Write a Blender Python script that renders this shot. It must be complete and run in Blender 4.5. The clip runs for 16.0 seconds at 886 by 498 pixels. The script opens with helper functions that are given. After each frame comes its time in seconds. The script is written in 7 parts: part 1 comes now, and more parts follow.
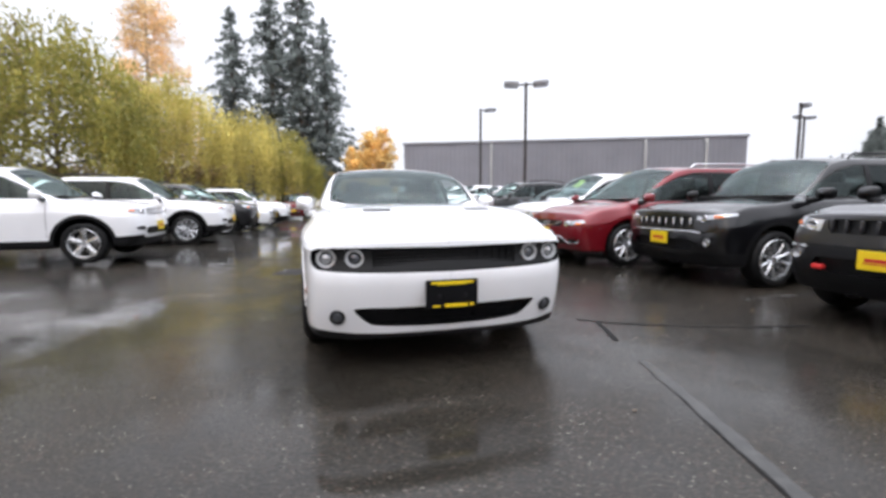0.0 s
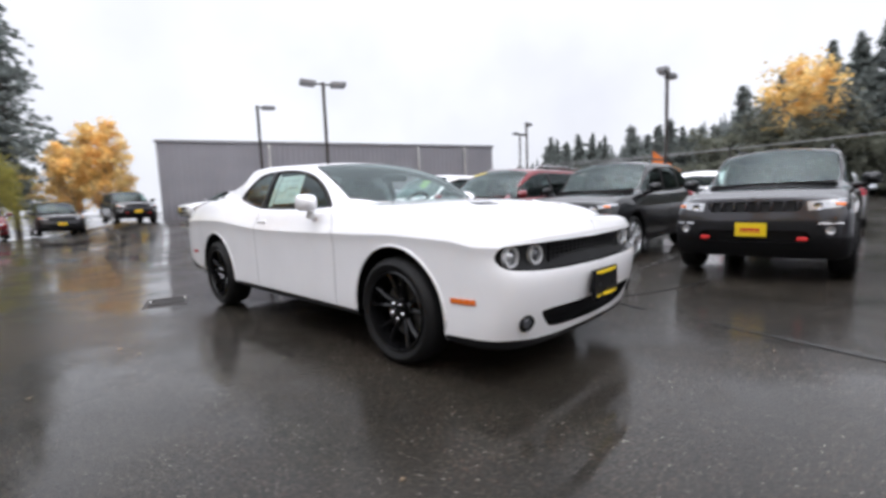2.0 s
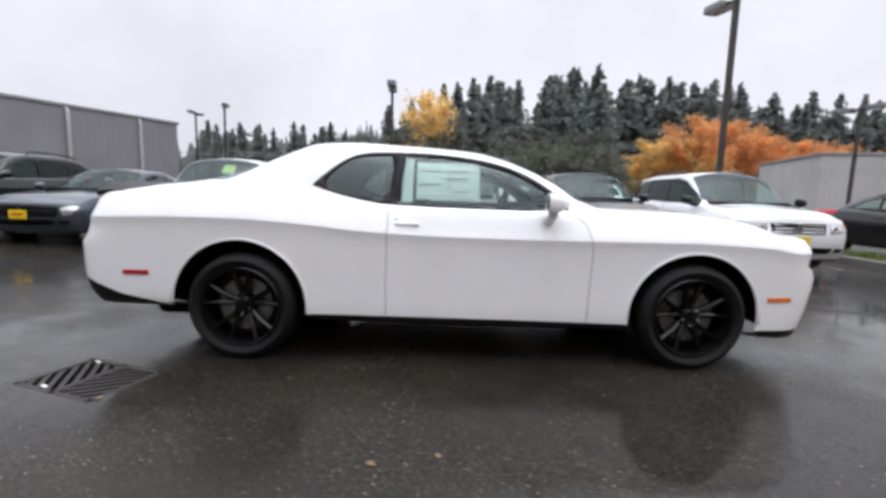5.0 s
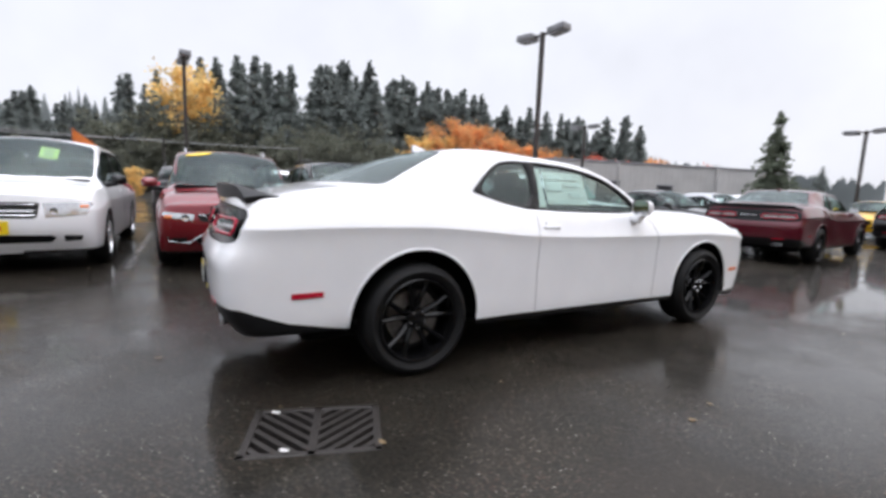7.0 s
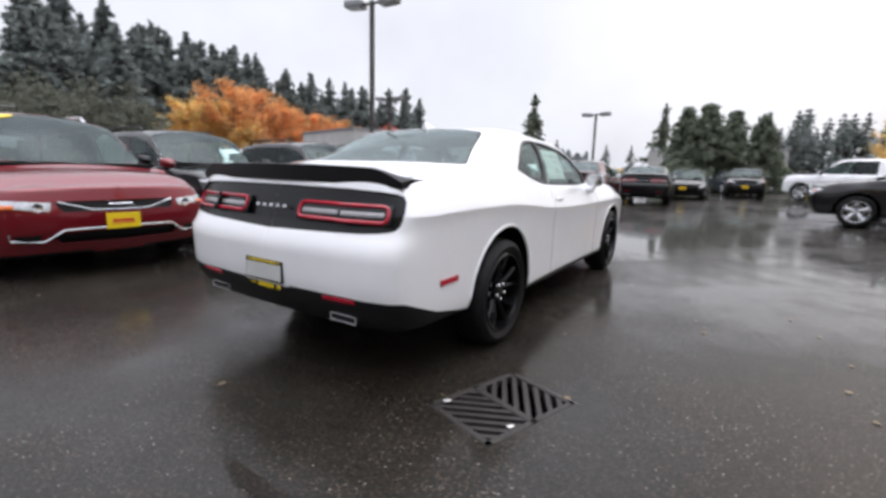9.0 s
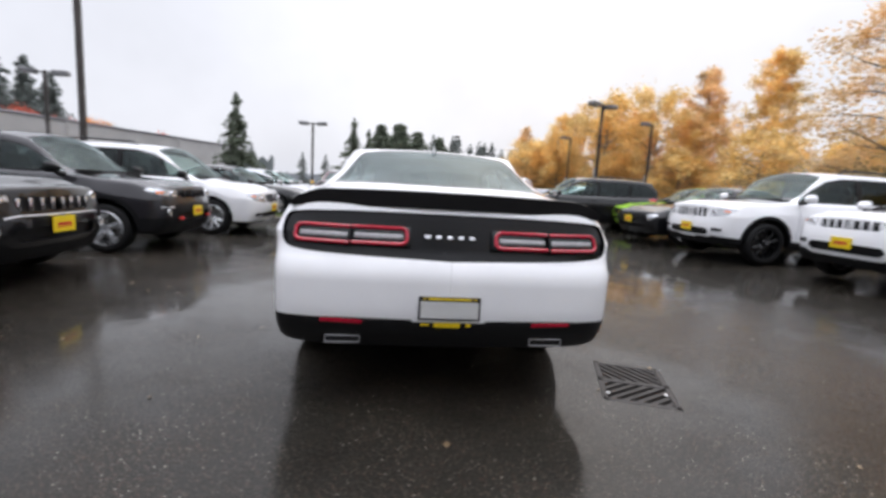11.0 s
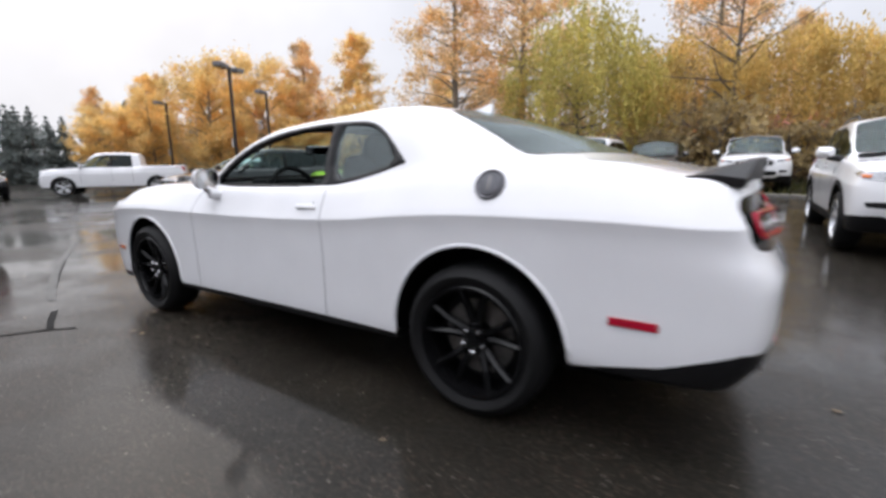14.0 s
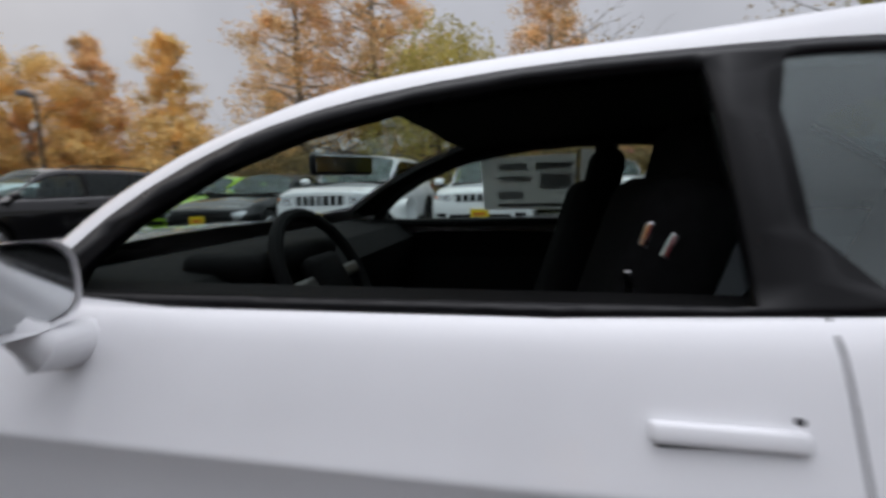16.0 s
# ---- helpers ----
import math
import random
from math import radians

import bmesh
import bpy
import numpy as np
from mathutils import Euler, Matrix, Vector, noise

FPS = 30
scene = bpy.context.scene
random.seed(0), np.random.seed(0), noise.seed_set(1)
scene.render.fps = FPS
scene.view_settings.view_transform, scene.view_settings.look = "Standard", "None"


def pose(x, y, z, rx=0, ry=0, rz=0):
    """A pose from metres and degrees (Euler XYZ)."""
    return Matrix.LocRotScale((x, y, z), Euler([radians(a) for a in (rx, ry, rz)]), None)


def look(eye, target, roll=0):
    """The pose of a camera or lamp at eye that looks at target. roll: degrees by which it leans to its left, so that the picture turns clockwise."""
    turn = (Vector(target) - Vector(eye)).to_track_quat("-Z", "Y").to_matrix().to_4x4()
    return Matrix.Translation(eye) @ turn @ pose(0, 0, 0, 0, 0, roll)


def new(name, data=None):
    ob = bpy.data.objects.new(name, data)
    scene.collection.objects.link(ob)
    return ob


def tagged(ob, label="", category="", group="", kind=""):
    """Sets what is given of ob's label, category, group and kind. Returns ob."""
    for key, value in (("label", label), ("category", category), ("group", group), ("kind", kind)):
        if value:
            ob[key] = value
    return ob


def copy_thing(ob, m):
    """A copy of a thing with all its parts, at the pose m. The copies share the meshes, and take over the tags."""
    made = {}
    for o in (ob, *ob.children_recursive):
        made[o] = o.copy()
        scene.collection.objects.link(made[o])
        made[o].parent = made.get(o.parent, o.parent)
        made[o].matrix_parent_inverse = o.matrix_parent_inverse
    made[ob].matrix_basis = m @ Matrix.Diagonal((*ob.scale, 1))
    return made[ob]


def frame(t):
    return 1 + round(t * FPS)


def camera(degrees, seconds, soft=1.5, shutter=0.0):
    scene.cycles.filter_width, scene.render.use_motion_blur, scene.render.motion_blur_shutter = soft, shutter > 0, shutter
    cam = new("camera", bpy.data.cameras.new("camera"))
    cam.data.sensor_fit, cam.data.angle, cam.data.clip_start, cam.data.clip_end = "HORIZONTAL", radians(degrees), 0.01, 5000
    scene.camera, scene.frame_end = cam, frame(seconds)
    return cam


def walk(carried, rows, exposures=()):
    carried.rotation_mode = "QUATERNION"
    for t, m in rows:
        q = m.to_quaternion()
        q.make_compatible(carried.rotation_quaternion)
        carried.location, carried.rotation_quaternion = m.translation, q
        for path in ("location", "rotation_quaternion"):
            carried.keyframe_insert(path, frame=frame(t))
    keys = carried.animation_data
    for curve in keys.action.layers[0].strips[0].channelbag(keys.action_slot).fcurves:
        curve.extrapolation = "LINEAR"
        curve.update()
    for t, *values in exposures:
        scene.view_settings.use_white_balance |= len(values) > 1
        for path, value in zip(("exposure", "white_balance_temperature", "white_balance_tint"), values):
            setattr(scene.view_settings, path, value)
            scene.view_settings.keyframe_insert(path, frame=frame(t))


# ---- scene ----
cam = camera(89.5, 16.0, soft=3.2, shutter=0.5)
PATH = [
    (0, (-0.776, -5.255, 1.098), (-0.266, -3.332, 0.885), -0.4),
    (0.5, (-1.31, -5.031, 1.082), (-0.598, -3.178, 0.84), -0.3),
    (1, (-1.838, -4.686, 1.057), (-0.822, -2.99, 0.756), -1.2),
    (1.5, (-2.316, -4.248, 1.066), (-1.101, -2.673, 0.858), -0.9),
    (2, (-2.768, -3.757, 1.061), (-1.329, -2.385, 0.847), -2.1),
    (2.5, (-3.144, -3.16, 1.051), (-1.524, -2.004, 0.855), -1.4),
    (3, (-3.479, -2.472, 1.071), (-1.712, -1.547, 0.926), -0.1),
    (3.5, (-3.76, -1.793, 1.071), (-1.882, -1.142, 0.853), 1.3),
    (4, (-3.885, -1.137, 1.086), (-1.936, -0.764, 0.835), 0.9),
    (6.3, (-3.545, 1.831, 1.165), (-1.667, 1.206, 0.878), 3.3),
    (6.5, (-3.5, 2.109, 1.143), (-1.678, 1.343, 0.838), 3.2),
    (7, (-3.33, 2.657, 1.153), (-1.612, 1.666, 0.9), 2.2),
    (7.5, (-3.086, 3.146, 1.158), (-1.485, 1.967, 0.939), 4.3),
    (8, (-2.825, 3.575, 1.157), (-1.396, 2.197, 0.909), 3.2),
    (8.2, (-2.652, 3.718, 1.157), (-1.309, 2.264, 0.871), 3.3),
    (10.3, (-0.727, 4.645, 1.147), (-0.268, 2.718, 0.871), 2.4),
    (10.5, (-0.323, 4.756, 1.198), (-0.037, 2.792, 0.948), 4.1),
    (11, (0.302, 4.757, 1.188), (0.077, 2.789, 0.915), 3.4),
    (11.5, (0.912, 4.577, 1.186), (0.543, 2.626, 0.946), 4.8),
    (12, (1.465, 4.379, 1.168), (0.597, 2.595, 0.918), 5.5),
    (12.5, (1.876, 4.033, 1.147), (0.73, 2.419, 0.861), 6.1),
    (13, (2.301, 3.644, 1.139), (0.908, 2.24, 0.846), 5.2),
    (13.5, (2.512, 3.059, 1.144), (0.985, 1.802, 0.843), 3.0),
    (14, (2.58, 2.39, 1.138), (0.944, 1.297, 0.778), -0.9),
    (14.5, (2.370, 1.710, 1.155), (0.684, 0.667, 0.898), 1.0),
    (15, (2.110, 1.062, 1.165), (0.340, 0.170, 0.912), -0.9),
    (15.5, (1.675, 0.524, 1.197), (-0.150, -0.250, 0.932), 0.7),
    (16, (1.420, 0.143, 1.212), (-0.514, -0.284, 0.934), -1.5),
]
walk(cam, [(t, look(eye, target, roll)) for t, eye, target, roll in PATH],
     [(0.0, 0.78), (2.0, 0.62), (4.0, 0.42), (8.0, 0.50), (10.5, 0.42), (12.5, 0.44), (14.5, 0.32), (15.3, 0.0), (16.0, -0.42)])

# ---- world, sun, exposure ----
world = bpy.data.worlds.new("overcast_sky")
scene.world = world
world.use_nodes = True
wn, wl = world.node_tree.nodes, world.node_tree.links
wn.clear()
w_out = wn.new("ShaderNodeOutputWorld")
w_bg = wn.new("ShaderNodeBackground")
w_sky = wn.new("ShaderNodeTexSky")
w_sky.sky_type = "NISHITA"
w_sky.sun_disc = False
w_sky.sun_elevation = radians(35)
w_sky.sun_rotation = radians(200)
w_sky.dust_density = 6.0
w_mix = wn.new("ShaderNodeMix")
w_mix.data_type = "RGBA"
w_mix.inputs["Factor"].default_value = 0.93
w_mix.inputs["B"].default_value = (7.32, 7.48, 8.22, 1)
w_bg.inputs["Strength"].default_value = 0.1
wl.new(w_sky.outputs[0], w_mix.inputs["A"])
# an overcast sky is brightest overhead; faint cloud mottling
w_tc = wn.new("ShaderNodeTexCoord")
w_sep = wn.new("ShaderNodeSeparateXYZ")
wl.new(w_tc.outputs["Generated"], w_sep.inputs[0])
w_up = wn.new("ShaderNodeMath")
w_up.operation = "MAXIMUM"
w_up.inputs[1].default_value = 0.0
wl.new(w_sep.outputs["Z"], w_up.inputs[0])
w_pow = wn.new("ShaderNodeMath")
w_pow.operation = "POWER"
w_pow.inputs[1].default_value = 4.0
wl.new(w_up.outputs[0], w_pow.inputs[0])
w_zen = wn.new("ShaderNodeMath")
w_zen.operation = "MULTIPLY_ADD"
w_zen.inputs[1].default_value = 3.4
wl.new(w_pow.outputs[0], w_zen.inputs[0])
w_cloud = wn.new("ShaderNodeTexNoise")
w_cloud.inputs["Scale"].default_value = 3.2
w_cloud.inputs["Detail"].default_value = 4.0
wl.new(w_tc.outputs["Generated"], w_cloud.inputs["Vector"])
w_mr = wn.new("ShaderNodeMapRange")
for w_key, w_val in (("From Min", 0.3), ("From Max", 0.7), ("To Min", 0.82), ("To Max", 0.98)):
    w_mr.inputs[w_key].default_value = w_val
wl.new(w_cloud.outputs["Fac"], w_mr.inputs["Value"])
wl.new(w_mr.outputs[0], w_zen.inputs[2])
w_str = wn.new("ShaderNodeVectorMath")
w_str.operation = "SCALE"
wl.new(w_mix.outputs["Result"], w_str.inputs[0])
wl.new(w_zen.outputs[0], w_str.inputs["Scale"])
wl.new(w_str.outputs[0], w_bg.inputs["Color"])
wl.new(w_bg.outputs[0], w_out.inputs["Surface"])
sun = new("sun", bpy.data.lights.new("sun", "SUN"))
sun.data.energy = 0.5
sun.data.angle = radians(60)
sun.data.color = (1.0, 0.97, 0.93)
sun.matrix_world = look((0, 0, 30), (1.5, 4, 0))
scene.view_settings.exposure = 0.0

# ---- materials ----
def mat_base(name, color=(0.5, 0.5, 0.5), rough=0.5, metal=0.0, coat=0.0, spec=0.5):
    m = bpy.data.materials.new(name)
    m.use_nodes = True
    b = m.node_tree.nodes["Principled BSDF"]
    b.inputs["Base Color"].default_value = (*color, 1)
    b.inputs["Roughness"].default_value = rough
    b.inputs["Metallic"].default_value = metal
    b.inputs["Coat Weight"].default_value = coat
    b.inputs["Coat Roughness"].default_value = 0.04
    b.inputs["Specular IOR Level"].default_value = spec
    return m, m.node_tree.nodes, m.node_tree.links, b


def vary(m_all, scale=4.0, amount=0.15, rough_amount=0.1, bump=0.0, bump_scale=200.0, detail=5.0, random_amount=0.0):
    """Two scales of noise on a material's colour and roughness, and fine relief."""
    m, n, l, b = m_all
    tc = n.new("ShaderNodeTexCoord")
    n1 = n.new("ShaderNodeTexNoise")
    n1.inputs["Scale"].default_value = scale
    n1.inputs["Detail"].default_value = detail
    l.new(tc.outputs["Object"], n1.inputs["Vector"])
    ramp = n.new("ShaderNodeMapRange")
    ramp.inputs["From Min"].default_value = 0.3
    ramp.inputs["From Max"].default_value = 0.7
    ramp.inputs["To Min"].default_value = 1 - amount
    ramp.inputs["To Max"].default_value = 1 + amount
    l.new(n1.outputs["Fac"], ramp.inputs["Value"])
    mul = n.new("ShaderNodeVectorMath")
    mul.operation = "SCALE"
    mul.inputs[0].default_value = b.inputs["Base Color"].default_value[:3]
    l.new(ramp.outputs[0], mul.inputs["Scale"])
    out = mul.outputs[0]
    if random_amount:
        oi = n.new("ShaderNodeObjectInfo")
        hs = n.new("ShaderNodeHueSaturation")
        r2 = n.new("ShaderNodeMapRange")
        r2.inputs["To Min"].default_value = 1 - random_amount
        r2.inputs["To Max"].default_value = 1 + random_amount
        l.new(oi.outputs["Random"], r2.inputs["Value"])
        l.new(r2.outputs[0], hs.inputs["Value"])
        l.new(out, hs.inputs["Color"])
        out = hs.outputs[0]
    l.new(out, b.inputs["Base Color"])
    r = n.new("ShaderNodeMapRange")
    r.inputs["To Min"].default_value = max(0.02, b.inputs["Roughness"].default_value - rough_amount)
    r.inputs["To Max"].default_value = min(1.0, b.inputs["Roughness"].default_value + rough_amount)
    l.new(n1.outputs["Fac"], r.inputs["Value"])
    l.new(r.outputs[0], b.inputs["Roughness"])
    if bump:
        n2 = n.new("ShaderNodeTexNoise")
        n2.inputs["Scale"].default_value = bump_scale
        n2.inputs["Detail"].default_value = 3
        l.new(tc.outputs["Object"], n2.inputs["Vector"])
        bp = n.new("ShaderNodeBump")
        bp.inputs["Strength"].default_value = bump
        bp.inputs["Distance"].default_value = 0.01
        l.new(n2.outputs["Fac"], bp.inputs["Height"])
        l.new(bp.outputs[0], b.inputs["Normal"])
    return m


def paint(name, color, metal=0.0, rough=0.3):
    """Car paint with a clear coat, rain film and faint orange peel."""
    a = mat_base(name, color, rough, metal, 1.0, 0.15)
    m = vary(a, 3.0, 0.03, 0.06)
    n, l, b = a[1], a[2], a[3]
    tc = n.new("ShaderNodeTexCoord")
    v = n.new("ShaderNodeTexVoronoi")
    v.inputs["Scale"].default_value = 70
    l.new(tc.outputs["Object"], v.inputs["Vector"])
    mr = n.new("ShaderNodeMapRange")
    mr.inputs["From Min"].default_value = 0.0
    mr.inputs["From Max"].default_value = 0.28
    mr.inputs["To Min"].default_value = 1.0
    mr.inputs["To Max"].default_value = 0.0
    l.new(v.outputs["Distance"], mr.inputs["Value"])
    bp = n.new("ShaderNodeBump")
    bp.inputs["Strength"].default_value = 0.12
    bp.inputs["Distance"].default_value = 0.002
    l.new(mr.outputs[0], bp.inputs["Height"])
    l.new(bp.outputs[0], b.inputs["Coat Normal"])
    return m


def glass_mat(name, tint, gloss=1.0, beads=0.0):
    m = bpy.data.materials.new(name)
    m.use_nodes = True
    n, l = m.node_tree.nodes, m.node_tree.links
    n.clear()
    out = n.new("ShaderNodeOutputMaterial")
    mix = n.new("ShaderNodeMixShader")
    tr = n.new("ShaderNodeBsdfTransparent")
    tr.inputs["Color"].default_value = (*tint, 1)
    gl = n.new("ShaderNodeBsdfGlossy")
    gl.inputs["Roughness"].default_value = 0.03
    gl.inputs["Color"].default_value = (0.84, 0.96, 0.95, 1)
    fr = n.new("ShaderNodeLayerWeight")
    fr.inputs["Blend"].default_value = 0.5
    pw = n.new("ShaderNodeMath")
    pw.operation = "POWER"
    pw.inputs[1].default_value = 5.6
    l.new(fr.outputs["Facing"], pw.inputs[0])
    mu = n.new("ShaderNodeMath")
    mu.operation = "MULTIPLY_ADD"
    mu.use_clamp = True
    mu.inputs[1].default_value = 0.8
    mu.inputs[2].default_value = 0.04 * gloss
    l.new(pw.outputs[0], mu.inputs[0])
    l.new(mu.outputs[0], mix.inputs["Fac"])
    l.new(tr.outputs[0], mix.inputs[1])
    l.new(gl.outputs[0], mix.inputs[2])
    l.new(mix.outputs[0], out.inputs["Surface"])
    if beads:
        # a coat of fine rain drops that scatters the light
        tc = n.new("ShaderNodeNewGeometry")
        vo = n.new("ShaderNodeTexVoronoi")
        vo.inputs["Scale"].default_value = 190
        l.new(tc.outputs["Position"], vo.inputs["Vector"])
        ns = n.new("ShaderNodeTexNoise")
        ns.inputs["Scale"].default_value = 6
        ns.inputs["Detail"].default_value = 5
        l.new(tc.outputs["Position"], ns.inputs["Vector"])
        mr = n.new("ShaderNodeMapRange")
        for k, q in (("From Min", 0.3), ("From Max", 0.7), ("To Min", beads * 0.7), ("To Max", beads * 1.3)):
            mr.inputs[k].default_value = q
        l.new(ns.outputs["Fac"], mr.inputs["Value"])
        md = n.new("ShaderNodeMath")
        md.operation = "MULTIPLY_ADD"
        md.use_clamp = True
        md.inputs[1].default_value = -0.25 * beads
        l.new(vo.outputs["Distance"], md.inputs[0])
        l.new(mr.outputs[0], md.inputs[2])
        df = n.new("ShaderNodeBsdfDiffuse")
        df.inputs["Color"].default_value = (0.60, 0.68, 0.69, 1)
        top = n.new("ShaderNodeMixShader")
        l.new(md.outputs[0], top.inputs["Fac"])
        l.new(mix.outputs[0], top.inputs[1])
        l.new(df.outputs[0], top.inputs[2])
        l.new(top.outputs[0], out.inputs["Surface"])
    return m


WHITE = paint("white_paint", (0.82, 0.82, 0.84))
BLACK_PAINT = paint("black_paint", (0.004, 0.004, 0.005))
GREY_PAINT = paint("granite_paint", (0.030, 0.029, 0.033), 0.4, 0.35)
RED_PAINT = paint("red_paint", (0.16, 0.006, 0.012), 0.2)
MAROON = paint("maroon_paint", (0.085, 0.004, 0.012), 0.2)
SILVER = paint("silver_paint", (0.42, 0.43, 0.45), 0.6, 0.35)
BLUE_GREY = paint("blue_grey_paint", (0.06, 0.07, 0.09), 0.4, 0.35)
GREEN_PAINT = paint("lime_paint", (0.32, 0.60, 0.03))
YELLOW_PAINT = paint("yellow_paint", (0.75, 0.42, 0.01))
GLASS = glass_mat("window_glass", (0.74, 0.87, 0.84), 1.2)
WETGLASS = glass_mat("wet_window_glass", (0.76, 0.90, 0.86), 2.0)
REARGLASS = glass_mat("tinted_glass", (0.28, 0.33, 0.34), 0.9, 0.11)
BEADGLASS = glass_mat("beaded_window_glass", (0.50, 0.58, 0.57), 1.5, 0.13)
DARK_GLASS = glass_mat("privacy_glass", (0.10, 0.12, 0.12))
TRIM = vary(mat_base("black_trim", (0.005, 0.005, 0.006), 0.3, 0, 0, 0.25), 20, 0.2, 0.08)
SATIN = vary(mat_base("satin_black", (0.006, 0.006, 0.007), 0.45, 0, 0, 0.3), 30, 0.2, 0.08)
GLOSSBLK = vary(mat_base("gloss_black", (0.004, 0.004, 0.005), 0.25, 0, 0.0, 0.35), 15, 0.2, 0.06)
CLAD = vary(mat_base("grey_cladding", (0.008, 0.008, 0.009), 0.5, 0, 0, 0.2), 40, 0.2, 0.08, 0.15, 600)
RUBBER = vary(mat_base("tyre_rubber", (0.007, 0.007, 0.0075), 0.6, 0, 0, 0.25), 25, 0.25, 0.15, 0.3, 120)
RIMBLACK = vary(mat_base("black_alloy", (0.004, 0.004, 0.0045), 0.20, 0.0, 0.08, 0.2), 20, 0.2, 0.06)
ALLOY = vary(mat_base("silver_alloy", (0.62, 0.63, 0.65), 0.28, 0.85), 15, 0.1, 0.08)
RIMSTEEL = vary(mat_base("brushed_rim_steel", (0.62, 0.62, 0.64), 0.35, 0.8), 10, 0.05, 0.05)
CHROME = vary(mat_base("chrome", (0.75, 0.75, 0.77), 0.1, 1.0), 10, 0.05, 0.04)
STEEL = vary(mat_base("brake_steel", (0.25, 0.24, 0.23), 0.4, 0.9), 30, 0.25, 0.1)
LINER = vary(mat_base("cabin_black", (0.004, 0.004, 0.0042), 0.8, 0, 0, 0.1), 30, 0.25, 0.1, 0.2, 300)
FABRIC = vary(mat_base("seat_cloth", (0.006, 0.006, 0.0065), 0.85, 0, 0, 0.1), 40, 0.3, 0.05, 0.4, 500)
YELLOW = vary(mat_base("yellow_card", (0.78, 0.56, 0.01), 0.4), 8, 0.06, 0.1)


def paper():
    m, n, l, b = mat_base("white_card", (0.80, 0.80, 0.79), 0.5)
    tr = n.new("ShaderNodeBsdfTranslucent")
    tr.inputs["Color"].default_value = (0.8, 0.8, 0.78, 1)
    ms = n.new("ShaderNodeMixShader")
    ms.inputs["Fac"].default_value = 0.35
    l.new(b.outputs[0], ms.inputs[1])
    l.new(tr.outputs[0], ms.inputs[2])
    l.new(ms.outputs[0], n["Material Output"].inputs["Surface"])
    return vary((m, n, l, b), 8, 0.05, 0.1)


CARD = paper()
FAINT = vary(mat_base("faint_print", (0.62, 0.64, 0.63), 0.5), 8, 0.1, 0.1)
INK = vary(mat_base("dark_print", (0.03, 0.03, 0.03), 0.5), 8, 0.1, 0.1)
REDINK = vary(mat_base("red_print", (0.5, 0.02, 0.02), 0.5), 8, 0.1, 0.1)
LENSRED = vary(mat_base("red_lens", (0.42, 0.008, 0.030), 0.15, 0, 0.25), 30, 0.12, 0.04)
LENSAMBER = vary(mat_base("amber_lens", (0.75, 0.16, 0.02), 0.15, 0, 1.0), 30, 0.12, 0.04)
LENSGREY = vary(mat_base("clear_strip_lens", (0.30, 0.29, 0.30), 0.2, 0.1, 0.6), 40, 0.2, 0.05)
CAPGREY = vary(mat_base("dark_grey_metal", (0.10, 0.10, 0.11), 0.35, 0.6), 30, 0.2, 0.08)
LENSDARK = vary(mat_base("smoked_lens", (0.10, 0.105, 0.12), 0.12, 0.4, 1.0), 40, 0.25, 0.05)
LENSWHITE = vary(mat_base("clear_reflector", (0.55, 0.56, 0.58), 0.18, 0.7, 1.0), 40, 0.25, 0.08)
HALO = vary(mat_base("lamp_ring", (0.55, 0.56, 0.58), 0.25, 0.1, 1.0), 40, 0.08, 0.05)
GAP = vary(mat_base("shut_gap", (0.10, 0.10, 0.105), 0.7), 30, 0.1, 0.05)
MIRRORM = mat_base("mirror_glass", (0.58, 0.60, 0.61), 0.06, 1.0)[0]

# ---- mesh helpers ----
def put_mesh(name, verts, faces, material, parent=None, smooth=True, label="", normals=None):
    me = bpy.data.meshes.new(name)
    me.from_pydata([tuple(v) for v in verts], [], [tuple(f) for f in faces])
    if smooth:
        me.polygons.foreach_set("use_smooth", [True] * len(me.polygons))
    me.materials.append(material)
    me.update()
    if normals is not None:
        me.normals_split_custom_set_from_vertices([tuple(v) for v in normals])
    ob = new(name, me)
    if parent is not None:
        ob.parent = parent
    if label:
        ob["label"] = label
    return ob


def part(name, bm, material, parent=None, label="", smooth=False, angle=0.6):
    """Links a bmesh as one mesh object under a thing or a part."""
    me = bpy.data.meshes.new(name)
    bmesh.ops.recalc_face_normals(bm, faces=bm.faces)
    if smooth:
        for f in bm.faces:
            f.smooth = True
        for e in bm.edges:
            if len(e.link_faces) == 2 and e.calc_face_angle(0) > angle:
                e.smooth = False
    bm.to_mesh(me)
    bm.free()
    me.materials.append(material)
    ob = new(name, me)
    if parent is not None:
        ob.parent = parent
    if label:
        ob["label"] = label
    return ob


def rbox(sx, sy, sz, r=0.01, m=None, seg=2, bm=None):
    """A box with rounded edges, centred, laid by the matrix m."""
    own = bmesh.new()
    bmesh.ops.create_cube(own, size=1)
    for v in own.verts:
        v.co = Vector((v.co.x * sx, v.co.y * sy, v.co.z * sz))
    if r > 0:
        bmesh.ops.bevel(own, geom=own.edges[:], offset=min(r, 0.45 * min(sx, sy, sz)), segments=seg, affect="EDGES", profile=0.5)
    if m is not None:
        own.transform(m)
    if bm is None:
        return own
    me = bpy.data.meshes.new("t")
    own.to_mesh(me)
    own.free()
    bm.from_mesh(me)
    bpy.data.meshes.remove(me)
    return bm


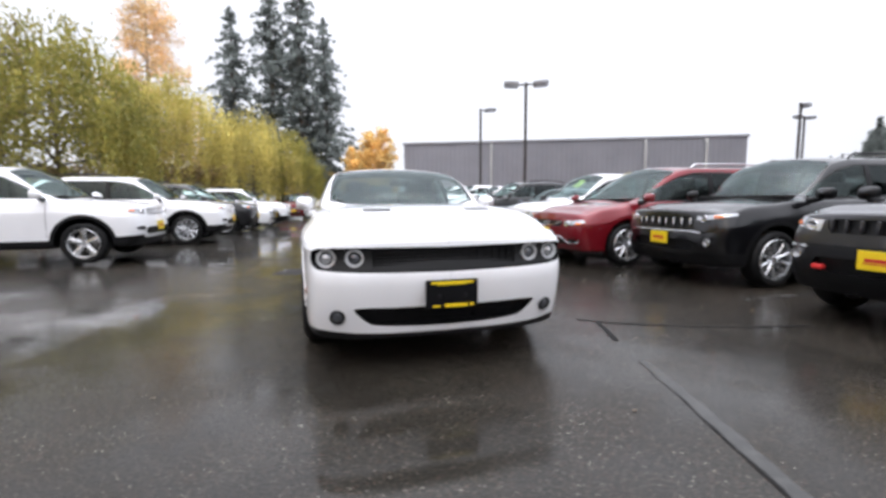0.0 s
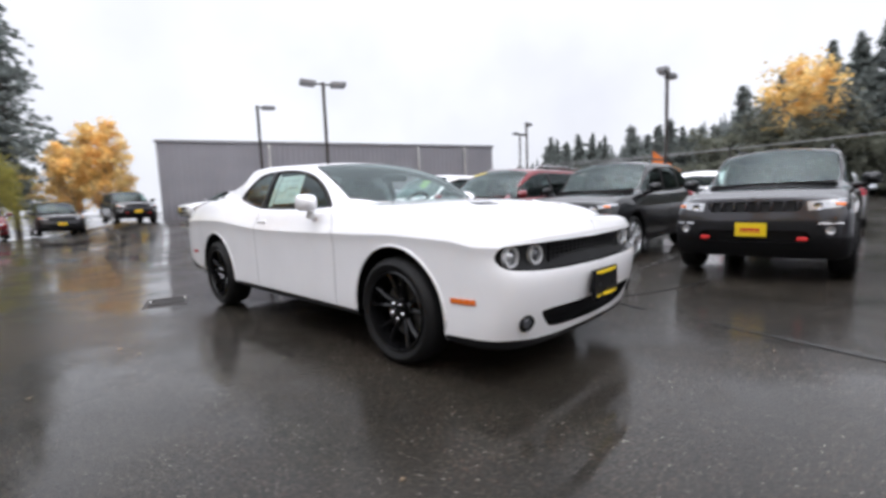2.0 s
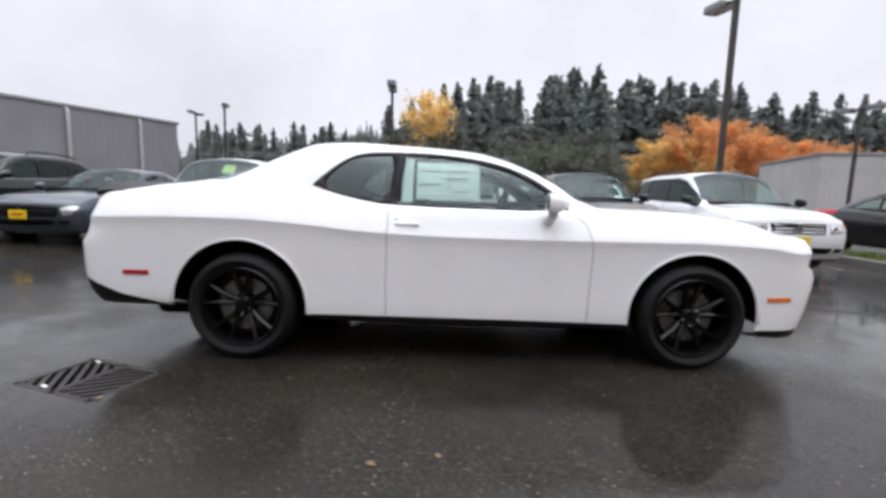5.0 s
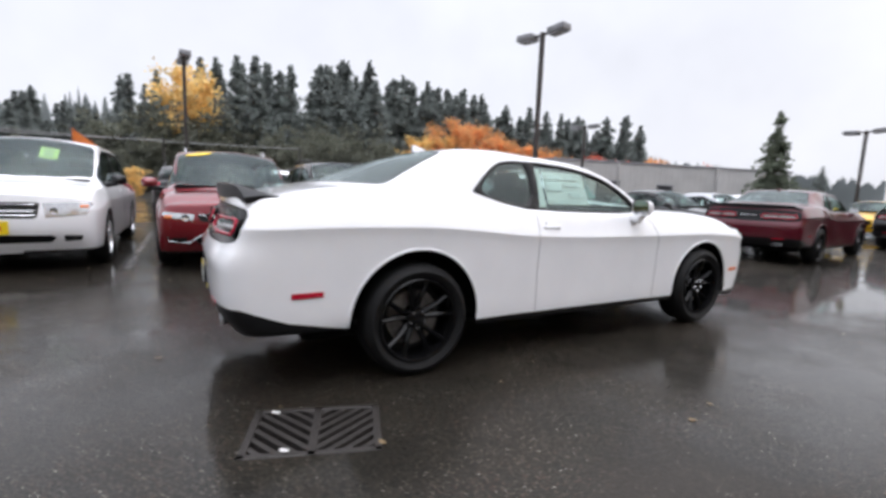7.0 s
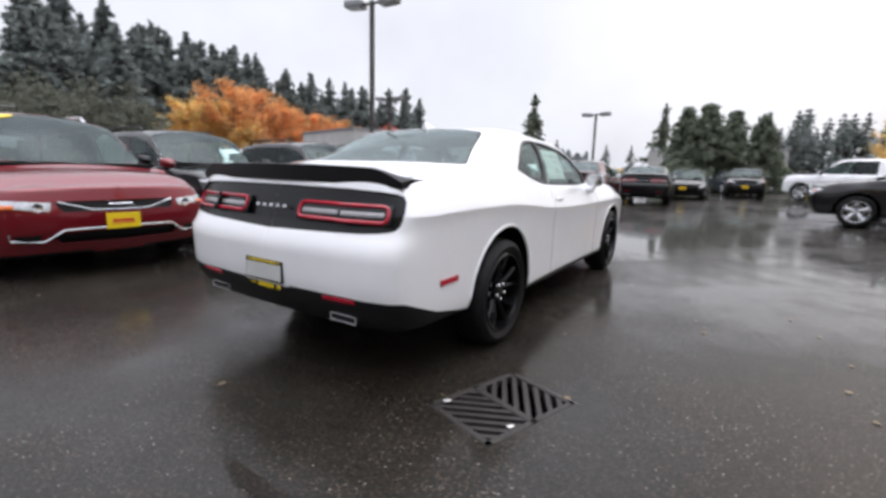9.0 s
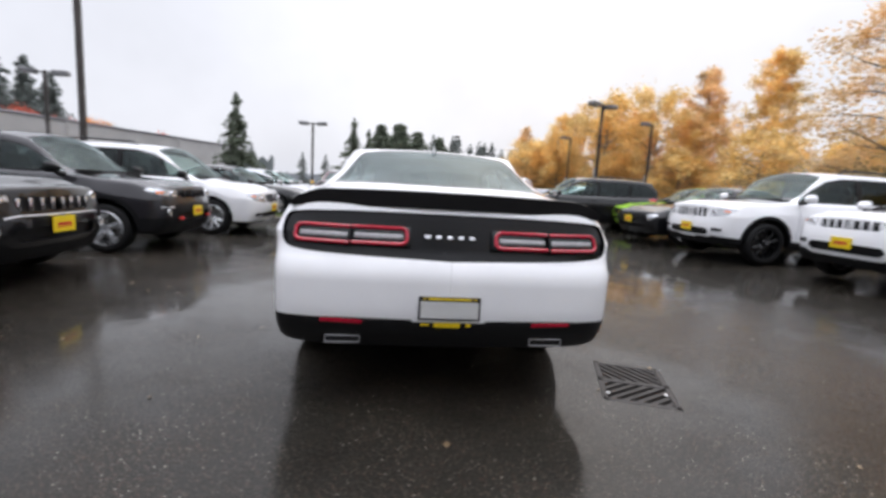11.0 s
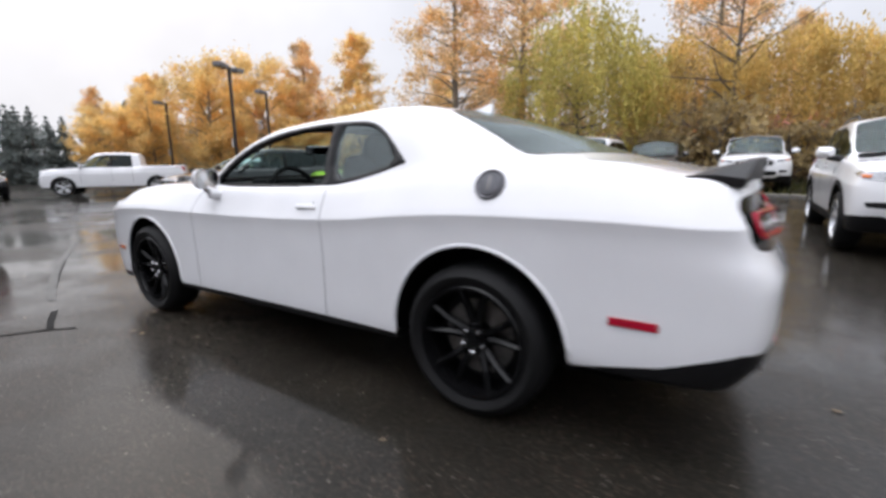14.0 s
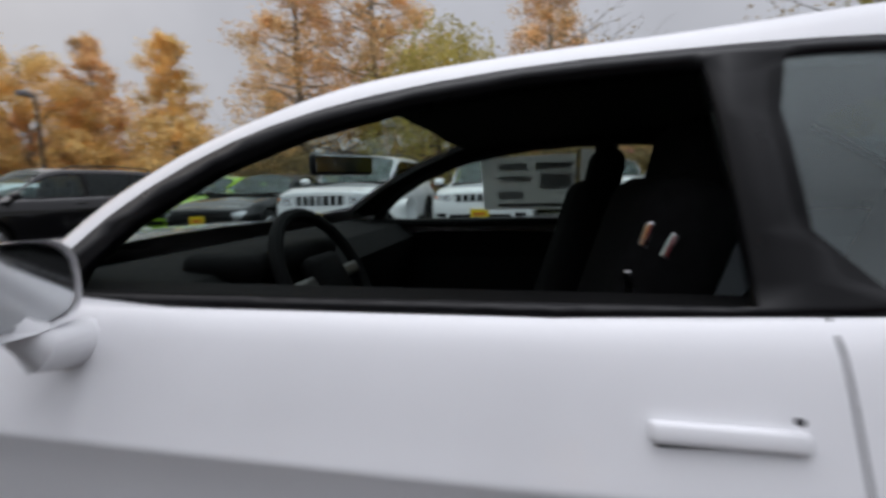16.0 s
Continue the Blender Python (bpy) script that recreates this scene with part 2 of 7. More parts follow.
def lathe(profile, n=32, m=None, bm=None, closed=False):
    """Turns (radius, x) points round the x axis."""
    bm = bm or bmesh.new()
    rings = []
    for r, x in profile:
        ring = []
        for k in range(n):
            a = 2 * math.pi * k / n
            co = Vector((x, r * math.cos(a), r * math.sin(a)))
            ring.append(bm.verts.new(m @ co if m is not None else co))
        rings.append(ring)
    pairs = list(zip(rings, rings[1:])) + ([(rings[-1], rings[0])] if closed else [])
    for a, b in pairs:
        for k in range(n):
            bm.faces.new((a[k], a[(k + 1) % n], b[(k + 1) % n], b[k]))
    if not closed:
        for ring in (rings[0], rings[-1]):
            if (ring[0].co - ring[n // 2].co).length > 1e-4:
                bm.faces.new(ring)
    return bm


def tube(points, radii, n=8, bm=None, cap=True):
    """A tapered tube along points."""
    bm = bm or bmesh.new()
    pts = [Vector(p) for p in points]
    if not isinstance(radii, (list, tuple)):
        radii = [radii] * len(pts)
    radii = [float(q) for q in radii]
    rings = []
    for i, p in enumerate(pts):
        d = (pts[min(i + 1, len(pts) - 1)] - pts[max(i - 1, 0)]).normalized()
        side = d.cross(Vector((0, 0, 1)))
        if side.length < 1e-3:
            side = d.cross(Vector((1, 0, 0)))
        side.normalize()
        up = side.cross(d)
        rings.append([bm.verts.new(p + radii[i] * (math.cos(2 * math.pi * k / n) * side + math.sin(2 * math.pi * k / n) * up)) for k in range(n)])
    for a, b in zip(rings, rings[1:]):
        for k in range(n):
            bm.faces.new((a[k], a[(k + 1) % n], b[(k + 1) % n], b[k]))
    if cap:
        bm.faces.new(rings[0])
        bm.faces.new(rings[-1])
    return bm


def prism(poly, axis, a, b, bm=None):
    """A polygon of pairs drawn in the plane across an axis, given depth from a to b along it."""
    bm = bm or bmesh.new()
    def co(p, d):
        return {"x": (d, p[0], p[1]), "y": (p[0], d, p[1]), "z": (p[0], p[1], d)}[axis]
    lo = [bm.verts.new(co(p, a)) for p in poly]
    hi = [bm.verts.new(co(p, b)) for p in poly]
    bm.faces.new(lo)
    bm.faces.new(hi)
    for k in range(len(poly)):
        j = (k + 1) % len(poly)
        bm.faces.new((lo[k], lo[j], hi[j], hi[k]))
    return bm


def empty(name, m, label, category, group=""):
    ob = new(name)
    ob.matrix_basis = m
    return tagged(ob, label, category, group)

# ---- car bodies: lofted surfaces cut into panels ----
from mathutils.geometry import delaunay_2d_cdt


def pchip(rows, per):
    """Monotone cubic rows between given rows, per steps between each two."""
    rows = np.asarray(rows, float)
    n = len(rows)
    d = np.diff(rows, axis=0)
    m = np.zeros_like(rows)
    for i in range(1, n - 1):
        a, b = d[i - 1], d[i]
        ok = a * b > 0
        m[i][ok] = 2 * a[ok] * b[ok] / (a[ok] + b[ok])
    m[0], m[-1] = d[0], d[-1]
    out = []
    for i in range(n - 1):
        for k in range(per):
            t = k / per
            h = 2 * t**3 - 3 * t**2 + 1, t**3 - 2 * t**2 + t, -2 * t**3 + 3 * t**2, t**3 - t**2
            out.append(h[0] * rows[i] + h[1] * m[i] + h[2] * rows[i + 1] + h[3] * m[i + 1])
    out.append(rows[-1])
    return np.array(out)


def chaikin(p, times):
    for _ in range(times):
        a, b = p[:-1], p[1:]
        q = np.empty((2 * len(a), 2))
        q[0::2], q[1::2] = 0.75 * a + 0.25 * b, 0.25 * a + 0.75 * b
        p = np.vstack([p[:1], q[1:-1], p[-1:]])
    return p


def round_ends(rows, front, back):
    """Adds the rows that round a body's front and back in plan. Row: y, w, zbot, zc, xb, zb, xr, zr, zt."""
    def ends(row, pairs):
        out = []
        for y, f in pairs:
            r = list(row)
            r[0] = y
            for k in (1, 4, 6):
                r[k] = row[k] * f
            out.append(r)
        return out
    return ends(rows[0], front) + [list(r) for r in rows] + ends(rows[-1], back)


class Loft:
    """Half a body, x from 0 outwards: sections over the length, each from sill to crown. u counts stations and s points of a section."""

    def __init__(self, rows, per=5, fine=2, warp=None, low=0.80, crease=False):
        st = pchip(rows, per)
        grid = []
        for y, w, zbot, zc, xb, zb, xr, zr, zt in st:
            xg = xb - 0.02 * min(1, xb / 0.3)
            c = [(w * low, zbot), (w * 0.965, zbot), (w * 0.985, zbot + 0.07), (w * 0.996, 0.5 * (zbot + zc)), (w, zc - 0.012),
                 (w - 0.010, zc + 0.03), (xb + 0.30 * (w - xb), zb - 0.035), (xb, zb - 0.002), (xg, zb + 0.006),
                 (xg + 0.45 * (xr - xg) + 0.012 * min(1, (zr - zb) / 0.2), zb + 0.5 * (zr - zb)), (xr + 0.015, zr - 0.03 * min(1, (zr - zb) / 0.1)), (xr - 0.035, zr + 0.002),
                 (xr * 0.55, zt - 0.30 * (zt - zr)), (xr * 0.2, zt - 0.02 * (zt - zr)), (0.0, zt)]
            if crease:
                k = min(1.0, w / 0.8)
                c[2:6] = [(w * 0.984, zbot + 0.07), (w * 0.985, zbot + 0.45 * (zc - zbot)), (w - 0.011 * k, zc - 0.075), (w - 0.003 * k, zc - 0.012), (w, zc), (w - 0.006 * k, zc + 0.014), (w - 0.018 * k, zc + 0.042)]
            p = chaikin(np.array(c), fine)
            g = np.empty((len(p), 3))
            g[:, 0], g[:, 1], g[:, 2] = p[:, 0], y, p[:, 1]
            grid.append(g)
        self.g = np.array(grid)
        if warp:
            self.g[..., 1] += warp(self.g[..., 1], self.g[..., 2])
        self.nu, self.ns = self.g.shape[:2]
        du, ds = np.gradient(self.g, axis=0), np.gradient(self.g, axis=1)
        nn = np.cross(du, ds)
        nn /= np.linalg.norm(nn, axis=-1, keepdims=True) + 1e-12
        flip = np.sign(nn[self.nu // 2, self.ns // 4, 0]) or 1
        self.n = nn * flip

    def at(self, us, ss, field=None):
        f = self.g if field is None else field
        u, s = np.clip(us, 0, self.nu - 1.0001), np.clip(ss, 0, self.ns - 1.0001)
        i, k = u.astype(int), s.astype(int)
        a, b = (u - i)[:, None], (s - k)[:, None]
        return (1 - a) * ((1 - b) * f[i, k] + b * f[i, k + 1]) + a * ((1 - b) * f[i + 1, k] + b * f[i + 1, k + 1])

    def find(self, axes, pts, where):
        """The (u, s) at which two coordinates have the given values; where: a test on x, y, z that picks the side of the body."""
        g = self.g
        mask = where(g[..., 0], g[..., 1], g[..., 2])
        out = []
        for p in pts:
            p = np.asarray(p, float)
            d = (g[..., axes[0]] - p[0]) ** 2 + (g[..., axes[1]] - p[1]) ** 2
            d = np.where(mask, d, 1e9)
            u, s = (float(v) for v in np.unravel_index(np.argmin(d), d.shape))
            u0, s0 = u, s
            for _ in range(12):
                e = 0.2
                q = self.at(np.array([u, u + e, u - e, u, u]), np.array([s, s, s, s + e, s - e]))[:, list(axes)]
                r = p - q[0]
                j = np.stack([(q[1] - q[2]) / (2 * e), (q[3] - q[4]) / (2 * e)], 1)
                if abs(np.linalg.det(j)) < 1e-12:
                    break
                step = np.clip(np.linalg.solve(j, r), -1, 1)
                u, s = np.clip(u + step[0], max(0, u0 - 3), u0 + 3), np.clip(s + step[1], max(0, s0 - 3), s0 + 3)
            out.append((float(np.clip(u, 0, self.nu - 1)), float(np.clip(s, 0, self.ns - 1))))
        return out

    def spot(self, axes, p, where):
        """Place and outward normal on the body."""
        u, s = self.find(axes, [p], where)[0]
        a = np.array([u]), np.array([s])
        return Vector(self.at(*a)[0]), Vector(self.at(*a, self.n)[0]).normalized()


def dense(poly, step, close=True):
    out = []
    n = len(poly)
    for k in range(n if close else n - 1):
        a, b = np.array(poly[k], float), np.array(poly[(k + 1) % n], float)
        c = max(1, int(np.ceil(np.linalg.norm(b - a) / step)))
        out += [tuple(a + (b - a) * j / c) for j in range(c)]
    if not close:
        out.append(tuple(poly[-1]))
    return out


def smooth_poly(poly, times=2):
    p = np.array(poly, float)
    for _ in range(times):
        q = np.roll(p, -1, axis=0)
        p = np.stack([0.75 * p + 0.25 * q, 0.25 * p + 0.75 * q], 1).reshape(-1, 2)
    return [tuple(v) for v in p]


def smooth_line(poly, times=1):
    """Rounds the corners of a half outline, its two ends kept."""
    return [tuple(v) for v in chaikin(np.array(poly, float), times)]


def inside(poly, pts):
    poly = np.asarray(poly)
    x, y = pts[:, 0], pts[:, 1]
    res = np.zeros(len(pts), bool)
    j = len(poly) - 1
    for i in range(len(poly)):
        xi, yi, xj, yj = *poly[i], *poly[j]
        c = ((yi > y) != (yj > y)) & (x < (xj - xi) * (y - yi) / (yj - yi + 1e-15) + xi)
        res ^= c
        j = i
    return res


SIDES = {"side": ((1, 2), lambda x, y, z: x > 0.35), "top": ((0, 1), lambda x, y, z: z > 0.8),
         "front": ((0, 2), lambda x, y, z: y < -1.95), "back": ((0, 2), lambda x, y, z: y > 1.95)}


def cut(loft, regions, step=0.03, du=1, ds=1, sides=None):
    """Cuts the half body into the regions (name, view, polygon; the last that holds a point wins). Returns name: (verts, normals, triangles)."""
    sides = sides or SIDES
    polys = []
    for name, view, poly in regions:
        axes, where = sides[view]
        polys.append((name, loft.find(axes, dense(poly, step), where)))
    u, s = np.meshgrid(np.arange(0, loft.nu, du, dtype=float), np.arange(0, loft.ns, ds, dtype=float), indexing="ij")
    u[-1], s[:, -1] = loft.nu - 1, loft.ns - 1
    pts = np.stack([u.ravel(), s.ravel()], 1)
    border = (pts[:, 0] == 0) | (pts[:, 0] == loft.nu - 1) | (pts[:, 1] == 0) | (pts[:, 1] == loft.ns - 1)
    keep = np.ones(len(pts), bool)
    for _, q in polys:
        q = np.array(q)
        for p in q:
            near = (np.abs(pts[:, 0] - p[0]) < 0.3 * du) & (np.abs(pts[:, 1] - p[1]) < 0.3 * ds)
            keep &= ~near | border
    pts = pts[keep]
    coords, edges = [Vector(p) for p in pts], []
    for _, q in polys:
        b = len(coords)
        coords += [Vector(p) for p in q]
        edges += [(b + k, b + (k + 1) % len(q)) for k in range(len(q))]
    vs, _, fs, *_ = delaunay_2d_cdt(coords, edges, [], 0, 1e-5)
    vs = np.array([tuple(v) for v in vs])
    fs = np.array([f for f in fs if len(f) == 3])
    mid = vs[fs].mean(1)
    tag = np.zeros(len(fs), int)
    names = ["body"] + [n for n, _ in polys]
    for k, (_, q) in enumerate(polys):
        tag[inside(q, mid)] = k + 1
    place, normal = loft.at(vs[:, 0], vs[:, 1]), loft.at(vs[:, 0], vs[:, 1], loft.n)
    normal /= np.linalg.norm(normal, axis=1, keepdims=True) + 1e-12
    out = {}
    for name in dict.fromkeys(names):
        pick = fs[np.isin(tag, [k for k, n in enumerate(names) if n == name])]
        if len(pick) == 0:
            continue
        used, inv = np.unique(pick, return_inverse=True)
        tri = inv.reshape(-1, 3)
        v, nn = place[used], normal[used]
        fn = np.cross(v[tri[:, 1]] - v[tri[:, 0]], v[tri[:, 2]] - v[tri[:, 0]])
        bad = (fn * nn[tri].sum(1)).sum(1) < 0
        tri[bad] = tri[bad][:, ::-1]
        out[name] = (v, nn, tri)
    return out


def mirrored(piece, offset=0.0):
    v, n, t = piece
    v = v + n * offset
    f = np.array([-1, 1, 1])
    return v * f, n * f, t[:, ::-1]


def both(piece, offset=0.0):
    v, n, t = piece
    v0 = v + n * offset
    n = n.copy()
    n[np.abs(v[:, 0]) < 0.003, 0] = 0.0
    n /= np.linalg.norm(n, axis=1, keepdims=True) + 1e-9
    v1, n1, t1 = mirrored((v, n, t), offset)
    return np.vstack([v0, v1]), np.vstack([n, n1]), np.vstack([t, t1 + len(v)])


def panel(name, piece, material, parent, label="", thick=0.0):
    v, n, t = piece
    ob = put_mesh(name, v, t, material, parent, True, label, n)
    if thick:
        md = ob.modifiers.new("thickness", "SOLIDIFY")
        md.thickness, md.offset = thick, -1
    return ob


def shell_in(piece, depth):
    """The same sheet turned inwards, depth below the surface."""
    v, n, t = piece
    return v - n * depth, -n, t[:, ::-1]


def strip_on(loft, view, line, width, lift, sides=None, side=1):
    """A thin band along a line on the body, for shut lines and mouldings."""
    axes, where = (sides or SIDES)[view]
    q = np.array(loft.find(axes, dense(line, 0.03, False), where))
    p, n = loft.at(q[:, 0], q[:, 1]), loft.at(q[:, 0], q[:, 1], loft.n)
    n /= np.linalg.norm(n, axis=1, keepdims=True)
    d = np.gradient(p, axis=0)
    c = np.cross(d, n)
    c /= np.linalg.norm(c, axis=1, keepdims=True) + 1e-12
    m = np.array([side, 1, 1])
    rows = [(p + c * width / 2 - n * 0.002) * m, (p + c * width / 2 + n * lift) * m, (p - c * width / 2 + n * lift) * m, (p - c * width / 2 - n * 0.002) * m]
    k = len(p)
    v = np.vstack(rows)
    f = [(a * k + i, a * k + i + 1, (a + 1) * k + i + 1, (a + 1) * k + i) for a in range(3) for i in range(k - 1)]
    return v, f


def arch(cy, cz, r, n=40, low=0.0, squash=1.0):
    return [(cy + r * math.cos(a), max(low, cz + squash * r * math.sin(a)) if math.sin(a) < 0 else cz + squash * r * math.sin(a)) for a in (2 * math.pi * k / n for k in range(n))]


def wheel(parent, x, y, z, r, width, rim_r, style, rim_mat, side):
    """Tyre, rim with spokes, disc and nuts; side +1 looks to +x."""
    w = new("wheel")
    w.parent = parent
    w.matrix_basis = Matrix.Translation((x, y, z)) @ (Matrix.Rotation(math.pi, 4, "Z") if side < 0 else Matrix())
    h = width / 2
    prof = [(rim_r - 0.005, -h + 0.02), (rim_r + 0.015, -h), (r - 0.05, -h - 0.012), (r - 0.015, -h + 0.012), (r - 0.004, -h * 0.6), (r, 0), (r - 0.004, h * 0.6), (r - 0.015, h - 0.012),
            (r - 0.05, h + 0.012), (rim_r + 0.015, h), (rim_r - 0.005, h - 0.02)]
    part("tyre", lathe(prof, 48, closed=True), RUBBER, w, "black rubber tyre", True, 0.9)
    prof = [(rim_r + 0.004, h - 0.004), (rim_r - 0.004, h + 0.004), (rim_r - 0.016, h), (rim_r - 0.024, h - 0.03), (rim_r - 0.035, -h + 0.03), (rim_r + 0.002, -h + 0.01)]
    part("rim", lathe(prof, 48, closed=True), rim_mat, w, "", True)
    part("brake_disc", lathe([(0.08, h - 0.105), (rim_r * 0.68, h - 0.105), (rim_r * 0.68, h - 0.13), (0.08, h - 0.13)], 32, closed=True), STEEL, w, "grey steel brake disc", True, 0.5)
    part("barrel_back", lathe([(rim_r - 0.03, h - 0.16), (0.02, h - 0.165)], 32), SATIN, w, "", True)
    ri = rim_r - 0.014
    def spoke(bm, a0, r0, wid0, a1, r1, wid1, x0, x1, deep=0.035):
        ca, sa = math.cos, math.sin
        pts = []
        for a, rr, wd, xx in ((a0, r0, wid0, x0), (0.5 * (a0 + a1), 0.5 * (r0 + r1), 0.5 * (wid0 + wid1) * 0.9, 0.5 * (x0 + x1) + 0.006), (a1, r1, wid1, x1)):
            c, t = Vector((0, ca(a), sa(a))), Vector((0, -sa(a), ca(a)))
            pts.append([c * rr + t * wd * q + Vector((xx + e, 0, 0)) for q, e in ((-0.5, -deep), (-0.5, -0.013), (-0.08, 0), (0.08, 0), (0.5, -0.013), (0.5, -deep))])
        vv = [[bm.verts.new(p) for p in ring] for ring in pts]
        for A, B in zip(vv, vv[1:]):
            for k in range(6):
                bm.faces.new((A[k], A[(k + 1) % 6], B[(k + 1) % 6], B[k]))
        bm.faces.new(vv[0])
        bm.faces.new(vv[-1])
    n = {"twin": 5, "ten": 10, "five": 5, "seven": 7}[style]
    for k in range(n):
        a = 2 * math.pi * k / n + math.pi / 2
        bm = bmesh.new()
        if style == "twin":
            spoke(bm, a - 0.16, 0.050, 0.040, a - 0.27, ri, 0.027, h - 0.060, h - 0.016, 0.045)
            spoke(bm, a + 0.16, 0.050, 0.040, a + 0.27, ri, 0.027, h - 0.060, h - 0.016, 0.045)
        elif style == "five":
            spoke(bm, a, 0.04, 0.075, a, ri, 0.11, h - 0.03, h - 0.008)
        elif style == "seven":
            spoke(bm, a - 0.04, 0.04, 0.030, a - 0.15, ri, 0.024, h - 0.035, h - 0.008)
            spoke(bm, a + 0.04, 0.04, 0.030, a + 0.15, ri, 0.024, h - 0.035, h - 0.008)
        else:
            spoke(bm, a, 0.04, 0.034, a + 0.03, ri, 0.036, h - 0.03, h - 0.008)
        part("spoke", bm, rim_mat, w)
    part("hub_cap", lathe([(0.062, h - 0.075), (0.060, h - 0.048), (0.034, h - 0.040), (0.030, h - 0.030), (0.001, h - 0.028)], 24), rim_mat, w, "", True, 0.5)
    for k in range(5):
        a = 2 * math.pi * k / 5 + math.pi / 2 + math.pi / 5
        m = Matrix.Translation((h - 0.045, 0.055 * math.cos(a), 0.055 * math.sin(a)))
        part("lug_nut", lathe([(0.011, 0), (0.010, 0.016), (0.006, 0.022), (0.0005, 0.023)], 8, m), CHROME, w)
    return w


def well(parent, y, z, r, x_out, x_in, side):
    """The dark liner of a wheel arch."""
    n = 20
    v, f = [], []
    for k in range(n + 1):
        a = math.pi * (-0.02 + 1.04 * k / n)
        for x in (x_out, x_in):
            v.append((side * x, y + r * math.cos(a), z + r * math.sin(a)))
    for k in range(n):
        f.append((2 * k, 2 * k + 1, 2 * k + 3, 2 * k + 2))
    f.append([2 * k + 1 for k in range(n + 1)])
    return put_mesh("arch_liner", v, f, LINER, parent, True, "black plastic wheel arch liner")


def door_mirror(parent, x, y, z, side, shell_mat, size=(0.20, 0.11, 0.135), base=(0.84, -0.62, 1.04), mat_arm=None):
    """A rounded mirror housing on an arm, its glass facing back."""
    mm = new("door_mirror")
    mm.parent = parent
    sx, sy, sz = size
    v, f = [], []
    nu, nv = 20, 10
    for i in range(nv + 1):
        t = i / nv
        yy = -sy * (1 - t) + 0.0
        k = (math.sin(0.5 * math.pi * min(1, 0.06 + t * 1.05))) ** 0.75
        for j in range(nu):
            a = 2 * math.pi * j / nu
            c, s = math.cos(a), math.sin(a)
            e = 0.62
            px = 0.5 * sx * math.copysign(abs(c) ** e, c) * k
            pz = 0.5 * sz * math.copysign(abs(s) ** e, s) * k
            v.append((side * (x + px), y + yy, z + pz))
    for i in range(nv):
        for j in range(nu):
            q = (i * nu + j, i * nu + (j + 1) % nu, (i + 1) * nu + (j + 1) % nu, (i + 1) * nu + j)
            f.append(q if side > 0 else q[::-1])
    f.append(tuple(range(nu)))
    put_mesh("mirror_housing", v, f, shell_mat, mm)
    last = v[-nu:]
    rim = [tuple(np.array(p) + (0, 0.004, 0)) for p in last]
    cx, cz = side * x, z
    g = [(cx + (p[0] - cx) * 0.91, y - 0.024 - 0.27 * side * (p[0] - cx), cz + (p[2] - cz) * 0.91) for p in last]
    put_mesh("mirror_bezel", rim + [(cx + (p[0] - cx) * 0.90, y - 0.046, cz + (p[2] - cz) * 0.90) for p in last],
             [(j, (j + 1) % nu, nu + (j + 1) % nu, nu + j) for j in range(nu)], shell_mat, mm)
    put_mesh("mirror_pane", g, [tuple(range(nu))], MIRRORM, mm, False, "silvered mirror glass")
    bx, by, bz = base
    bm = tube([(side * (bx - 0.03), by + 0.01, bz - 0.02), (side * (bx + 0.05), by + 0.01, bz - 0.005), (side * (x - 0.02), y - 0.05, z - sz * 0.4)], [0.042, 0.036, 0.030], 12)
    part("mirror_arm", bm, mat_arm or shell_mat, mm, "", True)
    piv = Matrix.Translation((side * (x - 0.3 * sx), y, z))
    mm.matrix_basis = piv @ Matrix.Rotation(side * 0.08, 4, "Z") @ piv.inverted()
    return mm

def recess(piece, shift, scale=1.0):
    """A panel sunk by shift, with walls round its edge."""
    v, n, t = piece
    sh = np.array(shift, float)
    v2 = v + sh
    count = {}
    for a, b, c in t:
        for e in ((a, b), (b, c), (c, a)):
            k = tuple(sorted(e))
            count[k] = count.get(k, 0) + 1
    rim = [e for e, c in count.items() if c == 1 and not (abs(v[e[0]][0]) < 1e-3 and abs(v[e[1]][0]) < 1e-3)]
    wv, wf = [], []
    for a, b in rim:
        k = len(wv)
        wv += [v[a], v[b], v2[b], v2[a]]
        wf.append((k, k + 1, k + 2, k + 3))
    return (v2, n, t), (np.array(wv), wf)


def sunk(name, piece, shift, material, parent, wall_mat, label=""):
    floor_piece, (wv, wf) = recess(piece, shift)
    v, n, t = both(floor_piece)
    k = len(v)
    wall = np.vstack([wv, wv * (-1, 1, 1)])
    faces = [tuple(f) for f in wf] + [tuple(q + len(wv) for q in f) for f in wf]
    ob = put_mesh(name, v, t, material, parent, True, label)
    put_mesh("recess_edge", wall, faces, wall_mat, ob, False)
    return ob


def bars(name, rects, y, depth, material, parent):
    """Small upright bars of print on a plate facing the y axis: (x0, x1, z0, z1)."""
    for x0, x1, z0, z1 in rects:
        part(name, rbox(x1 - x0, depth, z1 - z0, 0, Matrix.Translation(((x0 + x1) / 2, y, (z0 + z1) / 2))), material, parent)


def on_body(bm_maker, loft, view, p, side=1, lift=0.0, spin=0.0):
    """The matrix that lays a thing flat on the body, its z along the outward normal."""
    axes, where = SIDES[view]
    co, nn = loft.spot(axes, p, where)
    co, nn = Vector((co.x * side, co.y, co.z)), Vector((nn.x * side, nn.y, nn.z))
    q = nn.to_track_quat("Z", "Y")
    return Matrix.Translation(co + nn * lift) @ q.to_matrix().to_4x4() @ Matrix.Rotation(spin, 4, "Z")


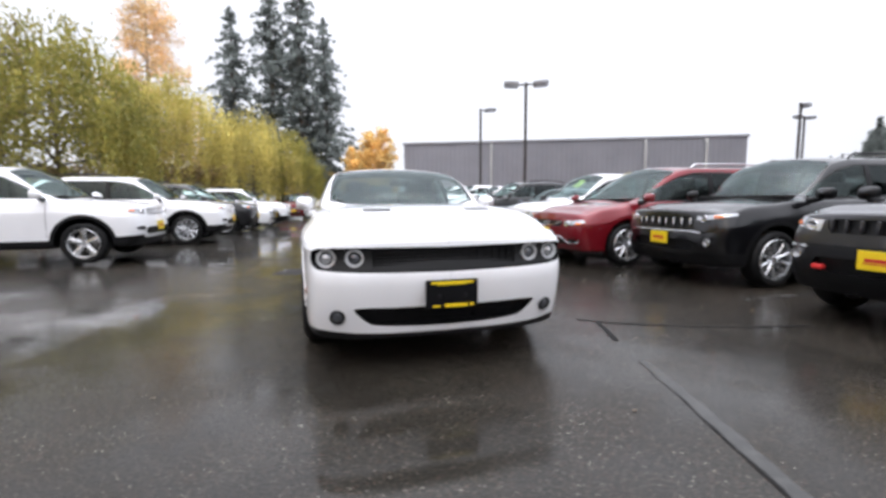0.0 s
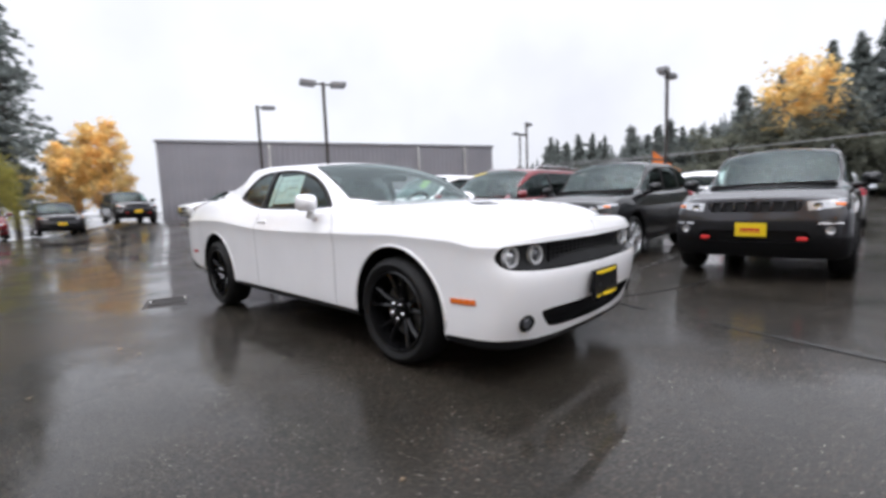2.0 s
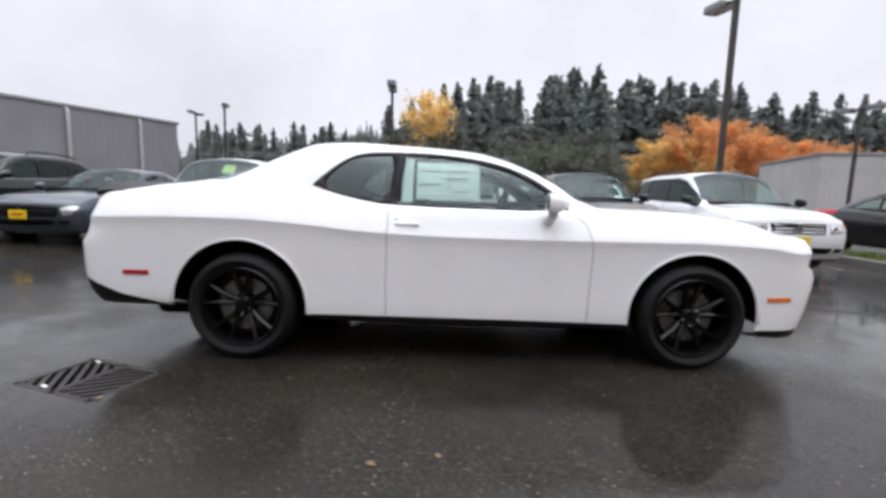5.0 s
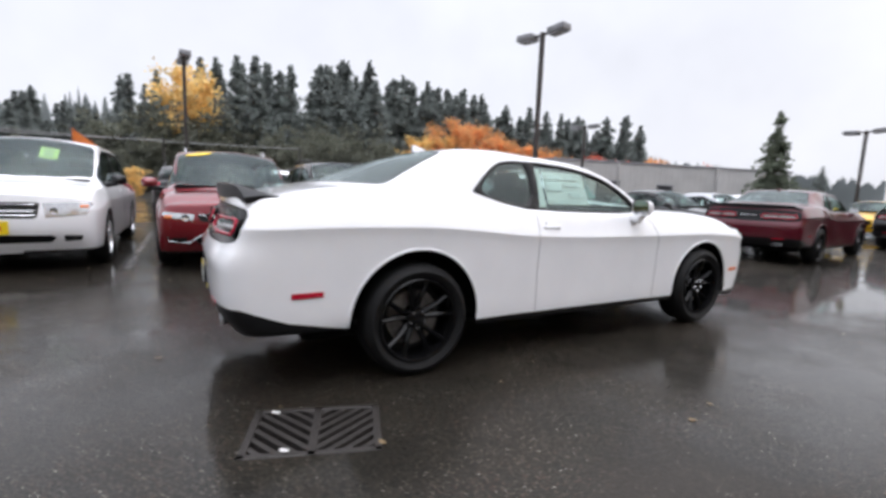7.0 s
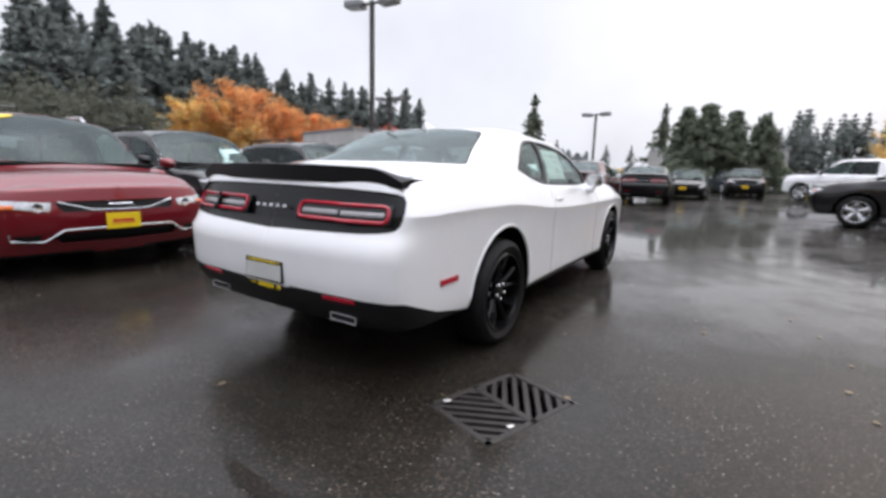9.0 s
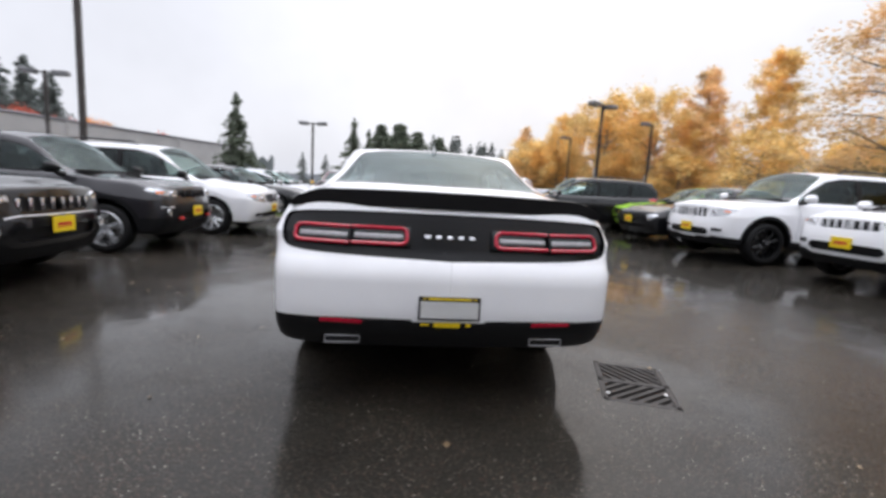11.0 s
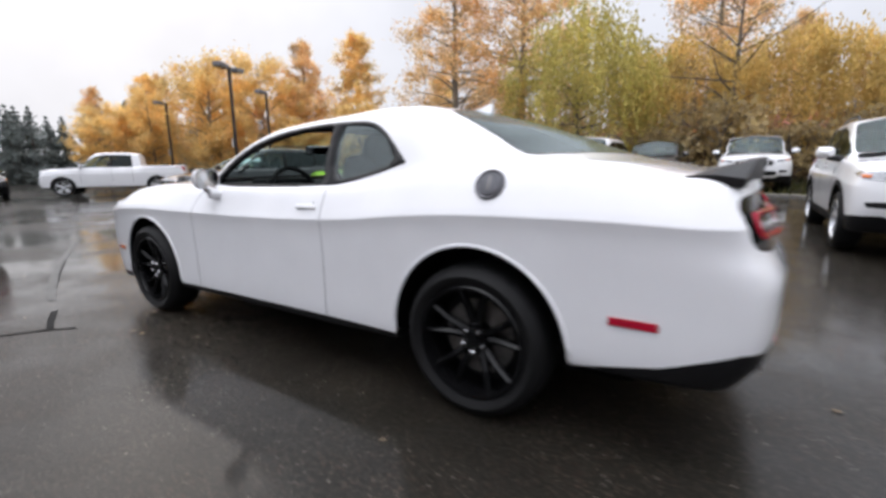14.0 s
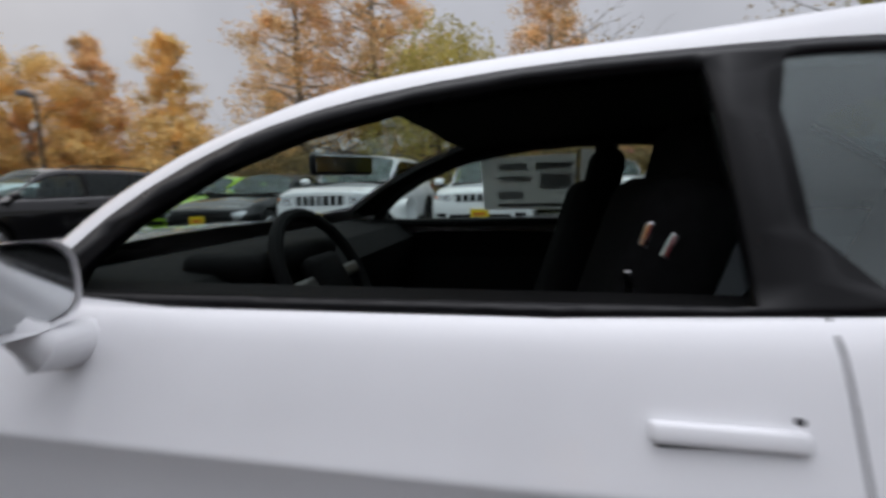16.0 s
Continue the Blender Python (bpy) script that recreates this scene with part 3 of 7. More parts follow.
def coupe_warp(y, z):
    f = np.interp(z, [0.15, 0.22, 0.30, 0.42, 0.55, 0.64, 0.67, 0.72, 0.84, 0.95], [0.11, 0.10, 0.075, 0.035, 0.008, 0.0, 0.01, 0.035, 0.045, 0.09])
    b = np.interp(z, [0.2, 0.34, 0.44, 0.52, 0.65, 0.77, 0.82, 1.03, 1.12], [-0.18, -0.10, -0.032, -0.006, 0.0, 0.0, -0.045, -0.100, -0.13])
    kf = np.clip((-1.95 - y) / 0.5, 0, 1)
    kb = np.clip((y - 1.95) / 0.45, 0, 1)
    return f * kf * kf * (3 - 2 * kf) + b * kb * kb * (3 - 2 * kb)


COUPE_ROWS = [
    # y, w, zbot, zc, xb, zb, xr, zr, zt
    (-2.26, 0.905, 0.21, 0.80, 0.855, 0.880, 0.74, 0.905, 0.920),
    (-2.05, 0.930, 0.22, 0.83, 0.835, 0.945, 0.73, 0.968, 0.985),
    (-1.80, 0.948, 0.24, 0.845, 0.830, 1.000, 0.73, 1.022, 1.038),
    (-1.50, 0.955, 0.25, 0.855, 0.828, 1.028, 0.735, 1.048, 1.066),
    (-1.20, 0.946, 0.25, 0.852, 0.832, 1.034, 0.745, 1.054, 1.076),
    (-1.00, 0.940, 0.25, 0.850, 0.835, 1.035, 0.750, 1.056, 1.084),
    (-0.85, 0.937, 0.25, 0.849, 0.836, 1.034, 0.755, 1.090, 1.185),
    (-0.65, 0.934, 0.25, 0.848, 0.846, 1.027, 0.738, 1.215, 1.298),
    (-0.40, 0.932, 0.25, 0.848, 0.848, 1.028, 0.702, 1.335, 1.402),
    (-0.15, 0.931, 0.25, 0.850, 0.848, 1.031, 0.672, 1.405, 1.458),
    (0.10, 0.931, 0.25, 0.853, 0.847, 1.034, 0.655, 1.432, 1.478),
    (0.40, 0.933, 0.25, 0.862, 0.846, 1.041, 0.645, 1.450, 1.492),
    (0.70, 0.940, 0.26, 0.880, 0.843, 1.064, 0.647, 1.466, 1.494),
    (0.95, 0.950, 0.27, 0.905, 0.838, 1.105, 0.650, 1.458, 1.478),
    (1.20, 0.958, 0.29, 0.925, 0.842, 1.130, 0.625, 1.386, 1.424),
    (1.40, 0.960, 0.31, 0.935, 0.843, 1.140, 0.672, 1.288, 1.366),
    (1.60, 0.958, 0.32, 0.938, 0.842, 1.142, 0.735, 1.190, 1.298),
    (1.80, 0.952, 0.33, 0.938, 0.840, 1.136, 0.740, 1.166, 1.222),
    (2.00, 0.942, 0.34, 0.935, 0.836, 1.124, 0.740, 1.148, 1.166),
    (2.20, 0.936, 0.34, 0.930, 0.840, 1.106, 0.735, 1.128, 1.142),
    (2.36, 0.924, 0.34, 0.925, 0.838, 1.088, 0.735, 1.108, 1.120),
]
COUPE_ENDS = ([(-2.525, 0.0005), (-2.518, 0.35), (-2.497, 0.64), (-2.458, 0.835), (-2.388, 0.95)],
              [(2.465, 0.965), (2.520, 0.865), (2.550, 0.64), (2.563, 0.34), (2.568, 0.0005)])
FRAME_OUT = [(-0.735, 1.030), (0.46, 1.040), (0.72, 1.086), (0.98, 1.158), (0.985, 1.172), (0.86, 1.285), (0.77, 1.350), (0.68, 1.388), (0.55, 1.400), (0.38, 1.404),
             (0.15, 1.398), (-0.08, 1.374), (-0.27, 1.335), (-0.42, 1.283), (-0.58, 1.195), (-0.69, 1.10)]
DOOR_GLASS = [(-0.66, 1.047), (0.405, 1.057), (0.372, 1.382), (0.25, 1.380), (0.12, 1.374), (-0.07, 1.350), (-0.25, 1.310), (-0.40, 1.256), (-0.55, 1.170), (-0.64, 1.09)]
QUARTER = [(0.475, 1.068), (0.72, 1.106), (0.93, 1.163), (0.84, 1.272), (0.755, 1.336), (0.67, 1.368), (0.55, 1.381), (0.445, 1.382)]
DOOR = [(-0.855, 0.305), (0.475, 0.315), (0.478, 0.60), (0.470, 1.040), (-0.72, 1.029), (-0.83, 0.95), (-0.87, 0.80)]
WINDSHIELD = [(-0.02, -1.030), (0.30, -1.010), (0.55, -0.940), (0.70, -0.800), (0.695, -0.68), (0.672, -0.50), (0.635, -0.32), (0.595, -0.20), (0.40, -0.240), (-0.02, -0.260)]
REAR_GLASS = [(-0.02, 1.065), (0.35, 1.082), (0.530, 1.125), (0.565, 1.19), (0.630, 1.40), (0.692, 1.575), (0.675, 1.63), (0.58, 1.74), (0.42, 1.82), (0.20, 1.868), (-0.02, 1.88)]
GRILLE = [(-0.02, 0.648), (0.50, 0.655), (0.80, 0.672), (0.855, 0.690), (0.872, 0.740), (0.862, 0.795), (0.82, 0.812), (0.45, 0.812), (-0.02, 0.806)]
INTAKE = [(-0.02, 0.282), (0.25, 0.286), (0.49, 0.306), (0.535, 0.328), (0.62, 0.415), (0.60, 0.432), (0.30, 0.425), (-0.02, 0.422)]
TAIL = [(-0.02, 0.812), (0.60, 0.830), (0.80, 0.845), (0.85, 0.868), (0.865, 0.93), (0.85, 1.01), (0.80, 1.035), (0.50, 1.048), (-0.02, 1.050)]


def build_coupe(name, paint_mat, at, label):
    root = empty(name, at, label, "car")
    rows = round_ends(COUPE_ROWS, *COUPE_ENDS)
    loft = Loft(rows, 5, 2, coupe_warp, crease=True)
    yf, yr, hz = -1.556, 1.425, 0.358
    regions = [
        ("sill", "side", [(-1.98, 0.0), (1.98, 0.0), (1.98, 0.302), (1.9, 0.302), (0.95, 0.318), (-1.1, 0.302), (-1.98, 0.285)]),
        ("rear_valance", "side", [(1.70, 0.05), (2.9, 0.05), (2.9, 0.52), (2.44, 0.510), (2.34, 0.472), (2.20, 0.420), (2.05, 0.390), (1.88, 0.355), (1.70, 0.340)]),
        ("rear_valance", "back", [(-0.02, 0.05), (0.86, 0.05), (0.86, 0.495), (0.80, 0.50), (0.60, 0.502), (-0.02, 0.500)]),
        ("front_splitter", "front", [(-0.02, 0.05), (1.2, 0.05), (1.2, 0.285), (0.80, 0.278), (0.60, 0.255), (0.40, 0.244), (-0.02, 0.240)]),
        ("door", "side", DOOR), ("window_frame", "side", smooth_poly(FRAME_OUT, 1)), ("door_glass", "side", DOOR_GLASS), ("quarter_glass", "side", smooth_poly(QUARTER, 1)),
        ("windshield_band", "top", [(x * 1.025 if x > 0 else x, y - (0.02 if y < -0.5 else -0.02)) for x, y in WINDSHIELD]), ("windshield", "top", WINDSHIELD),
        ("rear_band", "top", [(x * 1.03 if x > 0 else x, y - (0.02 if y < 1.4 else -0.02)) for x, y in REAR_GLASS]), ("rear_glass", "top", REAR_GLASS),
        ("grille", "front", smooth_line(GRILLE)), ("intake", "front", smooth_line(INTAKE)), ("tail_panel", "back", smooth_line(TAIL)),
        ("hole", "side", arch(yf, 0.352, 0.432)), ("hole", "side", arch(1.432, 0.362, 0.438)),
    ]
    p = cut(loft, regions, 0.03)
    panel("body", both(p["body"]), paint_mat, root)
    for q in (p["sill"], mirrored(p["sill"])):
        panel("sill_trim", q, SATIN, root, "black lower sill")
    panel("rear_valance", both(p["rear_valance"]), SATIN, root, "black lower rear bumper")
    panel("front_splitter", both(p["front_splitter"]), SATIN, root, "black front lip")
    panel("windshield", both(p["windshield"]), GLASS, root, "clear windscreen")
    panel("windshield_band", both(p["windshield_band"], 0.001), GLOSSBLK, root)
    panel("rear_window", both(p["rear_glass"]), REARGLASS, root, "tinted rear window")
    panel("rear_window_band", both(p["rear_band"], 0.001), GLOSSBLK, root)
    for side in (1, -1):
        def sided(q, off=0.0):
            return mirrored(q, off) if side < 0 else (q[0] + q[1] * off, q[1], q[2])
        d = panel("door", sided(p["door"]), paint_mat, root)
        panel("window_frame", sided(p["window_frame"], 0.002), TRIM, root, "black window surround", 0.03)
        panel("quarter_window", sided(p["quarter_glass"], -0.004), BEADGLASS if side > 0 else WETGLASS, root)
        if side < 0 or paint_mat is not WHITE:
            panel("door_window", sided(p["door_glass"], -0.006), WETGLASS, d)
        # handle with its lock; a grey block colours in the shade of the cup
        co, nn = loft.spot((1, 2), (0.34, 0.932), SIDES["side"][1])
        m = Matrix.Translation((side * (co.x + 0.006), 0.345, 0.930)) @ Matrix.Rotation(side * -0.35, 4, "Y")
        bm = rbox(0.016, 0.160, 0.026, 0.008, m, 3)
        h = part("door_handle", bm, paint_mat, d, "", True)
        part("handle_shadow_gap", rbox(0.010, 0.150, 0.020, 0.004, Matrix.Translation((side * (co.x + 0.002), 0.345, 0.918))), GAP, h)
        part("door_lock", lathe([(0.005, 0), (0.0045, 0.003), (0.0005, 0.004)], 12, Matrix.Translation((side * (co.x + 0.006), 0.412, 0.955)) @ (Matrix.Rotation(math.pi, 4, "Z") if side < 0 else Matrix())), SATIN, h, "", True)
        for line in ([(-0.855, 0.308), (-0.87, 0.80), (-0.83, 0.95), (-0.725, 1.036)], [(0.475, 0.318), (0.478, 0.60), (0.470, 1.050)]):
            v, f = strip_on(loft, "side", line, 0.004, 0.0010, side=side)
            put_mesh("shut_line", v, f, GAP, d, False)
        # side markers
        for (my, mz, mat, nm) in ((-2.125, 0.494, LENSAMBER, "front_marker"), (2.102, 0.570, LENSRED, "rear_marker")):
            v, f = strip_on(loft, "side", [(my - 0.085, mz), (my + 0.085, mz - 0.002)], 0.030, 0.006, side=side)
            put_mesh(nm, v, f, mat, root, False, "amber side marker" if my < 0 else "red side marker")
        v, f = strip_on(loft, "top", [(0.72, -2.30), (0.735, -2.0), (0.742, -1.5), (0.752, -1.06)], 0.005, 0.001, side=side)
        put_mesh("bonnet_gap", v, f, SATIN, root, False)
        v, f = strip_on(loft, "top", [(0.70, 1.86), (0.735, 2.10), (0.735, 2.34)], 0.005, 0.001, side=side)
        put_mesh("boot_gap", v, f, SATIN, root, False)
        # bonnet scoops
        mm = on_body(None, loft, "top", (0.395, -1.90), side, 0.002) @ Matrix.Diagonal((1.18, 1.45, 1.25, 1))
        sc = part("bonnet_scoop", rbox(0.21, 0.105, 0.020, 0.009, mm, 2), paint_mat, root, "", True)
        part("scoop_mouth", rbox(0.175, 0.062, 0.008, 0.004, mm @ Matrix.Translation((0, 0.012, 0.0085))), SATIN, sc, "black scoop opening")
        door_mirror(root, 0.955, -0.560, 1.086, side, paint_mat, (0.168, 0.125, 0.132), (0.880, -0.585, 0.995))
        # wheels
        for y in (yf, yr):
            wheel(root, side * 0.825, y, hz, hz, 0.235, 0.262, "twin", RIMBLACK, side)
        well(root, yf, 0.352, 0.445, 0.925, 0.56, side)
        well(root, 1.432, 0.362, 0.450, 0.935, 0.56, side)
        for yc, zc, rr in ((yf, 0.352, 0.437), (1.432, 0.362, 0.443)):
            line = [(yc + rr * math.cos(a), zc + rr * math.sin(a)) for a in np.linspace(-0.02 * math.pi, 1.02 * math.pi, 29)]
            q = np.array(loft.find(*(SIDES["side"][0], line, SIDES["side"][1])))
            co = loft.at(q[:, 0], q[:, 1])
            part("arch_lip", tube([(side * (c[0] - 0.002), c[1], c[2]) for c in co], 0.0095, 8), paint_mat, root, "", True)
        # headlamps: two ringed lamps a side
        for hx, hr in ((0.772, 0.062), (0.598, 0.060)):
            hy = loft.spot((0, 2), (hx, 0.742), SIDES["front"][1])[0].y + 0.066
            hm = Matrix.Translation((side * hx, hy, 0.742)) @ Matrix.Rotation(-math.pi / 2 + side * 0.08, 4, "Z")
            lamp = part("headlamp", lathe([(hr * 0.66, -0.03), (hr * 0.62, 0.012), (hr * 0.40, 0.002), (0.0005, -0.006)], 28, hm), SATIN, root, "dark headlamp with pale ring", True)
            part("lamp_ring", lathe([(hr, 0.0), (hr, 0.018), (hr * 0.94, 0.026), (hr * 0.72, 0.024), (hr * 0.66, 0.010), (hr * 0.66, 0.0)], 36, hm, closed=True), HALO, lamp, "", True)
            part("lens", lathe([(hr * 0.56, 0.010), (hr * 0.42, 0.020), (hr * 0.18, 0.026), (0.0005, 0.027)], 20, hm), LENSWHITE if hx > 0.7 else LENSDARK, lamp, "", True)
        # fog lamp
        fm = on_body(None, loft, "front", (0.715, 0.372), side, 0.004) @ Matrix.Rotation(-math.pi / 2, 4, "Y")
        fog = part("fog_lamp", lathe([(0.050, -0.03), (0.050, 0.006), (0.044, 0.010), (0.040, 0.0), (0.0005, -0.004)], 24, fm), SATIN, root, "round dark fog lamp", True)
        part("lens", lathe([(0.034, 0.0), (0.028, 0.008), (0.0005, 0.010)], 20, fm), LENSDARK, fog, "", True)
        # tail lamps: red framed, silver core, split in two
        for (x0, x1) in ((0.215, 0.505), (0.515, 0.805)):
            cx, wd = (x0 + x1) / 2, x1 - x0
            ty = 2.482 - 0.10 * max(0, (cx - 0.45))
            tm = Matrix.Translation((side * cx, ty, 0.925)) @ Matrix.Rotation(side * (-0.05 if cx < 0.5 else -0.22), 4, "Z") @ Matrix.Rotation(0.38, 4, "X")
            lamp = part("tail_lamp", rbox(wd + 0.012, 0.02, 0.108, 0.010, tm, 2), GLOSSBLK, root, "red framed tail lamp", True)
            bm = bmesh.new()
            out = -side if cx < 0.5 else side
            half, rad, band = wd / 2, 0.040, 0.017
            ring = []
            for k in range(13):
                q = math.pi * (0.5 - k / 12)
                mid = (half - 0.006 - rad, 0.010 if q > 0 else -0.010)
                ring.append((mid[0] + rad * math.cos(q), mid[1] + rad * math.sin(q)))
            ring = [(-half - 0.005, ring[0][1])] + ring + [(-half - 0.005, ring[-1][1])]
            cols = []
            for i, (rx, rz) in enumerate(ring):
                ax, az = ring[max(0, i - 1)]
                ex_, ez = ring[min(len(ring) - 1, i + 1)]
                ln = math.hypot(ex_ - ax, ez - az)
                nx, nz = (ez - az) / ln, -(ex_ - ax) / ln
                cols.append([bm.verts.new(tm @ Vector((out * (rx + nx * band * e), yy, rz + nz * band * e))) for e, yy in ((0.0, 0.006), (0.0, 0.016), (0.5, 0.021), (1.0, 0.016), (1.0, 0.006))])
            for A, B in zip(cols, cols[1:]):
                for k in range(4):
                    bm.faces.new((A[k], A[k + 1], B[k + 1], B[k]))
            part("red_lens", bm, LENSRED, lamp, "", True)
            part("reflector", rbox(wd - 0.045, 0.010, 0.026, 0.008, tm @ Matrix.Translation((-out * 0.014, 0.008, -0.002)), 2), LENSGREY, lamp, "", True)
        # exhaust tip and low reflector
        ex = Matrix.Translation((side * 0.54, 2.440, 0.388))
        bm = rbox(0.190, 0.12, 0.040, 0.018, ex, 3)
        tip = part("exhaust_tip", bm, SATIN, root, "black rectangular exhaust tip with a bright rim", True)
        bm = bmesh.new()
        for zz in (-0.018, 0.018):
            rbox(0.174, 0.012, 0.0042, 0.0018, ex @ Matrix.Translation((0, 0.061, zz)), 2, bm)
        for xx in (-0.088, 0.088):
            rbox(0.0042, 0.012, 0.035, 0.0018, ex @ Matrix.Translation((xx, 0.061, 0)), 2, bm)
        part("tip_rim", bm, RIMSTEEL, tip, "bright steel rim")
        part("tip_mouth", rbox(0.172, 0.01, 0.030, 0.012, ex @ Matrix.Translation((0, 0.057, 0)), 2), SATIN, tip)
        v, f = strip_on(loft, "back", [(0.44, 0.494), (0.65, 0.498)], 0.018, 0.006, side=side)
        put_mesh("low_reflector", v, f, LENSRED, root, False, "red low reflector")
    # nose
    g = sunk("grille", p["grille"], (0, 0.065, 0), SATIN, root, GLOSSBLK, "black mesh grille band")
    for k in range(6):
        part("grille_slat", rbox(0.98, 0.012, 0.007, 0.002, Matrix.Translation((0, -2.425, 0.672 + 0.023 * k)), 1), TRIM, g)
    for k in range(19):
        part("grille_bar", rbox(0.006, 0.010, 0.132, 0.001, Matrix.Translation((-0.48 + 0.0533 * k, -2.421, 0.730)), 1), TRIM, g)
    i2 = sunk("lower_intake", p["intake"], (0, 0.06, 0), SATIN, root, SATIN, "black lower intake")
    for k in range(4):
        part("intake_slat", rbox(0.94, 0.010, 0.007, 0.002, Matrix.Translation((0, -2.395 - 0.012 * k, 0.300 + 0.030 * k)), 1), TRIM, i2)
    if paint_mat is WHITE:
        pl = part("front_plate", rbox(0.345, 0.022, 0.185, 0.006, Matrix.Translation((0, -2.548, 0.510))), TRIM, root, "black dealer plate with yellow print")
        part("plate_bracket", rbox(0.22, 0.05, 0.12, 0.01, Matrix.Translation((0, -2.515, 0.505))), SATIN, pl)
        bars("plate_print", [(-0.14, 0.14, 0.577, 0.592), (-0.10, 0.09, 0.570, 0.577), (-0.05, 0.10, 0.426, 0.446), (-0.13, -0.08, 0.430, 0.440), (0.115, 0.14, 0.428, 0.446)], -2.5605, 0.004, YELLOW, pl)
        for sx in (-0.085, 0.085):
            part("plate_screw", lathe([(0.012, 0), (0.010, 0.005), (0.0005, 0.006)], 10, Matrix.Translation((sx, -2.559, 0.500)) @ Matrix.Rotation(-math.pi / 2, 4, "Z")), SATIN, pl)
    # tail
    tp = sunk("tail_panel", p["tail_panel"], (0, -0.020, 0), GLOSSBLK, root, GLOSSBLK, "gloss black tail panel")
    for k in range(5):
        bm = rbox(0.028, 0.006, 0.016, 0.004, Matrix.Translation((-0.105 + 0.0575 * k, 2.497, 0.932)) @ Matrix.Rotation(0.38, 4, "X"))
        part("maker_mark", bm, CHROME, tp, "small bright badge block")
    # blade spoiler on the boot lid
    v, f = [], []
    prof_n = 6
    xs = np.linspace(-0.83, 0.83, 41)
    for x in xs:
        a = abs(x) / 0.83
        lift = 0.055 * (1 - max(0, (a - 0.80) / 0.20) ** 1.5)
        y0, y1 = 2.22 + 0.05 * (1 - a) , 2.475 - 0.075 * a * a
        zbase = float(np.interp(0.5 * (y0 + y1), [2.2, 2.45], [1.135, 1.095])) - 0.028 * a * a
        v += [(x, y0, zbase + 0.005), (x, 0.5 * (y0 + y1), zbase + 0.010 + lift * 0.35), (x, y1 - 0.02, zbase + lift), (x, y1, zbase + lift - 0.004), (x, y1 - 0.010, zbase - 0.035), (x, y0 + 0.03, zbase - 0.02)]
    for i in range(len(xs) - 1):
        for k in range(prof_n):
            f.append((i * prof_n + k, i * prof_n + (k + 1) % prof_n, (i + 1) * prof_n + (k + 1) % prof_n, (i + 1) * prof_n + k))
    f += [tuple(range(prof_n)), tuple(range((len(xs) - 1) * prof_n, len(xs) * prof_n))]
    bm = bmesh.new()
    vv = [bm.verts.new(q) for q in v]
    for q in f:
        bm.faces.new([vv[k] for k in q])
    part("spoiler", bm, SATIN, root, "matt black boot spoiler", True, 0.5)
    rp = part("rear_plate", rbox(0.318, 0.012, 0.122, 0.004, Matrix.Translation((0, 2.566, 0.578))), TRIM, root, "white paper plate in a black frame")
    part("plate_card", rbox(0.296, 0.004, 0.088, 0.001, Matrix.Translation((0, 2.573, 0.571))), CARD, rp)
    bars("plate_print", [(-0.11, 0.11, 0.624, 0.634), (-0.14, -0.12, 0.626, 0.632), (0.12, 0.14, 0.626, 0.632)], 2.573, 0.004, YELLOW, rp)
    bars("dealer_print", [(-0.06, 0.075, 0.476, 0.502), (0.10, 0.145, 0.484, 0.492), (-0.115, -0.09, 0.480, 0.498)], 2.553, 0.006, YELLOW, rp)
    # fuel cap, on the driver's haunch
    mm = on_body(None, loft, "side", (1.508, 1.064), 1, -0.002) @ Matrix.Rotation(-math.pi / 2, 4, "Y")
    cap = part("fuel_cap", lathe([(0.070, -0.01), (0.070, 0.006), (0.064, 0.012), (0.054, 0.008), (0.049, 0.013), (0.0005, 0.016)], 36, mm), CAPGREY, root, "round dark grey fuel filler cap", True, 0.4)
    part("cap_mark", rbox(0.004, 0.065, 0.010, 0.002, mm @ Matrix.Translation((0.016, 0, 0))), STEEL, cap)
    # roof aerial
    bm = bmesh.new()
    vv = [[bm.verts.new((s * wd, y, z)) for y, z, wd in ((0.90, 1.470, 0.022), (1.06, 1.440, 0.028), (1.060, 1.520, 0.004), (1.040, 1.520, 0.004))] for s in (-1, 1)]
    bm.faces.new(vv[0]); bm.faces.new(vv[1])
    for k in range(4):
        bm.faces.new((vv[0][k], vv[0][(k + 1) % 4], vv[1][(k + 1) % 4], vv[1][k]))
    part("roof_aerial", bm, paint_mat, root)
    # underside and cabin
    part("underbody", rbox(1.50, 4.1, 0.12, 0.05, Matrix.Translation((0, 0.05, 0.30))), LINER, root)
    lin = {}
    for k in ("body", "windshield_band", "rear_band", "window_frame"):
        v, n, t = p[k]
        c = v[t].mean(1)
        pick = t[(c[:, 2] > 1.085) & (c[:, 1] > -0.8) & (c[:, 1] < 1.7) & (n[t].mean(1)[:, 2] < 2)]
        if len(pick):
            inner = shell_in((v, n, pick), 0.03 if k != "window_frame" else 0.012)
            for q in (inner, mirrored(inner)):
                panel("headlining", q, LINER, root, "black cabin lining")
    for side in (1, -1):
        v, n, t = p["door"]
        q = shell_in((v, n, t), 0.07)
        panel("door_card", mirrored(q) if side < 0 else q, LINER, root)
        part("door_top", rbox(0.10, 1.22, 0.03, 0.012, Matrix.Translation((side * 0.775, -0.11, 1.035))), LINER, root, "black padded door top")
    dash = [(-0.60, 0.60), (-1.0, 0.60), (-1.02, 1.02), (-0.80, 1.055), (-0.56, 1.03), (-0.48, 0.97), (-0.50, 0.86)]
    part("dashboard", prism(dash, "x", -0.76, 0.76), LINER, root, "black moulded dashboard", True, 0.5)
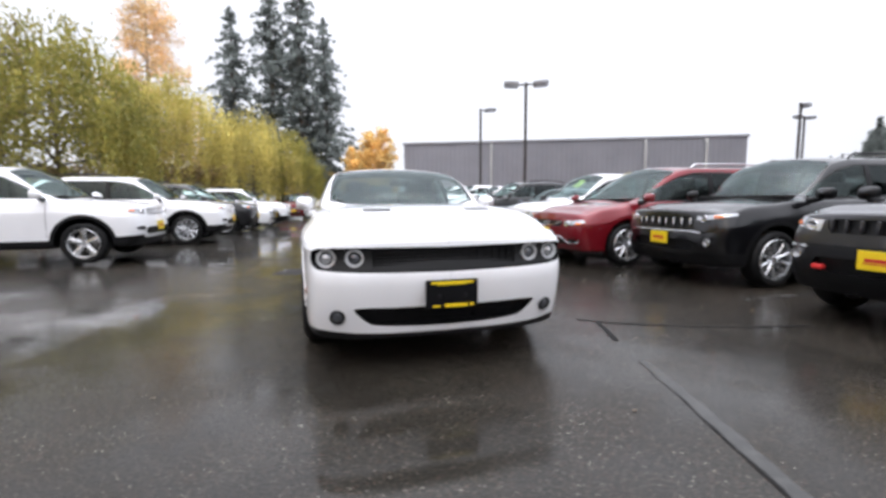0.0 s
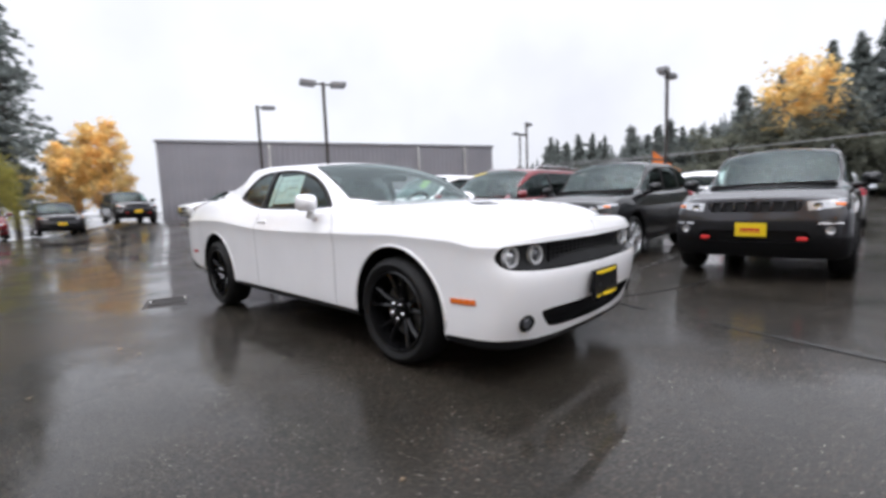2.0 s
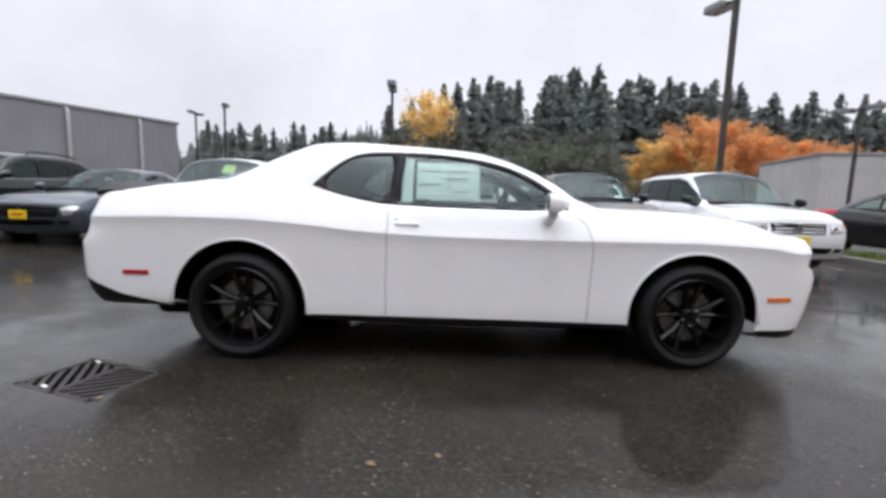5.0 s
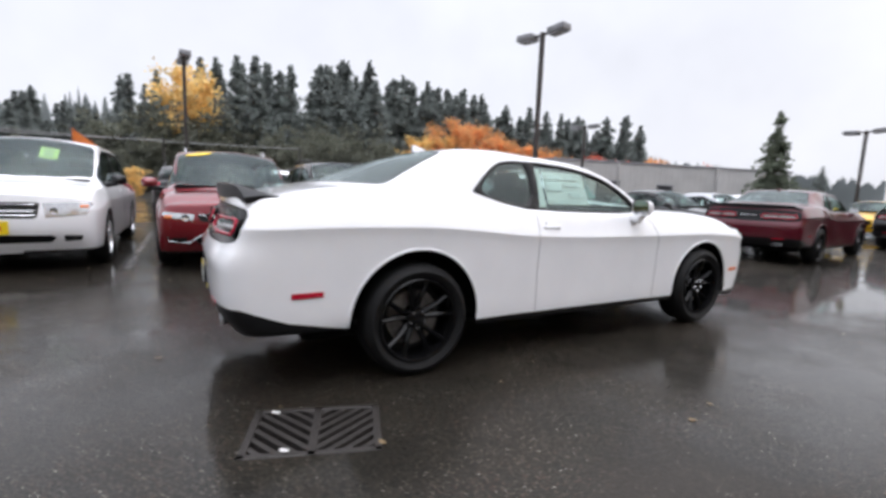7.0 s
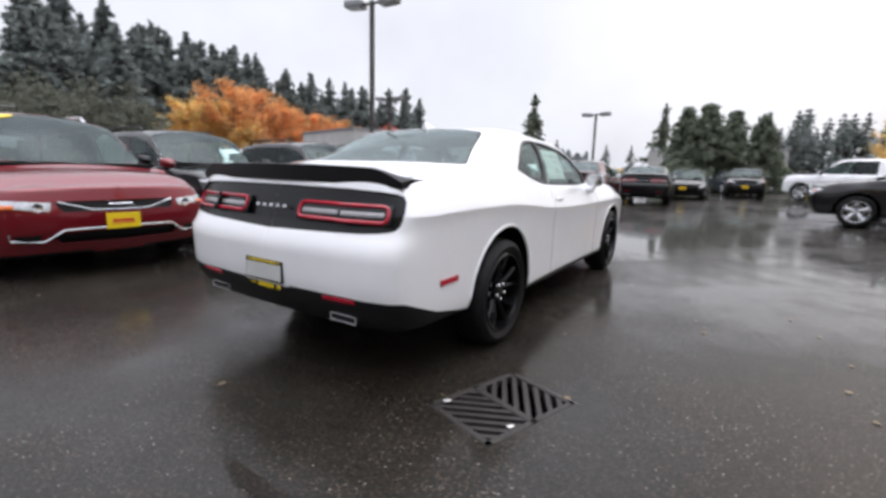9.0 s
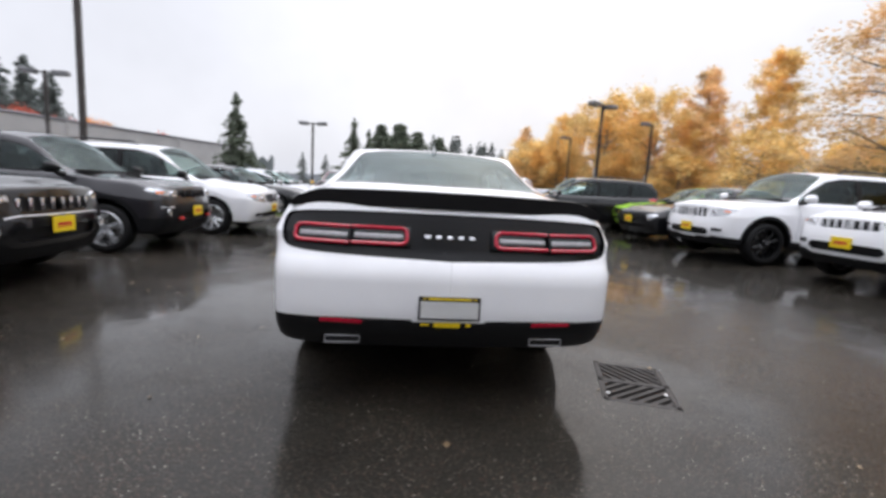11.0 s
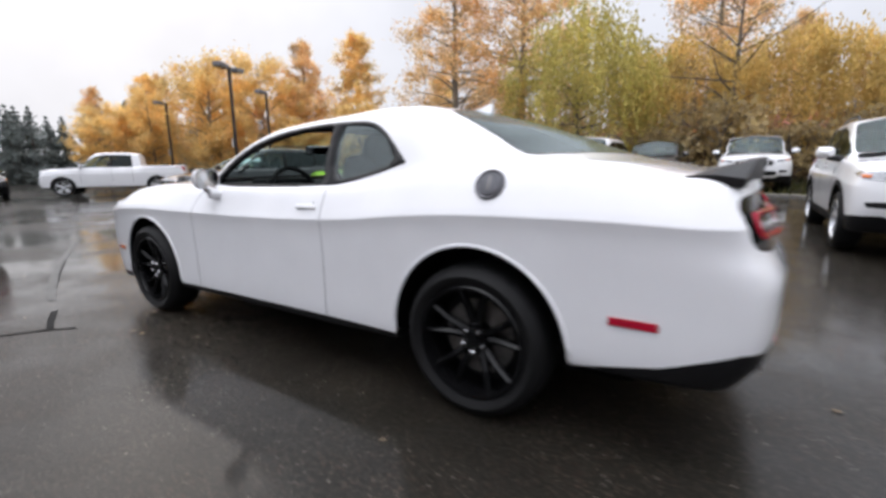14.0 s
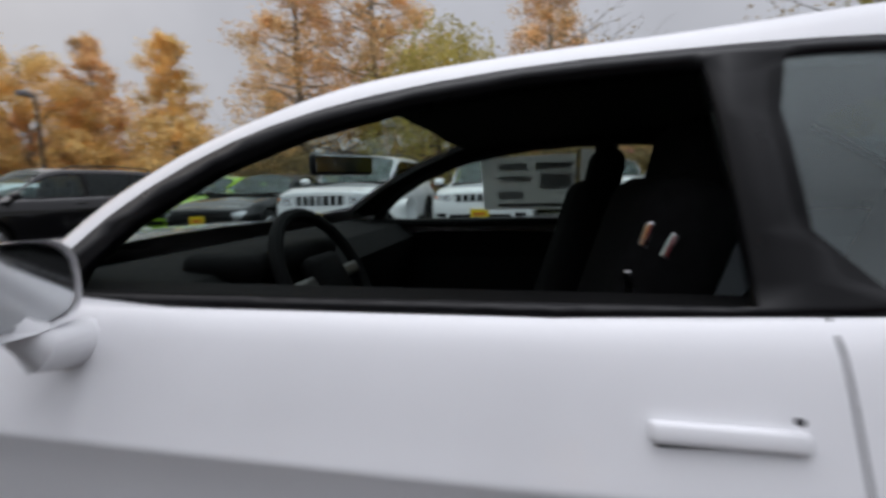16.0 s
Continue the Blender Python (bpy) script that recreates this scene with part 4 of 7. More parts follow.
    part("instrument_hood", rbox(0.42, 0.20, 0.07, 0.03, Matrix.Translation((0.37, -0.56, 1.04)), 3), LINER, root, "", True)
    part("console", rbox(0.24, 1.3, 0.36, 0.03, Matrix.Translation((0, 0.0, 0.56))), LINER, root)
    part("parcel_shelf", rbox(1.30, 0.50, 0.03, 0.01, Matrix.Translation((0, 1.62, 1.10))), LINER, root)
    part("cabin_floor", rbox(1.62, 3.0, 0.04, 0.01, Matrix.Translation((0, 0.35, 0.36))), LINER, root)
    rim = bmesh.new()
    wm = Matrix.Translation((0.37, -0.395, 0.985)) @ Matrix.Rotation(radians(27), 4, "X") @ Matrix.Rotation(math.pi / 2, 4, "Z")
    ring = [(0.185 + 0.017 * math.cos(a), 0.017 * math.sin(a)) for a in (2 * math.pi * k / 8 for k in range(8))]
    sw = part("steering_wheel", lathe(ring, 36, wm, closed=True), LINER, root, "black leather steering wheel", True)
    part("steering_hub", rbox(0.05, 0.15, 0.13, 0.03, wm, 3), LINER, sw, "", True)
    for a in (0, math.pi, -math.pi / 2):
        part("steering_spoke", rbox(0.018, 0.15, 0.035, 0.008, wm @ Matrix.Rotation(a, 4, "X") @ Matrix.Translation((0, 0.11, 0))), STEEL, sw)
    for sx, sy in ((0.37, 0.07), (-0.37, 0.0)):
        seat = part("front_seat", rbox(0.52, 0.54, 0.20, 0.07, Matrix.Translation((sx, sy - 0.06, 0.60)), 3), FABRIC, root, "black cloth bucket seat", True)
        bm_m = Matrix.Translation((sx, sy + 0.25, 0.90)) @ Matrix.Rotation(radians(-18), 4, "X")
        part("backrest", rbox(0.50, 0.17, 0.66, 0.07, bm_m, 3), FABRIC, seat, "", True)
        part("headrest", rbox(0.27, 0.11, 0.20, 0.05, Matrix.Translation((sx, sy + 0.37, 1.235)) @ Matrix.Rotation(radians(-12), 4, "X"), 3), FABRIC, seat, "", True)
        for dx in (-0.05, 0.05):
            part("headrest_post", tube([(sx + dx, sy + 0.345, 1.09), (sx + dx, sy + 0.365, 1.18)], 0.007, 8), CHROME, seat)
    for by, bz, lean in ((0.343, 1.109, -0.4), (0.284, 1.048, 0.1), (0.309, 1.127, -0.3)):
        part("belt_guide", rbox(0.012, 0.012, 0.044, 0.004, Matrix.Translation((0.655, by, bz)) @ Matrix.Rotation(lean, 4, "X")), CHROME, root, "bright seat belt guide")
    rb = part("rear_seat", rbox(1.20, 0.48, 0.20, 0.07, Matrix.Translation((0, 1.05, 0.62)), 3), FABRIC, root, "black cloth rear bench", True)
    part("backrest", rbox(1.20, 0.16, 0.58, 0.06, Matrix.Translation((0, 1.36, 0.90)) @ Matrix.Rotation(radians(-22), 4, "X"), 3), FABRIC, rb, "", True)
    rv = part("rear_view_mirror", rbox(0.235, 0.035, 0.070, 0.022, Matrix.Translation((0.02, -0.50, 1.292)) @ Matrix.Rotation(radians(-33), 4, "Z"), 3), TRIM, root, "black rear view mirror", True)
    part("mirror_pane", rbox(0.215, 0.004, 0.055, 0.012, Matrix.Translation((0.02, -0.50, 1.292)) @ Matrix.Rotation(radians(-33), 4, "Z") @ Matrix.Translation((0, 0.018, 0)), 2), MIRRORM, rv)
    part("mirror_stem", tube([(0.0, -0.515, 1.30), (0.0, -0.56, 1.325)], 0.012, 8), TRIM, rv)
    if paint_mat is WHITE:
        st = new("window_sticker")
        st.parent = root
        st["label"] = "white printed price sheet inside the door glass"
        def sheet(y0, y1, z0, z1, nm, mat, off):
            pts = [(y0, z0), (y1, z0), (y1, z1), (y0, z1)]
            q = []
            for a, b in pts:
                co, nn = loft.spot((1, 2), (a, b), SIDES["side"][1])
                c = co - nn * off
                q.append((-c.x, c.y, c.z))
            q += [(x - 0.0015 * -1, y, z) for x, y, z in q]
            put_mesh(nm, q, [(0, 1, 2, 3), (7, 6, 5, 4), (0, 4, 5, 1), (1, 5, 6, 2), (2, 6, 7, 3), (3, 7, 4, 0)], mat, st, False)
        sheet(-0.13, 0.295, 1.095, 1.345, "sheet", CARD, 0.014)
        sheet(0.318, 0.390, 1.075, 1.365, "sheet", CARD, 0.014)
        for k, (a, b, c, d) in enumerate([(0.12, 0.28, 1.29, 1.315), (-0.05, 0.08, 1.29, 1.315), (-0.05, 0.10, 1.24, 1.262), (0.14, 0.28, 1.20, 1.27), (-0.06, 0.28, 1.11, 1.125), (-0.06, 0.06, 1.15, 1.19)]):
            for off in (0.0125, 0.0168):
                sheet(a, b, c, d, "sheet_print", FAINT if off < 0.015 else STEEL, off)
    return root


hero = build_coupe("muscle_coupe", WHITE, Matrix(), "white two-door coupe with black wheels, driver window lowered")

# ---- other vehicles ----
CARS = {
    # length, width, height, wheelbase, front overhang, tyre radius, sill, nose, cowl and belt heights, cowl, windscreen top and roof end from the front
    "suv": dict(L=4.62, W=1.86, H=1.68, wb=2.70, fo=0.93, r=0.355, sill=0.27, nose=0.97, cowl=1.10, belt=1.07, belt2=1.13, cy=1.28, wy=2.02, ry=4.05, tail=1.12, clad=True),
    "compact": dict(L=4.40, W=1.82, H=1.64, wb=2.64, fo=0.87, r=0.345, sill=0.27, nose=0.98, cowl=1.09, belt=1.06, belt2=1.13, cy=1.20, wy=1.90, ry=3.85, tail=1.12, clad=True),
    "large_suv": dict(L=4.82, W=1.94, H=1.76, wb=2.91, fo=0.90, r=0.375, sill=0.30, nose=1.04, cowl=1.16, belt=1.13, belt2=1.16, cy=1.32, wy=2.02, ry=4.35, tail=1.16, clad=True),
    "crossover": dict(L=4.89, W=1.83, H=1.70, wb=2.89, fo=0.95, r=0.350, sill=0.25, nose=0.92, cowl=1.08, belt=1.05, belt2=1.10, cy=1.20, wy=2.00, ry=4.40, tail=1.10, clad=False),
    "van": dict(L=5.17, W=2.00, H=1.70, wb=3.09, fo=0.99, r=0.360, sill=0.24, nose=0.90, cowl=1.08, belt=1.04, belt2=1.08, cy=1.05, wy=2.05, ry=4.75, tail=1.05, clad=False),
    "minivan": dict(L=5.15, W=1.96, H=1.74, wb=3.08, fo=0.98, r=0.345, sill=0.24, nose=0.96, cowl=1.12, belt=1.06, belt2=1.06, cy=1.12, wy=1.95, ry=4.85, tail=1.08, clad=False),
    "sedan": dict(L=4.95, W=1.88, H=1.47, wb=2.95, fo=0.95, r=0.345, sill=0.22, nose=0.80, cowl=0.97, belt=0.95, belt2=1.00, cy=1.40, wy=2.25, ry=3.45, tail=1.02, clad=False, deck=4.25),
    "pickup": dict(L=5.82, W=2.01, H=1.94, wb=3.57, fo=0.98, r=0.400, sill=0.36, nose=1.14, cowl=1.25, belt=1.22, belt2=1.24, cy=1.50, wy=2.15, ry=3.85, tail=1.30, clad=False, deck=4.00),
}


def car_rows(k):
    f, w, H = -k["L"] / 2, k["W"] / 2, k["H"]
    rows = []
    def add(d, ww, zc, xb, zb, xr, zr, zt):
        rows.append((f + d, ww, k["sill"], zc, xb, zb, xr, zr, zt))
    no, co, be, b2 = k["nose"], k["cowl"], k["belt"], k["belt2"]
    rail = w * 0.70 if H < 1.6 else w * 0.735
    add(0.26, w * 0.945, no * 0.78, w * 0.86, no - 0.04, w * 0.74, no - 0.005, no)
    add(0.55, w * 0.985, no * 0.80, w * 0.89, no + 0.25 * (co - no), w * 0.78, no + 0.35 * (co - no) + 0.02, no + 0.45 * (co - no) + 0.02)
    add(0.95, w, be * 0.80, w * 0.91, no + 0.65 * (be - no), w * 0.80, co - 0.05, co - 0.02)
    add(k["cy"], w, be * 0.80, w * 0.915, be, w * 0.81, co - 0.02, co + 0.02)
    d = k["wy"] - k["cy"]
    top = H - 0.035
    for fr, zz, zr in ((0.3, 0.36, 0.10), (0.6, 0.68, 0.45), (0.85, 0.88, 0.78), (1.05, 0.965, 0.93)):
        add(k["cy"] + d * fr, w * 0.998, be * 0.80, w * 0.91, be + 0.005, w * 0.81 + (rail - w * 0.81) * zr, co + (top - 0.045 - co) * zr, co + (H - 0.005 - co) * zz)
    add(k["wy"] + 0.45, w * 0.998, be * 0.80, w * 0.905, be + 0.01, rail, top - 0.02, H)
    mid = 0.5 * (k["wy"] + k["ry"]) + 0.25
    add(mid, w, be * 0.81, w * 0.905, 0.5 * (be + b2), rail * 0.99, top - 0.015, H)
    add(k["ry"] - 0.15, w, be * 0.82, w * 0.90, b2, rail * 0.96, top - 0.06, H - 0.035)
    add(k["ry"], w, be * 0.82, w * 0.90, b2, rail * 0.95, top - 0.10, H - 0.06)
    end = k["L"] - 0.22
    if "deck" in k and k["wb"] > 3.4:
        add(k["ry"] + 0.10, w, be * 0.82, w * 0.93, b2, w * 0.85, b2 + 0.04, b2 + 0.06)
        add(k["deck"] + 0.1, w, be * 0.82, w * 0.95, k["tail"] - 0.03, w * 0.88, k["tail"] - 0.01, k["tail"])
        add(end, w * 0.99, be * 0.82, w * 0.95, k["tail"] - 0.02, w * 0.88, k["tail"], k["tail"] + 0.005)
    elif "deck" in k:
        add(0.5 * (k["ry"] + k["deck"]), w, be * 0.83, w * 0.90, b2 + 0.01, rail * 1.04, 0.5 * (b2 + top) - 0.04, 0.5 * (k["tail"] + H) - 0.01)
        add(k["deck"], w * 0.995, be * 0.84, w * 0.89, b2 + 0.0, w * 0.78, k["tail"] - 0.005, k["tail"] + 0.02)
        add(end, w * 0.95, be * 0.84, w * 0.87, b2 - 0.03, w * 0.78, k["tail"] - 0.03, k["tail"] - 0.01)
    else:
        q = end - k["ry"]
        add(k["ry"] + 0.35 * q, w * 0.995, be * 0.82, w * 0.89, b2, rail * 0.96, top - 0.19, H - 0.13)
        add(k["ry"] + 0.75 * q, w * 0.98, be * 0.82, w * 0.88, b2 - 0.01, rail * 1.0, 0.5 * (b2 + top) - 0.02, 0.5 * (b2 + H) + 0.02)
        add(end, w * 0.96, be * 0.82, w * 0.86, b2 - 0.03, w * 0.76, b2 + 0.02, b2 + 0.06)
    b = k["L"] / 2
    front = [(f, 0.0005), (f + 0.012, 0.34), (f + 0.045, 0.64), (f + 0.10, 0.84), (f + 0.17, 0.945)]
    back = [(b - 0.12, 0.95), (b - 0.06, 0.84), (b - 0.025, 0.62), (b - 0.008, 0.32), (b, 0.0005)]
    return round_ends(rows, front, back)


def build_car(kind, name, paint_mat, at, label, rim="ten", rim_mat=None, face="slots", plate=True, glass=None, group="", mirrors=None, trail=False, card=""):
    k = CARS[kind]
    root = empty(name, at, label, "pickup truck" if kind == "pickup" else "car", group)
    rim_mat = rim_mat or ALLOY
    glass = glass or GLASS
    f, b, w, H = -k["L"] / 2, k["L"] / 2, k["W"] / 2, k["H"]
    def warp(y, z):
        kf = np.clip((f + 0.55 - y) / 0.5, 0, 1)
        kb = np.clip((y - (b - 0.5)) / 0.45, 0, 1)
        g = np.interp(z, [0.2, k["sill"], 0.45, 0.62, 0.75, k["nose"] - 0.02, k["nose"] + 0.1], [0.18, 0.15, 0.02, 0.0, 0.03, 0.07, 0.2])
        h = np.interp(z, [0.2, 0.35, 0.5, 0.8, k["tail"]], [-0.12, -0.05, 0.0, -0.02, -0.09])
        return g * kf * kf + h * kb * kb
    loft = Loft(car_rows(k), 4, 1, warp)
    sides = {"side": ((1, 2), lambda x, y, z: x > 0.4), "top": ((0, 1), lambda x, y, z: z > 0.8 * k["cowl"]),
             "front": ((0, 2), lambda x, y, z: y < f + 0.5), "back": ((0, 2), lambda x, y, z: y > b - 0.75)}
    yf, yr, r = f + k["fo"], f + k["fo"] + k["wb"], k["r"]
    ar = r + (0.075 if k["clad"] else 0.065)
    be, b2, top = k["belt"], k["belt2"], H - 0.055
    Y = lambda d: f + d
    rk = Y(k["ry"])
    a0, a1 = Y(k["cy"]) + 0.18, Y(k["wy"])
    p1 = a0 + 0.05 + 0.42 * (rk - a0) if kind != "pickup" else a0 + 0.52 * (rk - a0)
    p2 = p1 + (0.33 * (rk - a0) if kind != "pickup" else 0.36 * (rk - a0))
    tail_end = rk + (0.16 if "deck" not in k else 0.0)
    zr = top - 0.075
    if kind == "sedan":
        p2 = p1 + 0.30 * (rk - a0)
        frame = [(a0, be + 0.02), (p2 + 0.30, b2 + 0.02), (rk + 0.25, b2 + 0.06), (rk - 0.05, zr - 0.10), (p2 - 0.1, zr - 0.02), (p1, zr), (a1 + 0.30, zr - 0.01), (a1, zr - 0.10), (a0 + 0.4 * (a1 - a0), be + 0.5 * (zr - be) - 0.03)]
    else:
        frame = [(a0, be + 0.025), (p1, be + 0.03), (p2, b2 + 0.02), (tail_end, b2 + 0.05), (tail_end - 0.02, b2 + 0.20), (rk - 0.18, zr - 0.03), (p2, zr), (p1, zr), (a1 + 0.38, zr - 0.01), (a1 + 0.05, zr - 0.08), (a0 + 0.45 * (a1 - a0), be + 0.5 * (zr - be) - 0.03)]
        if kind == "pickup":
            frame = [(a0, be + 0.025), (p2 + 0.03, be + 0.03), (p2 + 0.0, zr - 0.01), (p1, zr), (a1 + 0.35, zr - 0.01), (a1 + 0.05, zr - 0.09), (a0 + 0.45 * (a1 - a0), be + 0.5 * (zr - be) - 0.03)]
    def clip(lo, hi, m=0.022):
        """The window between two uprights, inside the frame."""
        poly = frame
        out = []
        def bound(poly, y, keep_greater):
            res = []
            for i in range(len(poly)):
                p, q = poly[i], poly[(i + 1) % len(poly)]
                ip, iq = (p[0] >= y) == keep_greater, (q[0] >= y) == keep_greater
                if ip:
                    res.append(p)
                if ip != iq:
                    t = (y - p[0]) / (q[0] - p[0])
                    res.append((y, p[1] + t * (q[1] - p[1])))
            return res
        out = bound(bound(poly, lo, True), hi, False)
        c = np.mean(out, axis=0)
        return [(p[0] + (c[0] - p[0]) * m * 2.2, p[1] + (c[1] - p[1]) * m * 4.5) for p in out]
    regions = []
    if k["clad"]:
        regions += [("cladding", "side", [(-4, 0), (4, 0), (4, k["sill"] + 0.13), (-4, k["sill"] + 0.13)]),
                    ("cladding", "front", [(-0.02, 0.0), (1.2, 0.0), (1.2, 0.44), (0.62, 0.46), (0.5, 0.40), (-0.02, 0.40)]),
                    ("cladding", "back", [(-0.02, 0.0), (1.2, 0.0), (1.2, 0.50), (-0.02, 0.50)]),
                    ("cladding", "side", arch(yf, r, ar + 0.055)), ("cladding", "side", arch(yr, r, ar + 0.055))]
    else:
        regions += [("cladding", "side", [(-4, 0), (4, 0), (4, k["sill"] + 0.03), (-4, k["sill"] + 0.03)])]
    if trail:
        regions += [("cladding", "front", [(-0.02, 0.0), (1.2, 0.0), (1.2, 0.50), (0.66, 0.52), (0.60, 0.70), (-0.02, 0.70)])]
    regions += [("frame", "side", frame)]
    names = ["front_window", "rear_window"]
    regions += [("front_window", "side", clip(a0, p1 - 0.03)), ("rear_window", "side", clip(p1 + 0.03, p2 - 0.02 if kind != "pickup" else p2 + 0.1))]
    if kind not in ("pickup",):
        regions += [("quarter_window", "side", clip(p2 + 0.03, tail_end + 0.4))]
        names.append("quarter_window")
    wx = w * 0.81
    ws = [(-0.02, Y(k["cy"]) + 0.02), (wx * 0.55, Y(k["cy"]) + 0.06), (wx * 0.92, Y(k["cy"]) + 0.20), (wx * 0.95, Y(k["cy"]) + 0.30), (w * 0.735, a1 - 0.06), (w * 0.69, a1 + 0.05), (-0.02, a1 - 0.02)]
    regions += [("windshield", "top", ws)]
    if kind == "sedan":
        regions += [("back_glass", "top", [(-0.02, rk + 0.05), (w * 0.58, rk + 0.08), (w * 0.70, Y(k["deck"]) - 0.10), (-0.02, Y(k["deck"]) - 0.04)])]
    elif kind == "pickup":
        pass
    else:
        regions += [("back_glass", "back", [(-0.02, b2 + 0.10), (w * 0.70, b2 + 0.12), (w * 0.62, H - 0.20), (-0.02, H - 0.17)])]
    no = k["nose"]
    gz0, gz1 = {"suv": (0.74, 0.87), "compact": (0.80, 0.92), "large_suv": (0.80, 0.96), "crossover": (0.66, 0.83), "van": (0.66, 0.76), "minivan": (0.66, 0.85), "sedan": (0.52, 0.70), "pickup": (0.72, 1.05)}[kind]
    gw = {"suv": 0.47, "compact": 0.44, "large_suv": 0.46, "crossover": 0.40, "van": 0.50, "minivan": 0.40, "sedan": 0.62, "pickup": 0.55}[kind]
    hl = [(gw + 0.07, gz0 + 0.01), (w * 0.86, gz0 + 0.045), (w * 0.915, gz1 - 0.02), (w * 0.88, gz1 + 0.015), (gw + 0.05, gz1 - 0.01)]
    if kind == "suv":
        hl = [(gw + 0.06, 0.835), (w * 0.80, 0.86), (w * 0.915, 0.90), (w * 0.90, 0.925), (gw + 0.06, 0.885)]
    regions += [("headlamp", "front", hl), ("grille", "front", [(-0.02, gz0), (gw - 0.03, gz0), (gw, gz0 + 0.03), (gw + 0.02, gz1 - 0.01), (gw - 0.03, gz1), (-0.02, gz1)])]
    if kind in ("crossover", "van", "minivan", "sedan"):
        regions += [("intake", "front", [(-0.02, 0.36), (0.50, 0.37), (0.56, 0.43), (0.52, 0.46), (-0.02, 0.47)])]
    else:
        regions += [("intake", "front", [(-0.02, 0.46), (0.48, 0.46), (0.55, 0.52), (0.50, 0.585), (-0.02, 0.595)])]
    regions += [("fog_recess", "front", [(w * 0.64, 0.54), (w * 0.82, 0.55), (w * 0.84, 0.60), (w * 0.64, 0.61)] if k["clad"] else [(w * 0.64, 0.38), (w * 0.80, 0.39), (w * 0.82, 0.45), (w * 0.64, 0.46)])]
    regions += [("tail_lamp", "back", [(w * 0.74, b2 - 0.20), (w * 0.96, b2 - 0.18), (w * 0.96, b2 + 0.02), (w * 0.76, b2 + 0.0)])]
    regions += [("hole", "side", arch(yf, r, ar)), ("hole", "side", arch(yr, r, ar))]
    p = cut(loft, regions, 0.06, 1, 1, sides)
    panel("body", both(p["body"]), paint_mat, root)
    if "cladding" in p:
        panel("cladding", both(p["cladding"], 0.004 if k["clad"] else 0.0), CLAD, root, "dark grey plastic cladding")
    panel("windshield", both(p["windshield"], -0.003), glass, root)
    if "back_glass" in p:
        panel("back_glass", both(p["back_glass"], -0.003), DARK_GLASS if kind != "sedan" else glass, root)
    if "tail_lamp" in p:
        for sd in (1, -1):
            panel("tail_lamp", mirrored(p["tail_lamp"], 0.004) if sd < 0 else p["tail_lamp"], LENSRED, root, "red tail lamp")
    for sd in (1, -1):
        q = lambda x, o=0.0: mirrored(x, o) if sd < 0 else (x[0] + x[1] * o, x[1], x[2])
        panel("window_frame", q(p["frame"], 0.002), TRIM, root)
        for nm in names:
            if nm in p:
                panel(nm, q(p[nm], -0.003), glass if nm == "front_window" or kind == "sedan" else DARK_GLASS, root)
        lampo = panel("headlamp", q(p["headlamp"], 0.003), LENSWHITE, root, "clear headlamp")
        axes, where = sides["front"]
        if kind not in ("sedan", "pickup"):
            hx, hz = (w * 0.84, gz1 - 0.045) if kind != "suv" else (w * 0.82, 0.885)
            co, nn = loft.spot(axes, (hx, hz), where)
            co, nn = Vector((co.x * sd, co.y, co.z)), Vector((nn.x * sd, nn.y, nn.z))
            m = Matrix.Translation(co + nn * 0.006) @ nn.to_track_quat("Z", "Y").to_matrix().to_4x4()
            part("turn_lens", rbox(0.10, 0.035, 0.012, 0.008, m), LENSAMBER, lampo, "amber turn lens")
            co, nn = loft.spot(axes, (gw + 0.15, 0.5 * (gz0 + gz1) if kind != "suv" else 0.865), where)
            m = Matrix.Translation(Vector((co.x * sd, co.y - 0.012, co.z))) @ Matrix.Rotation(-math.pi / 2, 4, "Z")
            part("lamp_bowl", lathe([(0.042, -0.01), (0.040, 0.008), (0.028, 0.004), (0.0005, 0.0)], 20, m), CHROME, lampo, "", True)
        if "fog_recess" in p:
            panel("fog_recess", q(p["fog_recess"], 0.002), SATIN, root, "black fog lamp recess")
        for y, mm in ((yf, 0), (yr, 1)):
            wheel(root, sd * (w - 0.125), y, r, r, 0.225, r - 0.105, rim, rim_mat, sd)
            well(root, y, r, ar + 0.01, w - 0.03, w - 0.36, sd)
        door_mirror(root, w + 0.085, a0 + 0.06, be + 0.09, sd, mirrors or paint_mat, (0.20, 0.12, 0.15), (w * 0.92, a0 + 0.02, be + 0.02), TRIM)
        dl = {"pickup": (a0 - 0.02, p1, p2 + 0.02)}.get(kind, (a0 - 0.02, p1, p2))
        for i, yy in enumerate(dl):
            zt_ = be if i == 0 else be + 0.02
            v, ff = strip_on(loft, "side", [(yy, k["sill"] + 0.14), (yy, zt_)], 0.007, 0.0012, sides, sd)
            put_mesh("shut_line", v, ff, GAP if paint_mat is WHITE else SATIN, root, False)
        for yy in (p1 - 0.16, p2 - 0.10):
            co, nn = loft.spot((1, 2), (yy, be - 0.09), sides["side"][1])
            part("door_handle", rbox(0.03, 0.17, 0.03, 0.011, Matrix.Translation((sd * (co.x + 0.012), yy, be - 0.09)), 2), paint_mat, root, "", True)
        if kind in ("suv", "compact", "large_suv", "crossover", "van"):
            rx = w * 0.62
            part("roof_rail", tube([(sd * rx, a1 + 0.45, H - 0.045), (sd * rx, a1 + 0.55, H + 0.02), (sd * rx, 0.5 * (a1 + rk) + 0.2, H + 0.035), (sd * rx, rk - 0.25, H - 0.005), (sd * rx, rk - 0.15, H - 0.07)], 0.016, 8), CHROME if kind == "van" else TRIM, root, "roof rail", True)
